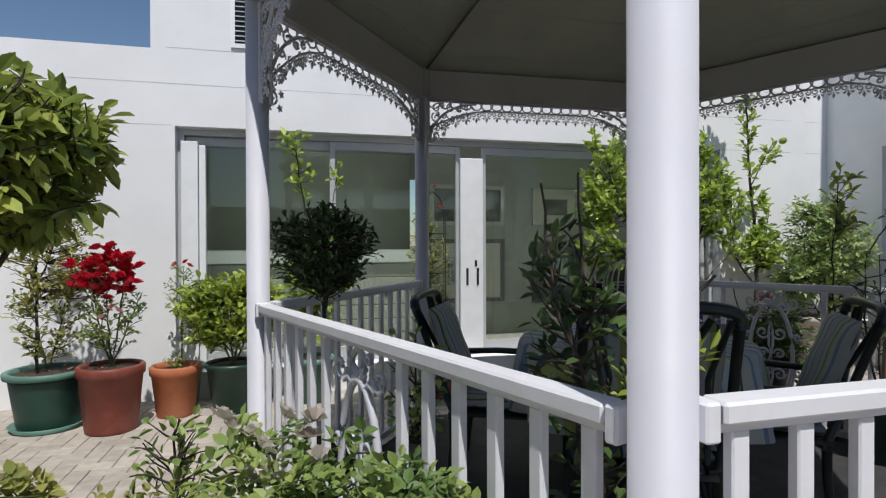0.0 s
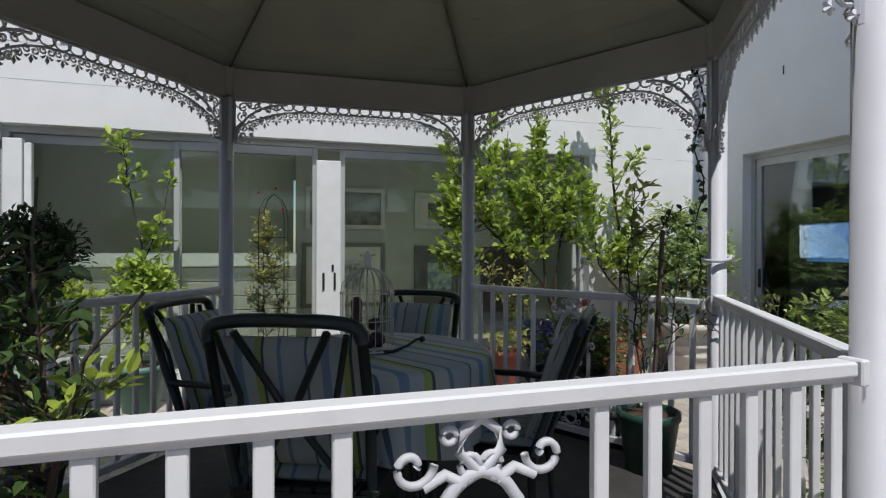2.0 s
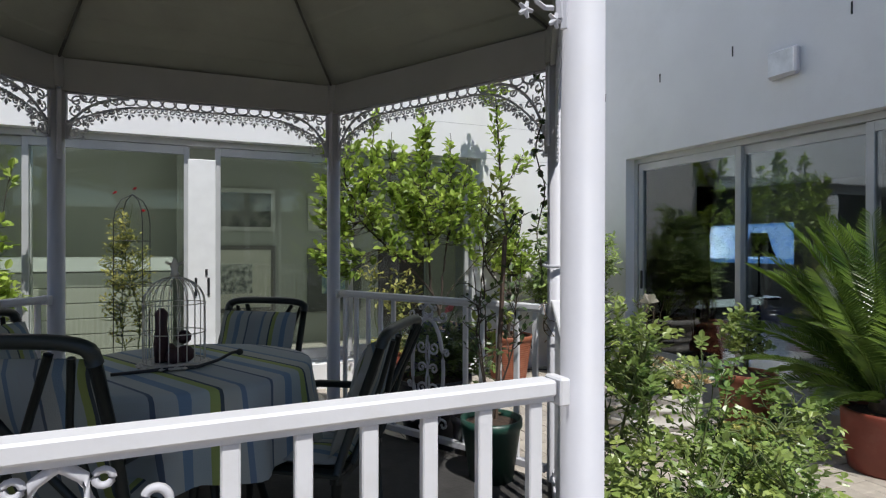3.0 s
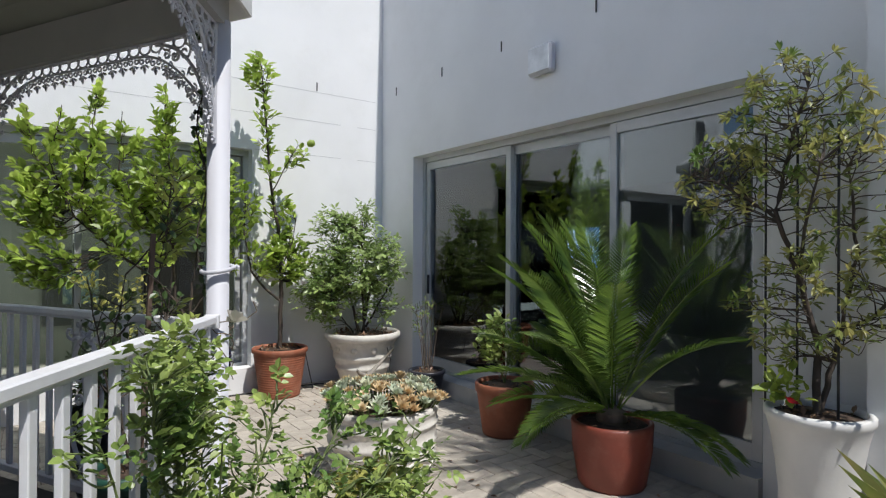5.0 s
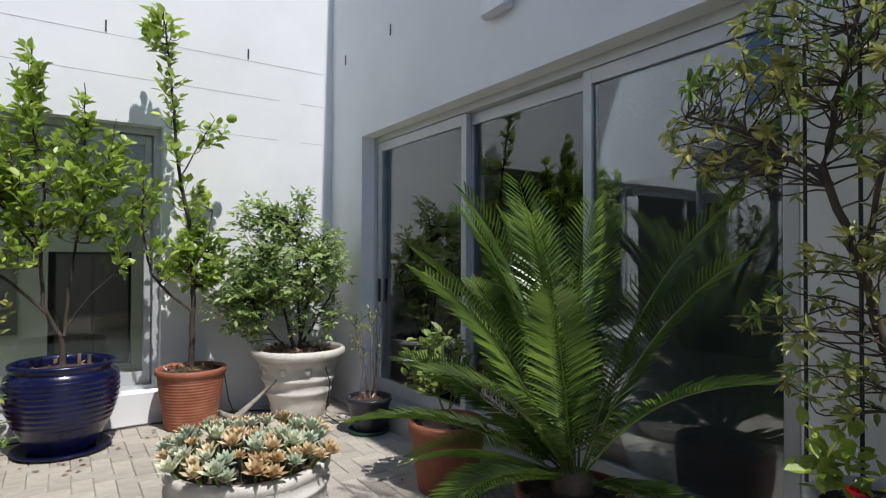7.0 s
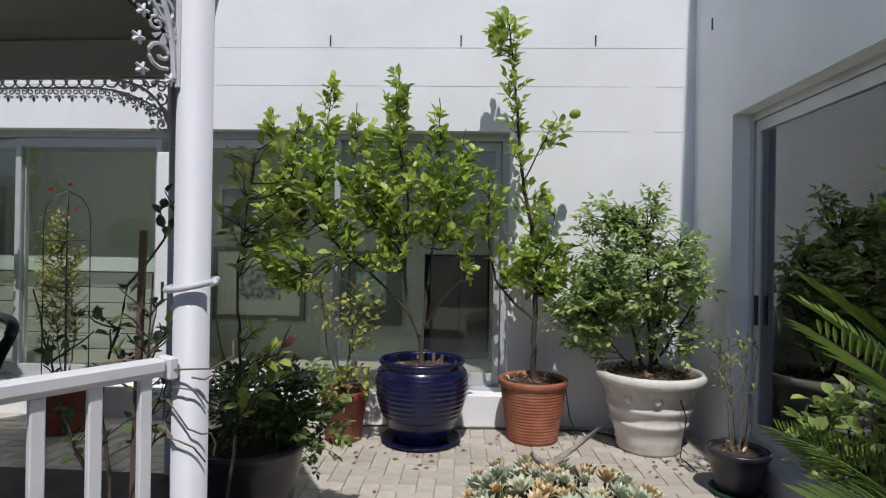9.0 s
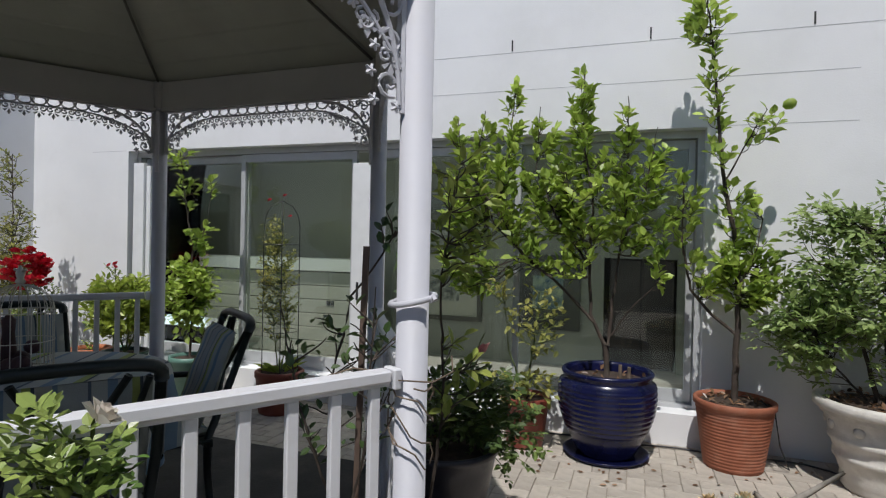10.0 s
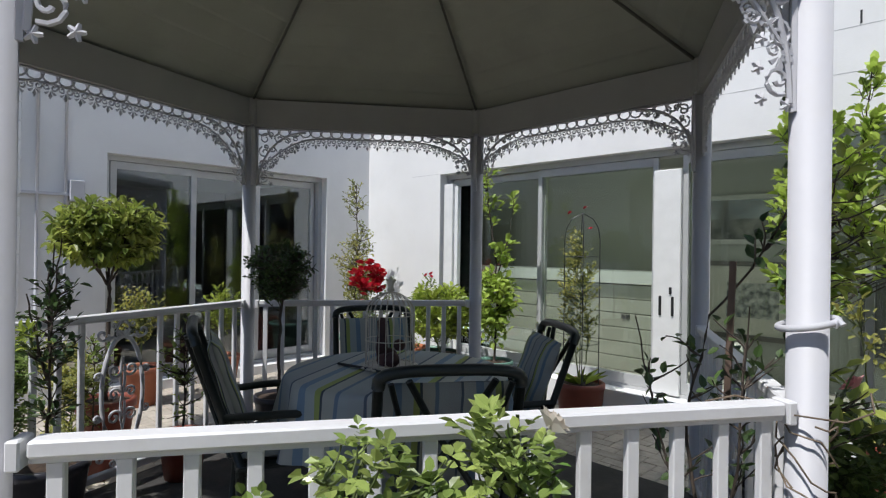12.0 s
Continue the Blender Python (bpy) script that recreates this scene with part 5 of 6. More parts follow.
    for k, (x, y, w) in enumerate(((-2.02, 3.3, 0.24), (-1.95, 2.5, 0.28))):
        g = thing("potted_shrub", (x, y, 0), "low mixed shrub in a terracotta pot by the side doors", "potted shrub", "potted plants")
        pot(g, [(0.14, 0.0), (0.18, 0.3), (0.19, 0.31), (0.19, 0.36)], TERRA)
        soil(g, 0.17, 0.33, r, 0)
        grow(g, r, [([(0, 0, 0.33), (0.0, 0, 0.7)], 0.01, 0.004)], [((0.0, 0, 0.85), (w, w, 0.28), 70)], L_ROSEY if k else L_LIME, STEMG, leaf=(0.045, 0.028), spacing=0.026)

    # between post and doors
    g = thing("potted_lemon_tree", (0.12, 5.2, 0), "thin upright lemon tree before the glass doors", "potted tree", "potted plants")
    pot(g, [(0.14, 0.0), (0.18, 0.33), (0.19, 0.34), (0.19, 0.38)], GREENL)
    soil(g, 0.17, 0.35, r, 0)
    tr = [([(0, 0, 0.35), (0.02, 0, 0.9), (0.0, 0, 1.4), (-0.1, 0, 1.9), (-0.14, -0.02, 2.3)], 0.013, 0.004), ([(0.0, 0, 1.2), (0.16, 0, 1.6), (0.22, 0, 1.95)], 0.007, 0.003)]
    grow(g, r, tr, [((0.02, -0.06, 1.02), (0.30, 0.2, 0.32), 80), ((0.12, -0.02, 1.5), (0.14, 0.12, 0.2), 14), ((-0.06, 0, 1.95), (0.14, 0.1, 0.18), 10), ((-0.12, -0.02, 2.22), (0.14, 0.1, 0.12), 9), ((0.22, 0, 1.98), (0.06, 0.06, 0.1), 4), ((0.0, -0.05, 0.7), (0.2, 0.14, 0.2), 16)],
         L_LEMON, BARKD, leaf=(0.085, 0.052), spacing=0.022, bounds=(9, 0.28))
    g = thing("obelisk_planter", (1.18, 5.1, 0), "wire obelisk with a thin climbing vine in a red pot", "planter", "potted plants")
    pot(g, [(0.17, 0.0), (0.175, 0.02), (0.20, 0.30), (0.21, 0.31), (0.21, 0.35), (0.20, 0.36)], TERRAR, label="red terracotta pot")
    soil(g, 0.19, 0.33, r, 8)
    for i in range(4):
        a = i * math.pi / 2 + 0.6
        c, s = math.cos(a) * 0.15, math.sin(a) * 0.15
        bm = bmesh.new()
        tube(bm, [(c, s, 0.32), (c, s, 1.60), (c * 0.9, s * 0.9, 1.70), (c * 0.6, s * 0.6, 1.78), (0, 0, 1.83)], 0.004, 6)
        part("wire_upright", bm, BLACK, g)
    for z in (0.7, 1.1, 1.45):
        bm = bmesh.new()
        tube(bm, [(0.15 * math.cos(t * math.pi / 10), 0.15 * math.sin(t * math.pi / 10), z) for t in range(20)], 0.003, 5, closed=True)
        part("wire_hoop", bm, BLACK, g)
    tr = [([(0.02, 0, 0.33), (0.06, 0.03, 0.8), (-0.05, 0, 1.3), (0.0, 0.03, 1.75)], 0.006, 0.002), ([(-0.02, 0, 0.33), (-0.08, 0, 0.8), (0.03, 0.02, 1.25)], 0.006, 0.002)]
    grow(g, r, tr, [((-0.04, 0, 1.1), (0.22, 0.16, 0.5), 170), ((-0.1, 0, 1.55), (0.12, 0.1, 0.18), 30)], L_ROSEY, STEMG, leaf=(0.036, 0.02), spacing=0.02, bounds=(9, 0.3))
    flowers(g, r, [(0.02, 0, 1.88), (-0.12, -0.02, 1.84), (0.08, 0, 1.7)], L_RED, 0.02, label="tiny red bloom")
    L = Leaves()
    for _ in range(26):
        a = r.uniform(0, 6.28)
        L.leaf(Vector((0.05 * math.cos(a), 0.05 * math.sin(a), 0.34)), Vector((math.cos(a), math.sin(a), r.uniform(0.8, 2))), Vector((-math.cos(a), -math.sin(a), 0.6)), r.uniform(0.12, 0.2), 0.022, curl=0.4)
    L.make("grassy_leaves", L_LIME, g)
    # inside the rail
    g = thing("potted_rose", (3.16, 2.60, DECK), "nearly bare rose tied to a brown stake inside the gazebo", "potted rose", "potted plants")
    pot(g, [(0.12, 0.0), (0.16, 0.28), (0.17, 0.29), (0.17, 0.33)], GREENP)
    soil(g, 0.15, 0.30, r, 4)
    bm = bmesh.new()
    box(bm, -0.009, 0.009, -0.009, 0.009, 0.28, 1.33, pose(0.02, 0.02, 0, 2, 2, 10))
    part("stake", bm, mat("brown_stake", (0.12, 0.08, 0.06), 0.8, vary=0.2), g, "brown wooden stake")
    tr = [([(0, 0, 0.3), (-0.08, 0.02, 0.8), (-0.02, 0.06, 1.15), (0.10, 0.05, 1.30), (0.2, 0.05, 1.48)], 0.007, 0.003), ([(0, 0, 0.3), (0.1, -0.05, 0.7), (0.14, -0.08, 1.2)], 0.006, 0.002),
          ([(0, 0, 0.3), (-0.12, -0.1, 0.8), (-0.18, -0.14, 1.15)], 0.006, 0.002)]
    grow(g, r, tr, [((0, 0, 0.9), (0.24, 0.2, 0.32), 34), ((0.18, 0.02, 1.4), (0.12, 0.1, 0.1), 5)], L_DARK, BARKD, leaf=(0.045, 0.028), spacing=0.034)
    g = thing("potted_plant", (0.68, 1.30, DECK), "leafy plant reaching over the rail from the gazebo's shade", "potted plant", "potted plants")
    pot(g, [(0.13, 0.0), (0.17, 0.3), (0.18, 0.31), (0.18, 0.35)], DARKPOT)
    soil(g, 0.16, 0.32, r, 0)
    tr = [([(0, 0, 0.32), (0.03, 0, 0.8), (-0.02, 0.02, 1.1), (-0.02, 0.05, 1.38)], 0.009, 0.003), ([(0.02, 0, 0.7), (0.1, -0.08, 1.0), (0.22, -0.12, 1.14)], 0.007, 0.003), ([(0, 0, 0.8), (-0.1, 0.02, 1.1), (-0.12, 0.04, 1.35)], 0.006, 0.003)]
    # the dark leaf material puts the roof's shade on this crown
    grow(g, r, tr, [((-0.06, 0.03, 1.15), (0.12, 0.12, 0.12), 22), ((-0.02, 0.0, 0.95), (0.15, 0.14, 0.2), 50), ((0.0, 0.0, 0.65), (0.12, 0.12, 0.2), 20)], L_DARK, BARKD, leaf=(0.05, 0.026), spacing=0.03, label="bronze-green leaves, coloured dark for the roof's shade")
    # lime leaves put the sunlight on this one shoot
    sprig = thing("rose_sprig", (0.76, 1.22, 1.06), "bright green young shoot catching the sun by the rail", "rose shoot")
    grow(sprig, r, [([(-0.06, 0.04, -0.14), (0.0, 0.0, 0.0), (0.10, -0.03, 0.05)], 0.004, 0.002)], [((0.05, -0.02, 0.05), (0.10, 0.05, 0.03), 8), ((-0.01, 0.0, 0.0), (0.05, 0.05, 0.05), 5)], L_LIME, STEMG, leaf=(0.05, 0.022), spacing=0.02)
    for x, y, hgt, n in ((0.40, 2.02, 0.92, 46), (-0.30, 1.72, 0.90, 40)):
        g = thing("potted_shrub", (x, y, DECK if x > 0 else 0), "leafy mid-green shrub close to the gazebo rail", "potted shrub", "potted plants")
        pot(g, [(0.10, 0.0), (0.13, 0.22), (0.14, 0.23), (0.14, 0.26)], TERRAR)
        soil(g, 0.12, 0.23, r, 0)
        grow(g, r, [([(0, 0, 0.23), (0.01, 0, 0.6), (0.0, 0, hgt - 0.05)], 0.007, 0.003)], [((0.0, 0, hgt - 0.18), (0.13, 0.16, 0.22), n), ((0.0, 0, 0.42), (0.12, 0.12, 0.12), 10)], L_ROSEL, BARKD, leaf=(0.04, 0.024), spacing=0.03)
    g = thing("potted_rose", (3.30, 3.05, 0), "leafy shrub standing outside the round gazebo post", "potted rose", "potted plants")
    pot(g, [(0.13, 0.0), (0.16, 0.3), (0.17, 0.31), (0.17, 0.35)], DARKPOT)
    soil(g, 0.15, 0.32, r, 0)
    tr = [([(0, 0, 0.32), (0.06, 0, 0.8), (0.04, 0.0, 1.3), (0.1, 0.0, 1.8)], 0.008, 0.003)]
    grow(g, r, tr, [((0.1, 0.02, 0.95), (0.16, 0.16, 0.2), 14), ((0.12, 0.0, 1.62), (0.16, 0.15, 0.30), 26)], L_FICUS, BARKD, leaf=(0.08, 0.038), spacing=0.034)


def build_tendrils():
    r = random.Random(81)
    g = thing("garden_tie", (3.464, 2.428, 0), "white plastic tie and bent tendrils looped round the gazebo post", "garden tie")
    bm = bmesh.new()
    tube(bm, [(0.066 * math.cos(t * math.pi / 12), 0.066 * math.sin(t * math.pi / 12), 1.315 + 0.014 * math.sin(t * math.pi / 12 + 1)) for t in range(24)], 0.009, 8, closed=True)
    tube(bm, [(0.062, -0.02, 1.315), (0.074, -0.026, 1.33), (0.082, -0.03, 1.32)], 0.008, 7)
    part("collar", bm, PAINT, g, "white plastic collar", True)
    bm = bmesh.new()
    for k in range(5):
        a0 = k * 1.3
        pts = [(0.068 * math.cos(a0 + t * 0.5), 0.068 * math.sin(a0 + t * 0.5), 1.08 - 0.02 * t * (1 + 0.4 * math.sin(k)) + 0.015 * math.sin(t * 1.7 + k)) for t in range(10)]
        tube(bm, pts, 0.0026, 5)
    tube(bm, [(-0.02, -0.07, 1.09), (0.1, -0.09, 1.10), (0.15, -0.07, 1.13), (0.14, -0.05, 1.17)], 0.0025, 5)
    tube(bm, [(-0.07, -0.03, 1.1), (-0.14, -0.10, 1.12), (-0.2, -0.14, 1.10)], 0.0025, 5)
    part("tendril", bm, BARK, g, "dry grey tendrils")
    g = thing("climbing_vine", (3.464, 2.428, 0), "dark climbing vine hanging down the gazebo post from the lace", "vine")
    L = Leaves()
    w = bmesh.new()
    pts = [Vector((-0.05 + 0.02 * math.sin(i), 0.08 + 0.02 * math.cos(i * 1.3), 2.35 - i * 0.085)) for i in range(14)]
    tube(w, pts, 0.004, 5)
    for q in pts:
        for _ in range(5):
            L.leaf(q + rvec(r) * 0.02, rvec(r) + Vector((0, 0, -0.3)), rvec(r) + Vector((0, 0, 0.6)), 0.045, 0.024)
    part("stem", w, BARKD, g)
    L.make("crown", L_DARK, g)


# ---- furniture ----
RESIN = mat("dark_green_resin", (0.012, 0.018, 0.017), 0.4, vary=0.15, scale=6, bump=0.06)
WIRE = mat("cream_wire", (0.55, 0.52, 0.46), 0.55, vary=0.1, dirt=(0.3, 0.2, 0.12), dirt_amt=0.4, dirt_scale=12)
PLUM = mat("dark_plum", (0.05, 0.018, 0.02), 0.6, vary=0.3)


def stripes(name, axis_scale, dark=1.0):
    m = mat(name, (0.3, 0.35, 0.4), 0.9, vary=0.08, scale=40, bump=0.35, fine=220)
    N, L = m.node_tree.nodes, m.node_tree.links
    tc = N.new("ShaderNodeTexCoord")
    sx = N.new("ShaderNodeSeparateXYZ")
    L.new(tc.outputs["Object"], sx.inputs[0])
    mu = N.new("ShaderNodeMath")
    mu.operation = "MULTIPLY"
    mu.inputs[1].default_value = axis_scale
    L.new(sx.outputs[0], mu.inputs[0])
    fr = N.new("ShaderNodeMath")
    fr.operation = "FRACT"
    L.new(mu.outputs[0], fr.inputs[0])
    cr = N.new("ShaderNodeValToRGB")
    cr.color_ramp.interpolation = "CONSTANT"
    cols = [(0, (0.34, 0.38, 0.40)), (0.16, (0.10, 0.13, 0.18)), (0.19, (0.42, 0.45, 0.44)), (0.34, (0.18, 0.27, 0.38)), (0.44, (0.38, 0.44, 0.45)), (0.58, (0.32, 0.39, 0.12)),
            (0.66, (0.06, 0.08, 0.10)), (0.69, (0.40, 0.42, 0.39)), (0.84, (0.16, 0.23, 0.32)), (0.89, (0.34, 0.39, 0.41))]
    while len(cr.color_ramp.elements) < len(cols):
        cr.color_ramp.elements.new(0.5)
    for e, (p, c) in zip(cr.color_ramp.elements, cols):
        e.position, e.color = p, (*[q * dark for q in c], 1)
    L.new(fr.outputs[0], cr.inputs[0])
    L.new(cr.outputs[0], N["Principled BSDF"].inputs["Base Color"])
    return m


CLOTH = stripes("striped_cloth", 2.4, 0.9)
CUSH = stripes("striped_cushion", 3.4, 0.75)


def bar(parent, name, pts, w, seg=8, label=""):
    bm = bmesh.new()
    tube(bm, pts, w, seg)
    return part(name, bm, RESIN, parent, label, True)


def build_chair():
    g = thing("garden_chair", (0, 0, 0), "dark green resin garden chair with a fan-slatted curved back", "chair", "chairs round the table")
    W = 0.27
    def bp(x, z):  # a point of the leaning back
        return (x, -0.20 - 0.32 * (z - 0.42), z)

    def rear(x, z):  # just behind the cushion
        return (x, -0.232 - 0.32 * (z - 0.42), z)
    for s in (-1, 1):
        bar(g, "leg", [(s * 0.25, -0.22, 0.0), (s * 0.245, -0.2, 0.25), (s * 0.24, -0.2, 0.42)], (0.017, 0.022))
        bar(g, "leg", [(s * 0.27, 0.24, 0.0), (s * 0.265, 0.22, 0.25), (s * 0.27, 0.22, 0.64)], (0.016, 0.02))
        bar(g, "back_post", [bp(s * 0.24, 0.40), bp(s * 0.255, 0.7), bp(s * 0.25, 1.0)], 0.019)
        bar(g, "armrest", [(s * 0.26, -0.27, 0.66), (s * 0.30, -0.05, 0.665), (s * 0.31, 0.12, 0.66), (s * 0.28, 0.24, 0.64)], (0.019, 0.022))
        bar(g, "back_slat", [rear(-s * 0.17, 0.44), rear(-s * 0.03, 0.68), rear(s * 0.03, 0.78), rear(s * 0.15, 1.03)], 0.013)
        bar(g, "back_slat", [rear(s * 0.19, 0.46), rear(s * 0.16, 0.80), rear(s * 0.21, 1.02)], 0.011)
    top = [bp(0.25 * math.copysign(abs(math.sin(t)) ** 0.62, t), 0.99 + 0.075 * max(0.0, math.cos(t)) ** 0.42) for t in [-1.57 + 3.14 * i / 18 for i in range(19)]]
    bar(g, "top_rail", top, 0.024)
    for i in range(7):
        x = -0.235 + i * 0.0785
        boxpart("seat_slat", (x - 0.034, x + 0.034, -0.22, 0.24, 0.405, 0.425), RESIN, g, bevel=0.004)
    boxpart("seat_rail", (-0.26, 0.26, 0.20, 0.24, 0.38, 0.405), RESIN, g)
    boxpart("seat_rail", (-0.26, 0.26, -0.22, -0.18, 0.38, 0.405), RESIN, g)
    c = thing("chair_cushion", (0, 0, 0), "striped blue and lime padded cushion on the garden chair", "cushion", "chair cushions")
    for nm, m, ly in (("seat_pad", pose(0, 0.015, 0.460), 0.45), ("back_pad", pose(0, -0.245, 0.740, 107.7, 0, 0), 0.54)):
        bm = bmesh.new()
        nx, ny = 12, 14
        grid = []
        for side in (1, -1):
            rows = []
            for j in range(ny + 1):
                row = []
                for i in range(nx + 1):
                    u, v = i / nx * 2 - 1, j / ny * 2 - 1
                    h = 0.034 * (1 - abs(u) ** 5) ** 0.5 * (1 - abs(v) ** 6) ** 0.5 + 0.003 * math.sin(v * 7 + u * 3)
                    row.append(bm.verts.new(m @ Vector((u * 0.235, v * ly / 2, side * h))))
                rows.append(row)
            grid.append(rows)
            for j in range(ny):
                for i in range(nx):
                    f = (rows[j][i], rows[j][i + 1], rows[j + 1][i + 1], rows[j + 1][i])
                    bm.faces.new(f if side == 1 else tuple(reversed(f)))
        bmesh.ops.remove_doubles(bm, verts=bm.verts, dist=0.0008)
        part(nm, bm, CUSH, c, smooth=True)
    return g, c


TABLE = Vector((1.62, 2.62, DECK))


def build_table():
    r = random.Random(91)
    g = thing("round_table", TABLE, "round garden table hidden under a striped cloth", "table")
    bm = bmesh.new()
    lathe(bm, [(0.54, 0.70), (0.545, 0.71), (0.545, 0.725), (0.54, 0.735)], 48)
    part("tabletop", bm, RESIN, g, smooth=False)
    for i in range(4):
        a = i * math.pi / 2 + 0.4
        bar(g, "leg", [(0.40 * math.cos(a), 0.40 * math.sin(a), 0), (0.28 * math.cos(a), 0.28 * math.sin(a), 0.4), (0.34 * math.cos(a), 0.34 * math.sin(a), 0.70)], 0.02)
    c = thing("tablecloth", TABLE, "blue, white and lime striped tablecloth hanging in soft folds", "tablecloth")
    bm = bmesh.new()
    prev = None
    n = 120
    centre = bm.verts.new((0, 0, 0.742))
    for rad, z, w in ((0.2, 0.742, 0), (0.4, 0.742, 0), (0.53, 0.741, 0), (0.552, 0.735, 0.0), (0.562, 0.715, 0.003), (0.568, 0.66, 0.010), (0.578, 0.58, 0.02), (0.59, 0.48, 0.03), (0.60, 0.40, 0.036)):
        ring = []
        for i in range(n):
            a = 2 * math.pi * i / n
            q = rad + w * (math.sin(a * 11 + 0.8 * math.sin(a * 3)) + 0.35 * math.sin(a * 23))
            ring.append(bm.verts.new((q * math.cos(a), q * math.sin(a), z + (0.012 * math.sin(a * 5) if w > 0.03 else 0))))
        for i in range(n):
            if prev:
                bm.faces.new((prev[i], ring[i], ring[(i + 1) % n], prev[(i + 1) % n]))
            else:
                bm.faces.new((centre, ring[i], ring[(i + 1) % n]))
        prev = ring
    ob = part("cloth", bm, CLOTH, c, smooth=True)
    ob.rotation_euler = (0, 0, 0.5)
    # birdcage
    b = thing("birdcage", (1.585, 2.60, DECK + 0.744), "decorative cream wire birdcage with dark contents on the table", "birdcage")
    b.scale = (1.04, 1.04, 0.97)
    for i in range(22):
        a = i * 2 * math.pi / 22
        bm = bmesh.new()
        pts = [(0.12 * math.cos(a), 0.12 * math.sin(a), 0.02), (0.12 * math.cos(a), 0.12 * math.sin(a), 0.28)]
        pts += [(0.12 * math.cos(t) * math.cos(a), 0.12 * math.cos(t) * math.sin(a), 0.28 + 0.12 * math.sin(t)) for t in (0.3, 0.6, 0.9, 1.2, 1.45)]
        tube(bm, pts, 0.0022, 5)
        part("wire", bm, WIRE, b)
    for z, q, th in ((0.02, 0.122, 0.004), (0.15, 0.122, 0.0025), (0.28, 0.122, 0.0025)):
        bm = bmesh.new()
        tube(bm, [(q * math.cos(t * math.pi / 14), q * math.sin(t * math.pi / 14), z) for t in range(28)], th, 6, closed=True)
        part("hoop", bm, WIRE, b)
    bm = bmesh.new()
    lathe(bm, [(0.12, 0.0), (0.13, 0.004), (0.13, 0.012), (0.12, 0.016)], 30)
    for i in range(20):
        a = i * math.pi / 10
        lathe(bm, [(0.001, -0.008), (0.013, 0), (0.001, 0.008)], 8, pose(0.137 * math.cos(a), 0.137 * math.sin(a), 0.008), cap=False)
    part("tray", bm, WIRE, b, "scalloped cream tray")
    bm = bmesh.new()
    lathe(bm, [(0.012, 0.40), (0.02, 0.41), (0.012, 0.425), (0.018, 0.45), (0.007, 0.475), (0.001, 0.485)], 12)
    tube(bm, [(-0.035, 0, 0.465), (0, 0, 0.45), (0.035, 0, 0.465)], 0.006, 6)
    part("finial", bm, WIRE, b, smooth=True)
    bm = bmesh.new()
    for x, y, z, s in ((-0.03, 0.02, 0.055, 0.045), (0.04, -0.02, 0.05, 0.04), (0.0, -0.04, 0.045, 0.035), (0.035, 0.03, 0.12, 0.032)):
        bmesh.ops.create_icosphere(bm, subdivisions=2, radius=s, matrix=pose(x, y, z))
    lathe(bm, [(0.025, 0.02), (0.03, 0.10), (0.022, 0.18), (0.026, 0.24), (0.01, 0.26)], 14, pose(-0.05, -0.01, 0))
    part("filling", bm, PLUM, b, "dark plum dried fruit and a bottle shape", True)
    h = thing("iron_hook", (1.62, 2.50, DECK + 0.752), "dark wrought-iron curled rod lying on the tablecloth", "ornament")
    bm = bmesh.new()
    tube(bm, [(-0.26, -0.06, 0.0), (-0.1, -0.03, 0.0), (0.06, -0.02, 0.0), (0.14, 0.03, 0.012), (0.20, 0.09, 0.03), (0.225, 0.10, 0.032)], 0.007, 8)
    bmesh.ops.create_icosphere(bm, subdivisions=2, radius=0.016, matrix=pose(0.235, 0.10, 0.03))
    part("rod", bm, BLACK, h, smooth=True)
    # chairs
    chair, cushion = build_chair()
    first = True
    for bx, by in ((1.14, 1.81), (2.50, 2.20), (0.73, 3.20), (1.98, 3.44)):
        back = Vector((bx, by, 0))
        d = TABLE - back
        d.z = 0
        d.normalize()
        ang = math.degrees(math.atan2(d.y, d.x)) - 90
        p = back + d * 0.38
        m = pose(p.x, p.y, DECK, 0, 0, ang + {1.14: 8, 2.50: -10, 0.73: 6, 1.98: -12}[bx]) @ Matrix.Diagonal((1, 1, 0.94, 1))
        if first:
            chair.matrix_world = m
            cushion.matrix_world = m
            first = False
        else:
            copy_thing(chair, m)
            copy_thing(cushion, m)


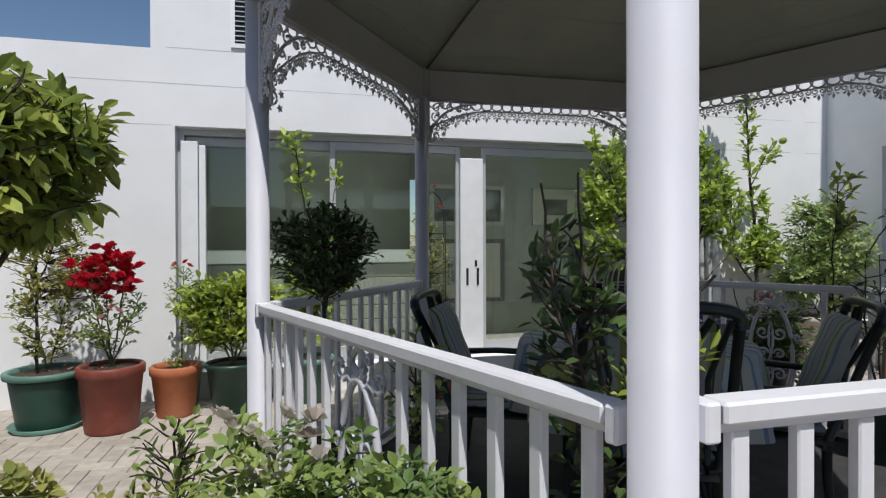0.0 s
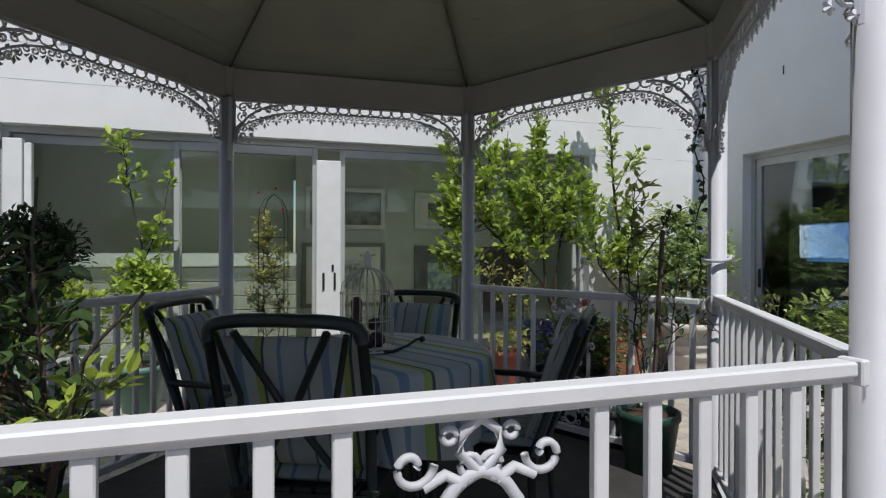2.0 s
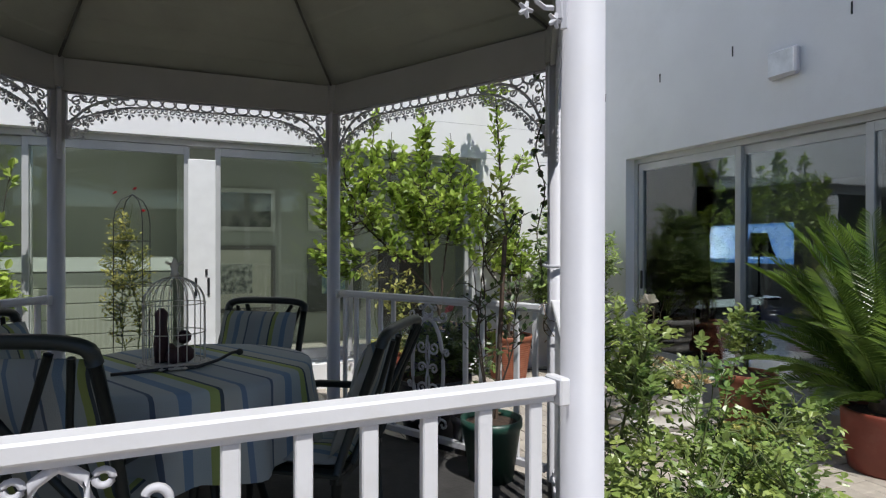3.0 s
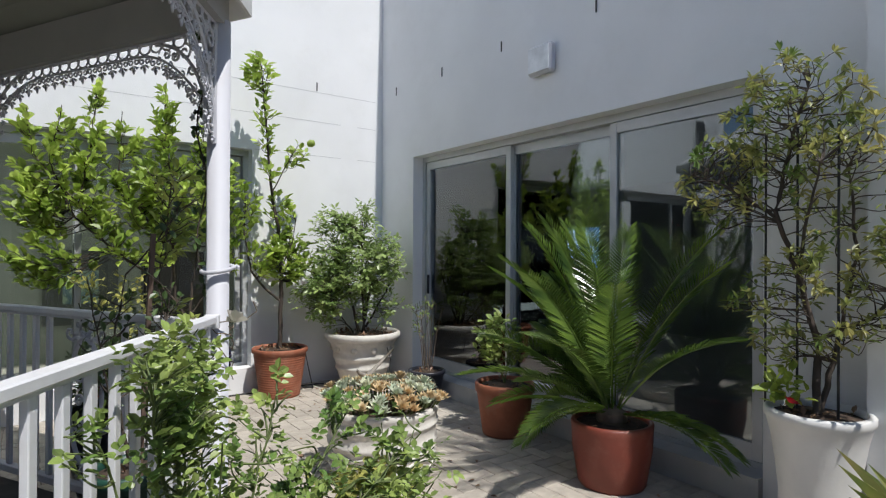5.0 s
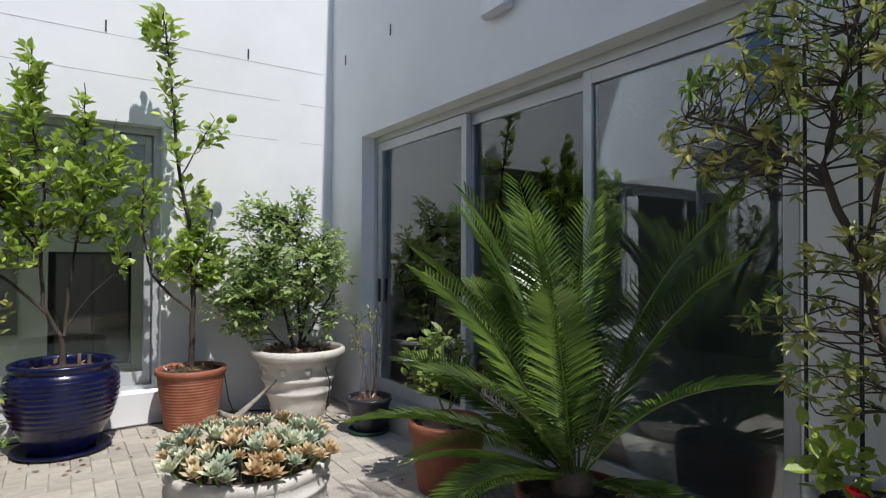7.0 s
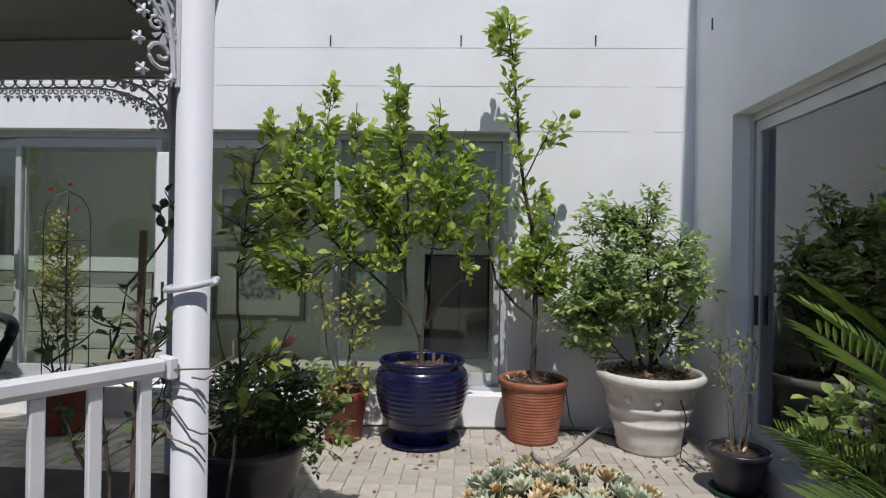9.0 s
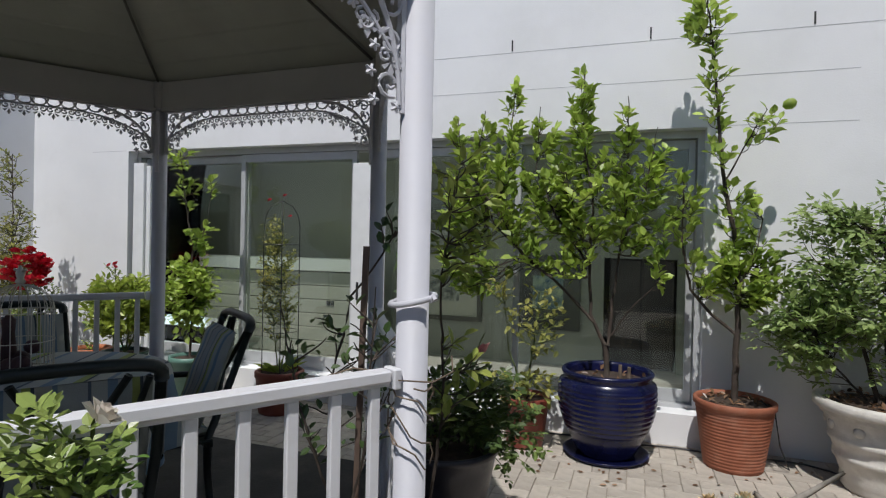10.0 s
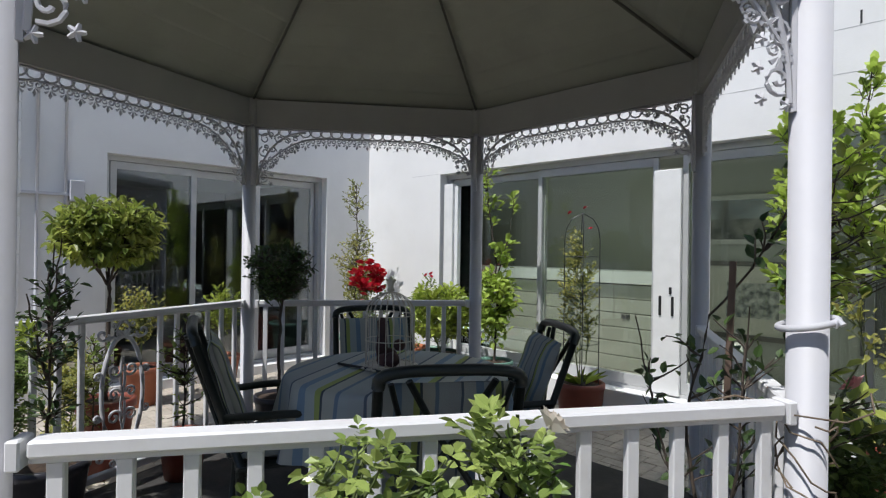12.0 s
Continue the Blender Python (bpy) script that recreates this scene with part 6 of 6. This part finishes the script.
# ---- fittings on walls ----
def build_fittings():
    f = thing("flood_light", (XR, 2.98, 2.90), "flat square white lamp housing on the shaded wall", "wall lamp")
    bm = bmesh.new()
    box(bm, -0.075, -0.004, -0.128, 0.128, -0.115, 0.115, bevel=0.02)
    part("housing", bm, PAINT, f)
    bm = bmesh.new()
    box(bm, -0.081, -0.076, -0.108, 0.108, -0.095, 0.095)
    part("diffuser", bm, mat("white_diffuser", (0.75, 0.77, 0.8), 0.3), f)
    for x in (-0.16, 0.92, 2.00, 3.087, 4.17, 5.266):
        w = thing("weep_slot", (x, YB, 3.145), "small black upright slot in the wall", "vent", "wall slots")
        bm = bmesh.new()
        box(bm, -0.006, 0.006, -0.006, -0.001, -0.045, 0.045)
        part("slot", bm, BLACK, w)
    for y in (5.22, 4.36, 3.49, 2.48, 1.6):
        w = thing("weep_slot", (XR, y, 3.16), "small black upright slot in the wall", "vent", "wall slots")
        bm = bmesh.new()
        box(bm, -0.006, -0.001, -0.006, 0.006, -0.045, 0.045)
        part("slot", bm, BLACK, w)
    # louvred window high on the back wall
    w = thing("window_1", (-0.37, YB, 3.12), "small high louvred window in the white wall", "window")
    w["kind"] = "structure"
    bm = bmesh.new()
    box(bm, -0.20, 0.20, -0.02, -0.001, 0, 0.04)
    box(bm, -0.20, 0.20, -0.02, -0.001, 0.7, 0.74)
    box(bm, -0.20, -0.165, -0.02, -0.001, 0.04, 0.7)
    box(bm, 0.165, 0.20, -0.02, -0.001, 0.04, 0.7)
    part("window_frame", bm, ALUW, w)
    boxpart("backing", (-0.165, 0.165, -0.006, -0.002, 0.04, 0.7), BLACK, w)
    for i in range(15):
        bm = bmesh.new()
        box(bm, -0.165, 0.165, -0.012, 0.012, -0.002, 0.002, pose(0, -0.016, 0.065 + i * 0.044, 35, 0, 0))
        part("slat", bm, ALU, w)
    # black handles on the meeting stiles
    h = thing("door_handle", (1.70, YB + 0.079, 1.03), "pair of black recessed sliding-door handles", "door handle")
    for dx, dz, hh in ((-0.045, 0, 0.085), (0.065, 0, 0.085), (0.045, 0.135, 0.03)):
        boxpart("grip", (dx - 0.011, dx + 0.011, -0.012, 0.0, dz - hh, dz + hh), BLACK, h, bevel=0.003)
    h = thing("door_handle", (XR + 0.125, 4.75, 1.05), "black upright sliding-door pull handle", "door handle")
    boxpart("grip", (-0.02, 0.0, -0.012, 0.012, -0.1, 0.1), BLACK, h, bevel=0.003)
    # pipes and meter panel on the left wall
    p = thing("wall_pipe", (XL, 1.75, 0), "white-painted pipes with a small tap box on the white wall", "pipe")
    for y in (0.0, 0.22):
        bm = bmesh.new()
        tube(bm, [(0.03, y, 0.2), (0.03, y, 2.9)], 0.014, 10)
        part("pipe", bm, PAINT, p, smooth=True)
    boxpart("bracket", (0.004, 0.05, -0.12, 0.34, 1.95, 1.975), PAINT, p)
    boxpart("tap_box", (0.004, 0.07, 0.25, 0.37, 1.9, 2.1), PAINT, p, bevel=0.006)
    for i in range(12):
        boxpart("cladding_board", (0.003, 0.022, -0.75, -0.12, 0.9 + i * 0.17, 1.06 + i * 0.17), WALL, p, bevel=0.004)
    # white pilaster and second window beyond the shaded wall's shrub
    structure("trim", [(XR - 0.16, XR, 0.66, 0.80, 0, 6.0)], ALUW, "narrow sunlit white pilaster", "pilaster")
    structure("window_2", [(XR - 0.012, XR, 0.50, 0.698, 0, 2.35), (XR - 0.03, XR, -1.2, 0.5, 2.28, 2.35)], ALUW, "white frame of a further tinted window", "window")
    structure("pane", [(XR - 0.01, XR - 0.004, -1.2, 0.498, 0.05, 2.28)], GLASSDARK, "dark tinted window pane", "window pane")
    # plinths under the doors
    structure("threshold", [(-1.04, 4.585, YB - 0.06, YB + 0.3, 0.0, 0.24)], WALL, "white step under the glass doors", "step")
    structure("threshold", [(XR - 0.05, XR + 0.3, 1.33, 4.87, 0.0, 0.16)], mat("grey_sill", (0.4, 0.4, 0.4), 0.7, vary=0.1, dirt=(0.2, 0.18, 0.15), dirt_amt=0.4), "grey sill under the tinted doors", "step")
    structure("threshold", [(XL - 0.3, XL + 0.05, 2.32, 4.85, 0.0, 0.10)], WALL, "white step under the side doors", "step")
    h = thing("irrigation_hose", (0, 0, 0), "thin black irrigation hose lying along the pots", "hose")
    bm = bmesh.new()
    pts = [(3.2 + 0.12 * i, 5.37 - 0.02 * math.sin(i * 1.1) if i < 18 else 5.3 - (i - 18) * 0.12, 0.012) for i in range(21)]
    tube(bm, pts, 0.007, 6)
    tube(bm, [(5.05, 5.35, 0.012), (5.1, 5.2, 0.02), (5.02, 5.1, 0.2), (5.0, 5.16, 0.4), (4.92, 5.2, 0.47)], 0.005, 6)
    tube(bm, [(5.75, 4.6, 0.012), (5.7, 4.75, 0.05), (5.75, 4.78, 0.3), (5.66, 4.8, 0.59)], 0.005, 6)
    part("hose_run", bm, BLACK, h, smooth=True)


GLASSDARK = mat("dark_window_glass", (0.02, 0.025, 0.03), 0.05, vary=0.0, bump=0)
GLASSDARK.node_tree.nodes["Principled BSDF"].inputs["Roughness"].default_value = 0.03


# ---- interiors ----
def picture(at, rz, w, h, frame_w, frame_mat, mount, art, label):
    g = thing("framed_picture", at, label, "picture", "framed pictures", rz)
    bm = bmesh.new()
    box(bm, -w / 2, w / 2, -0.03, 0, -h / 2, -h / 2 + frame_w)
    box(bm, -w / 2, w / 2, -0.03, 0, h / 2 - frame_w, h / 2)
    box(bm, -w / 2, -w / 2 + frame_w, -0.03, 0, -h / 2 + frame_w, h / 2 - frame_w)
    box(bm, w / 2 - frame_w, w / 2, -0.03, 0, -h / 2 + frame_w, h / 2 - frame_w)
    part("picture_frame", bm, frame_mat, g)
    boxpart("mount", (-w / 2 + frame_w, w / 2 - frame_w, -0.012, -0.002, -h / 2 + frame_w, h / 2 - frame_w), mount, g)
    boxpart("artwork", (-w / 4.2, w / 4.2, -0.016, -0.0125, -h / 4.5, h / 4.5), art, g)


def build_interiors():
    Z0 = 0.24
    IN = INWALL
    lamp = new("daylight_in_doorway", bpy.data.lights.new("daylight_in_doorway", "AREA"))
    lamp.data.shape, lamp.data.size, lamp.data.size_y, lamp.data.energy, lamp.data.color = "RECTANGLE", 5.4, 2.0, 24, (0.95, 1.0, 0.95)
    lamp.matrix_world = look((1.8, YB + 0.26, 1.4), (1.8, YB + 3, 1.2))
    x0, x1, y0 = -2.6, 5.2, YB + 0.3
    structure("floor", [(x0, x1, y0, 10.4, Z0 - 0.05, Z0)], INFLOOR, "pale interior floor behind the glass doors", "floor")
    structure("ceiling", [(x0, x1, y0, 10.4, 2.55, 2.65)], IN, "plain interior ceiling", "ceiling")
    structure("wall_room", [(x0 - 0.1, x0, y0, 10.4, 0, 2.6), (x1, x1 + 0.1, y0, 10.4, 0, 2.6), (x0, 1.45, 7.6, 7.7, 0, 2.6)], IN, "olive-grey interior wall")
    structure("wall_room", [(1.45, 3.80, 6.90, 7.0, Z0, 2.55)], PICWALL, "off-white picture wall, the room's shade put into its colour")
    structure("wall_room", [(3.80, 4.9, 6.9, 7.0, 1.375, 2.55), (4.50, 4.9, 6.9, 7.0, Z0, 1.375)], PICWALL, "off-white wall above a dark recess, darkened in colour for shade")
    structure("wall_room", [(3.70, 4.6, 7.6, 7.7, Z0, 1.5)], INDARK, "near-black back wall of the recess")
    # near-black box added so the recess reads dark down to the floor
    cb = thing("cupboard", (4.17, 7.05, Z0), "near-black box with two doors, added to fill the recess", "cupboard")
    boxpart("body", (-0.32, 0.32, -0.02, 0.45, 0, 1.14), INDARK, cb, bevel=0.008)
    for s in (-1, 1):
        boxpart("door", (min(s * 0.01, s * 0.31), max(s * 0.01, s * 0.31), -0.038, -0.0205, 0.02, 1.12), INDARK, cb, bevel=0.004)
    c = thing("wall_panelling", (0.05, 6.52, Z0), "pale horizontal boarded panelling with a white ledge", "panelling")
    boxpart("ledge", (-2.64, 1.38, -0.21, 0, 0.92, 1.06), INWHITE, c, bevel=0.01)
    # boards take the darkened wall paint, with the room's shade in it
    for i in range(6):
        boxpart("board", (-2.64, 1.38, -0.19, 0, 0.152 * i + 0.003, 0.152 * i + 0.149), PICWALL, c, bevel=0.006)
    # frames, mounts and prints are toned down to suit the dim room
    fm = mat("grey_gold_frame", (0.055, 0.05, 0.04), 0.5, vary=0.15)
    fd = mat("dark_frame", (0.035, 0.035, 0.03), 0.5, vary=0.2)
    fw = mat("pale_frame_dimmed", (0.24, 0.24, 0.21), 0.5)
    mo = mat("cream_mount_dimmed", (0.30, 0.29, 0.24), 0.8, vary=0.03)
    a1 = mat("faded_ink_drawing", (0.10, 0.11, 0.10), 0.8, vary=0.5, scale=18, second=(0.28, 0.28, 0.24))
    a2 = mat("blue_print", (0.06, 0.14, 0.22), 0.6, vary=0.5, scale=12, second=(0.25, 0.3, 0.2))
    a3 = mat("dim_landscape", (0.05, 0.055, 0.045), 0.7, vary=0.5, scale=6, second=(0.12, 0.12, 0.10))
    y = 6.895
    picture((2.02, y, 1.03), 0, 1.0, 0.78, 0.05, fm, mo, a1, "cream-mounted ink landscape in a thin grey frame")
    picture((2.04, y, 1.84), 0, 0.96, 0.50, 0.05, fw, a3, a3, "dim landscape in a pale frame")
    picture((3.235, y, 1.83), 0, 0.66, 0.46, 0.06, fw, mo, a3, "muted picture in a pale grey frame")
    picture((3.235, y, 1.0), 0, 0.67, 0.78, 0.10, fd, fd, a2, "small blue print in a broad dark frame")
    s = thing("wall_socket", (0.965, 6.328, 0.816), "double black wall socket", "socket")
    boxpart("plate", (-0.045, -0.005, -0.012, 0, -0.025, 0.025), BLACK, s)
    boxpart("plate", (0.005, 0.045, -0.012, 0, -0.025, 0.025), BLACK, s)
    # right-hand room with a bright window across it
    rx = XR + 0.3
    structure("floor", [(rx, rx + 4.6, 0.9, 9.2, 0.06, 0.11)], INFLOOR, "interior floor behind the tinted doors", "floor")
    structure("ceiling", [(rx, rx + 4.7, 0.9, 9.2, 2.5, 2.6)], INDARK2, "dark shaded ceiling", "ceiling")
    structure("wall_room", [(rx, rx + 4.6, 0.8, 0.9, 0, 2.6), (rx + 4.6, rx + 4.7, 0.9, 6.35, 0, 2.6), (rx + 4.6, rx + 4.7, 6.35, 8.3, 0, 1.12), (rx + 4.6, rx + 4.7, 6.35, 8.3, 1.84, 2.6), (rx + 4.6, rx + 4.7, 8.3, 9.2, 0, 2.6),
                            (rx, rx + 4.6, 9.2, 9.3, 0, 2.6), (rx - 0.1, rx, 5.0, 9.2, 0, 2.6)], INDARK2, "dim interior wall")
    fl = thing("table_lamp", (8.50, 5.10, 0.76), "dark lampshade on a slim stand inside the room", "lamp")
    bm = bmesh.new()
    lathe(bm, [(0.08, 0), (0.02, 0.03), (0.012, 0.06), (0.012, 0.70)], 16)
    part("stand", bm, BLACK, fl)
    bm = bmesh.new()
    lathe(bm, [(0.20, 0.53), (0.165, 0.60), (0.10, 0.84)], 28, cap=False)
    lathe(bm, [(0.196, 0.53), (0.161, 0.60), (0.096, 0.84)], 28, cap=False)
    part("shade", bm, INDARK, fl, "dark flared shade")
    bd = bmesh.new()
    box(bd, 17.9, 18.0, -2, 22, -2, 9)
    bo = tagged(part("backdrop", bd, mat_sky), "plain blue sky beyond the far window", "sky", kind="structure")
    bo.visible_shadow = False
    wl = new("daylight_in_window", bpy.data.lights.new("daylight_in_window", "AREA"))
    wl.data.shape, wl.data.size, wl.data.size_y, wl.data.energy, wl.data.color = "RECTANGLE", 1.7, 0.6, 22, (0.8, 0.9, 1.0)
    wl.matrix_world = look((rx + 4.55, 7.3, 1.5), (rx, 5.5, 1.2))
    st = thing("side_table", (8.50, 5.10, 0.11), "small dark round side table inside the room", "table")
    bm = bmesh.new()
    lathe(bm, [(0.16, 0), (0.03, 0.03), (0.025, 0.62), (0.25, 0.625), (0.25, 0.649), (0.01, 0.65)], 24)
    part("tabletop", bm, BLACK, st)
    # left-hand room
    lx = XL - 0.3
    structure("floor", [(lx - 4, lx, 1.6, 5.4, 0.02, 0.07)], INFLOOR, "interior floor behind the side doors", "floor")
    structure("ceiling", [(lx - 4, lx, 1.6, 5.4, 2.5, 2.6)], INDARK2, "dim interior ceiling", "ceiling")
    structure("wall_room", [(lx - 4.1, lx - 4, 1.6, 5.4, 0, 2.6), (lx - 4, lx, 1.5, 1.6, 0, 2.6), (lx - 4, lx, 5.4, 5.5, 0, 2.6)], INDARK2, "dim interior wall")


mat_sky = bpy.data.materials.new("blue_sky_backdrop")
mat_sky.use_nodes = True
mat_sky.node_tree.nodes["Principled BSDF"].inputs["Base Color"].default_value = (0.02, 0.05, 0.1, 1)
mat_sky.node_tree.nodes["Principled BSDF"].inputs["Emission Color"].default_value = (0.16, 0.42, 0.95, 1)
mat_sky.node_tree.nodes["Principled BSDF"].inputs["Emission Strength"].default_value = 0.75
# off-white wall paint with the room's dimness mixed into the colour
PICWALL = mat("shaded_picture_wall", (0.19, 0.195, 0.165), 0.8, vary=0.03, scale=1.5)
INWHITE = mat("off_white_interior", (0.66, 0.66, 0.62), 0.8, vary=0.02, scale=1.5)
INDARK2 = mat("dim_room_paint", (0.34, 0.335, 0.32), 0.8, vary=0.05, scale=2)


# ---- paving ----
def build_paving():
    A, B, gap = 0.22, 0.11, 0.004
    X0, X1, Y0, Y1 = XL, XR, -2.6, YB
    cells = []
    for row in range(-40, 80):
        for m in range(-30, 45):
            x = -row * B + m * 4 * B
            y = row * B
            cells.append((x, y, x + A, y + B))
            cells.append((x + A, y, x + A + B, y + A))
    out = []
    for x0, y0, x1, y1 in cells:
        if x0 < X0 - 0.2 or x1 > X1 + 0.2 or y0 < Y0 or y1 > Y1 + 0.2:
            continue
        x0, x1, y0, y1 = max(x0, X0), min(x1, X1), max(y0, Y0), min(y1, Y1)
        if x1 - x0 < 0.02 or y1 - y0 < 0.02:
            continue
        out.append((x0 + gap / 2, x1 - gap / 2, y0 + gap / 2, y1 - gap / 2))
    return out


def lay_paving():
    r = random.Random(7)
    root = new("paving")
    tagged(root, "sandy grey concrete pavers laid in a herringbone court floor", "paving", kind="structure")
    cells = build_paving()
    near = [c for c in cells if 3.3 < c[0] < 5.9 and 2.3 < c[2] < 5.5]
    near.sort(key=lambda c: (c[0] - 4.6) ** 2 + (c[2] - 4.2) ** 2)
    near = set(near[:300])
    shared = {}
    v, f = [], []

    def block(w, d, top):
        b = 0.004
        vs = [(-w, -d, -0.03), (w, -d, -0.03), (w, d, -0.03), (-w, d, -0.03), (-w, -d, top - b), (w, -d, top - b), (w, d, top - b), (-w, d, top - b),
              (-w + b, -d + b, top), (w - b, -d + b, top), (w - b, d - b, top), (-w + b, d - b, top)]
        fs = [(0, 1, 5, 4), (1, 2, 6, 5), (2, 3, 7, 6), (3, 0, 4, 7), (4, 5, 9, 8), (5, 6, 10, 9), (6, 7, 11, 10), (7, 4, 8, 11), (8, 9, 10, 11)]
        return vs, fs
    for c in cells:
        w, d = (c[1] - c[0]) / 2, (c[3] - c[2]) / 2
        cx, cy = (c[0] + c[1]) / 2, (c[2] + c[3]) / 2
        if c in near:
            key = (round(w, 3), round(d, 3))
            if key not in shared:
                me = bpy.data.meshes.new("paver")
                vs, fs = block(w, d, 0)
                me.from_pydata(vs, [], fs)
                me.materials.append(PAVER)
                shared[key] = me
            ob = new("paver", shared[key])
            ob.parent = root
            ob.matrix_local = pose(cx, cy, r.uniform(-0.0025, 0.001), r.uniform(-0.5, 0.5), r.uniform(-0.5, 0.5), 0)
        else:
            vs, fs = block(w, d, r.uniform(-0.002, 0.001))
            k = len(v)
            v += [(x + cx, y + cy, z) for x, y, z in vs]
            f += [tuple(i + k for i in q) for q in fs]
    me = bpy.data.meshes.new("pavers_joined")
    me.from_pydata(v, [], f)
    me.materials.append(PAVER)
    ob = new("paving_field", me)
    ob.parent = root
    ob["kind"] = "stuff"
    # fallen leaves
    L = Leaves()
    for _ in range(150):
        x, y = r.uniform(3.4, 5.9), r.uniform(1.4, 5.4)
        if r.random() < 0.6:
            y = r.uniform(4.5, 5.45)
        L.leaf(Vector((x, y, 0.006)), Vector((r.uniform(-1, 1), r.uniform(-1, 1), 0.05)), Vector((0, 0, 1)) + rvec(r) * 0.3, r.uniform(0.02, 0.05), 0.02)
    e = thing("fallen_leaves", (0, 0, 0), "scattered dry leaves on the paving", "leaves")
    e["kind"] = "stuff"
    L.make("litter", L_DRY, e)


build_fittings()
build_interiors()
build_table()
build_lemon_blue()
build_lemon_tall()
build_bigbush()
build_small_pots()
build_cycad()
build_white_planter()
build_bowl()
build_front_roses()
build_edge_roses()
build_left_plants()
build_tendrils()
lay_paving()
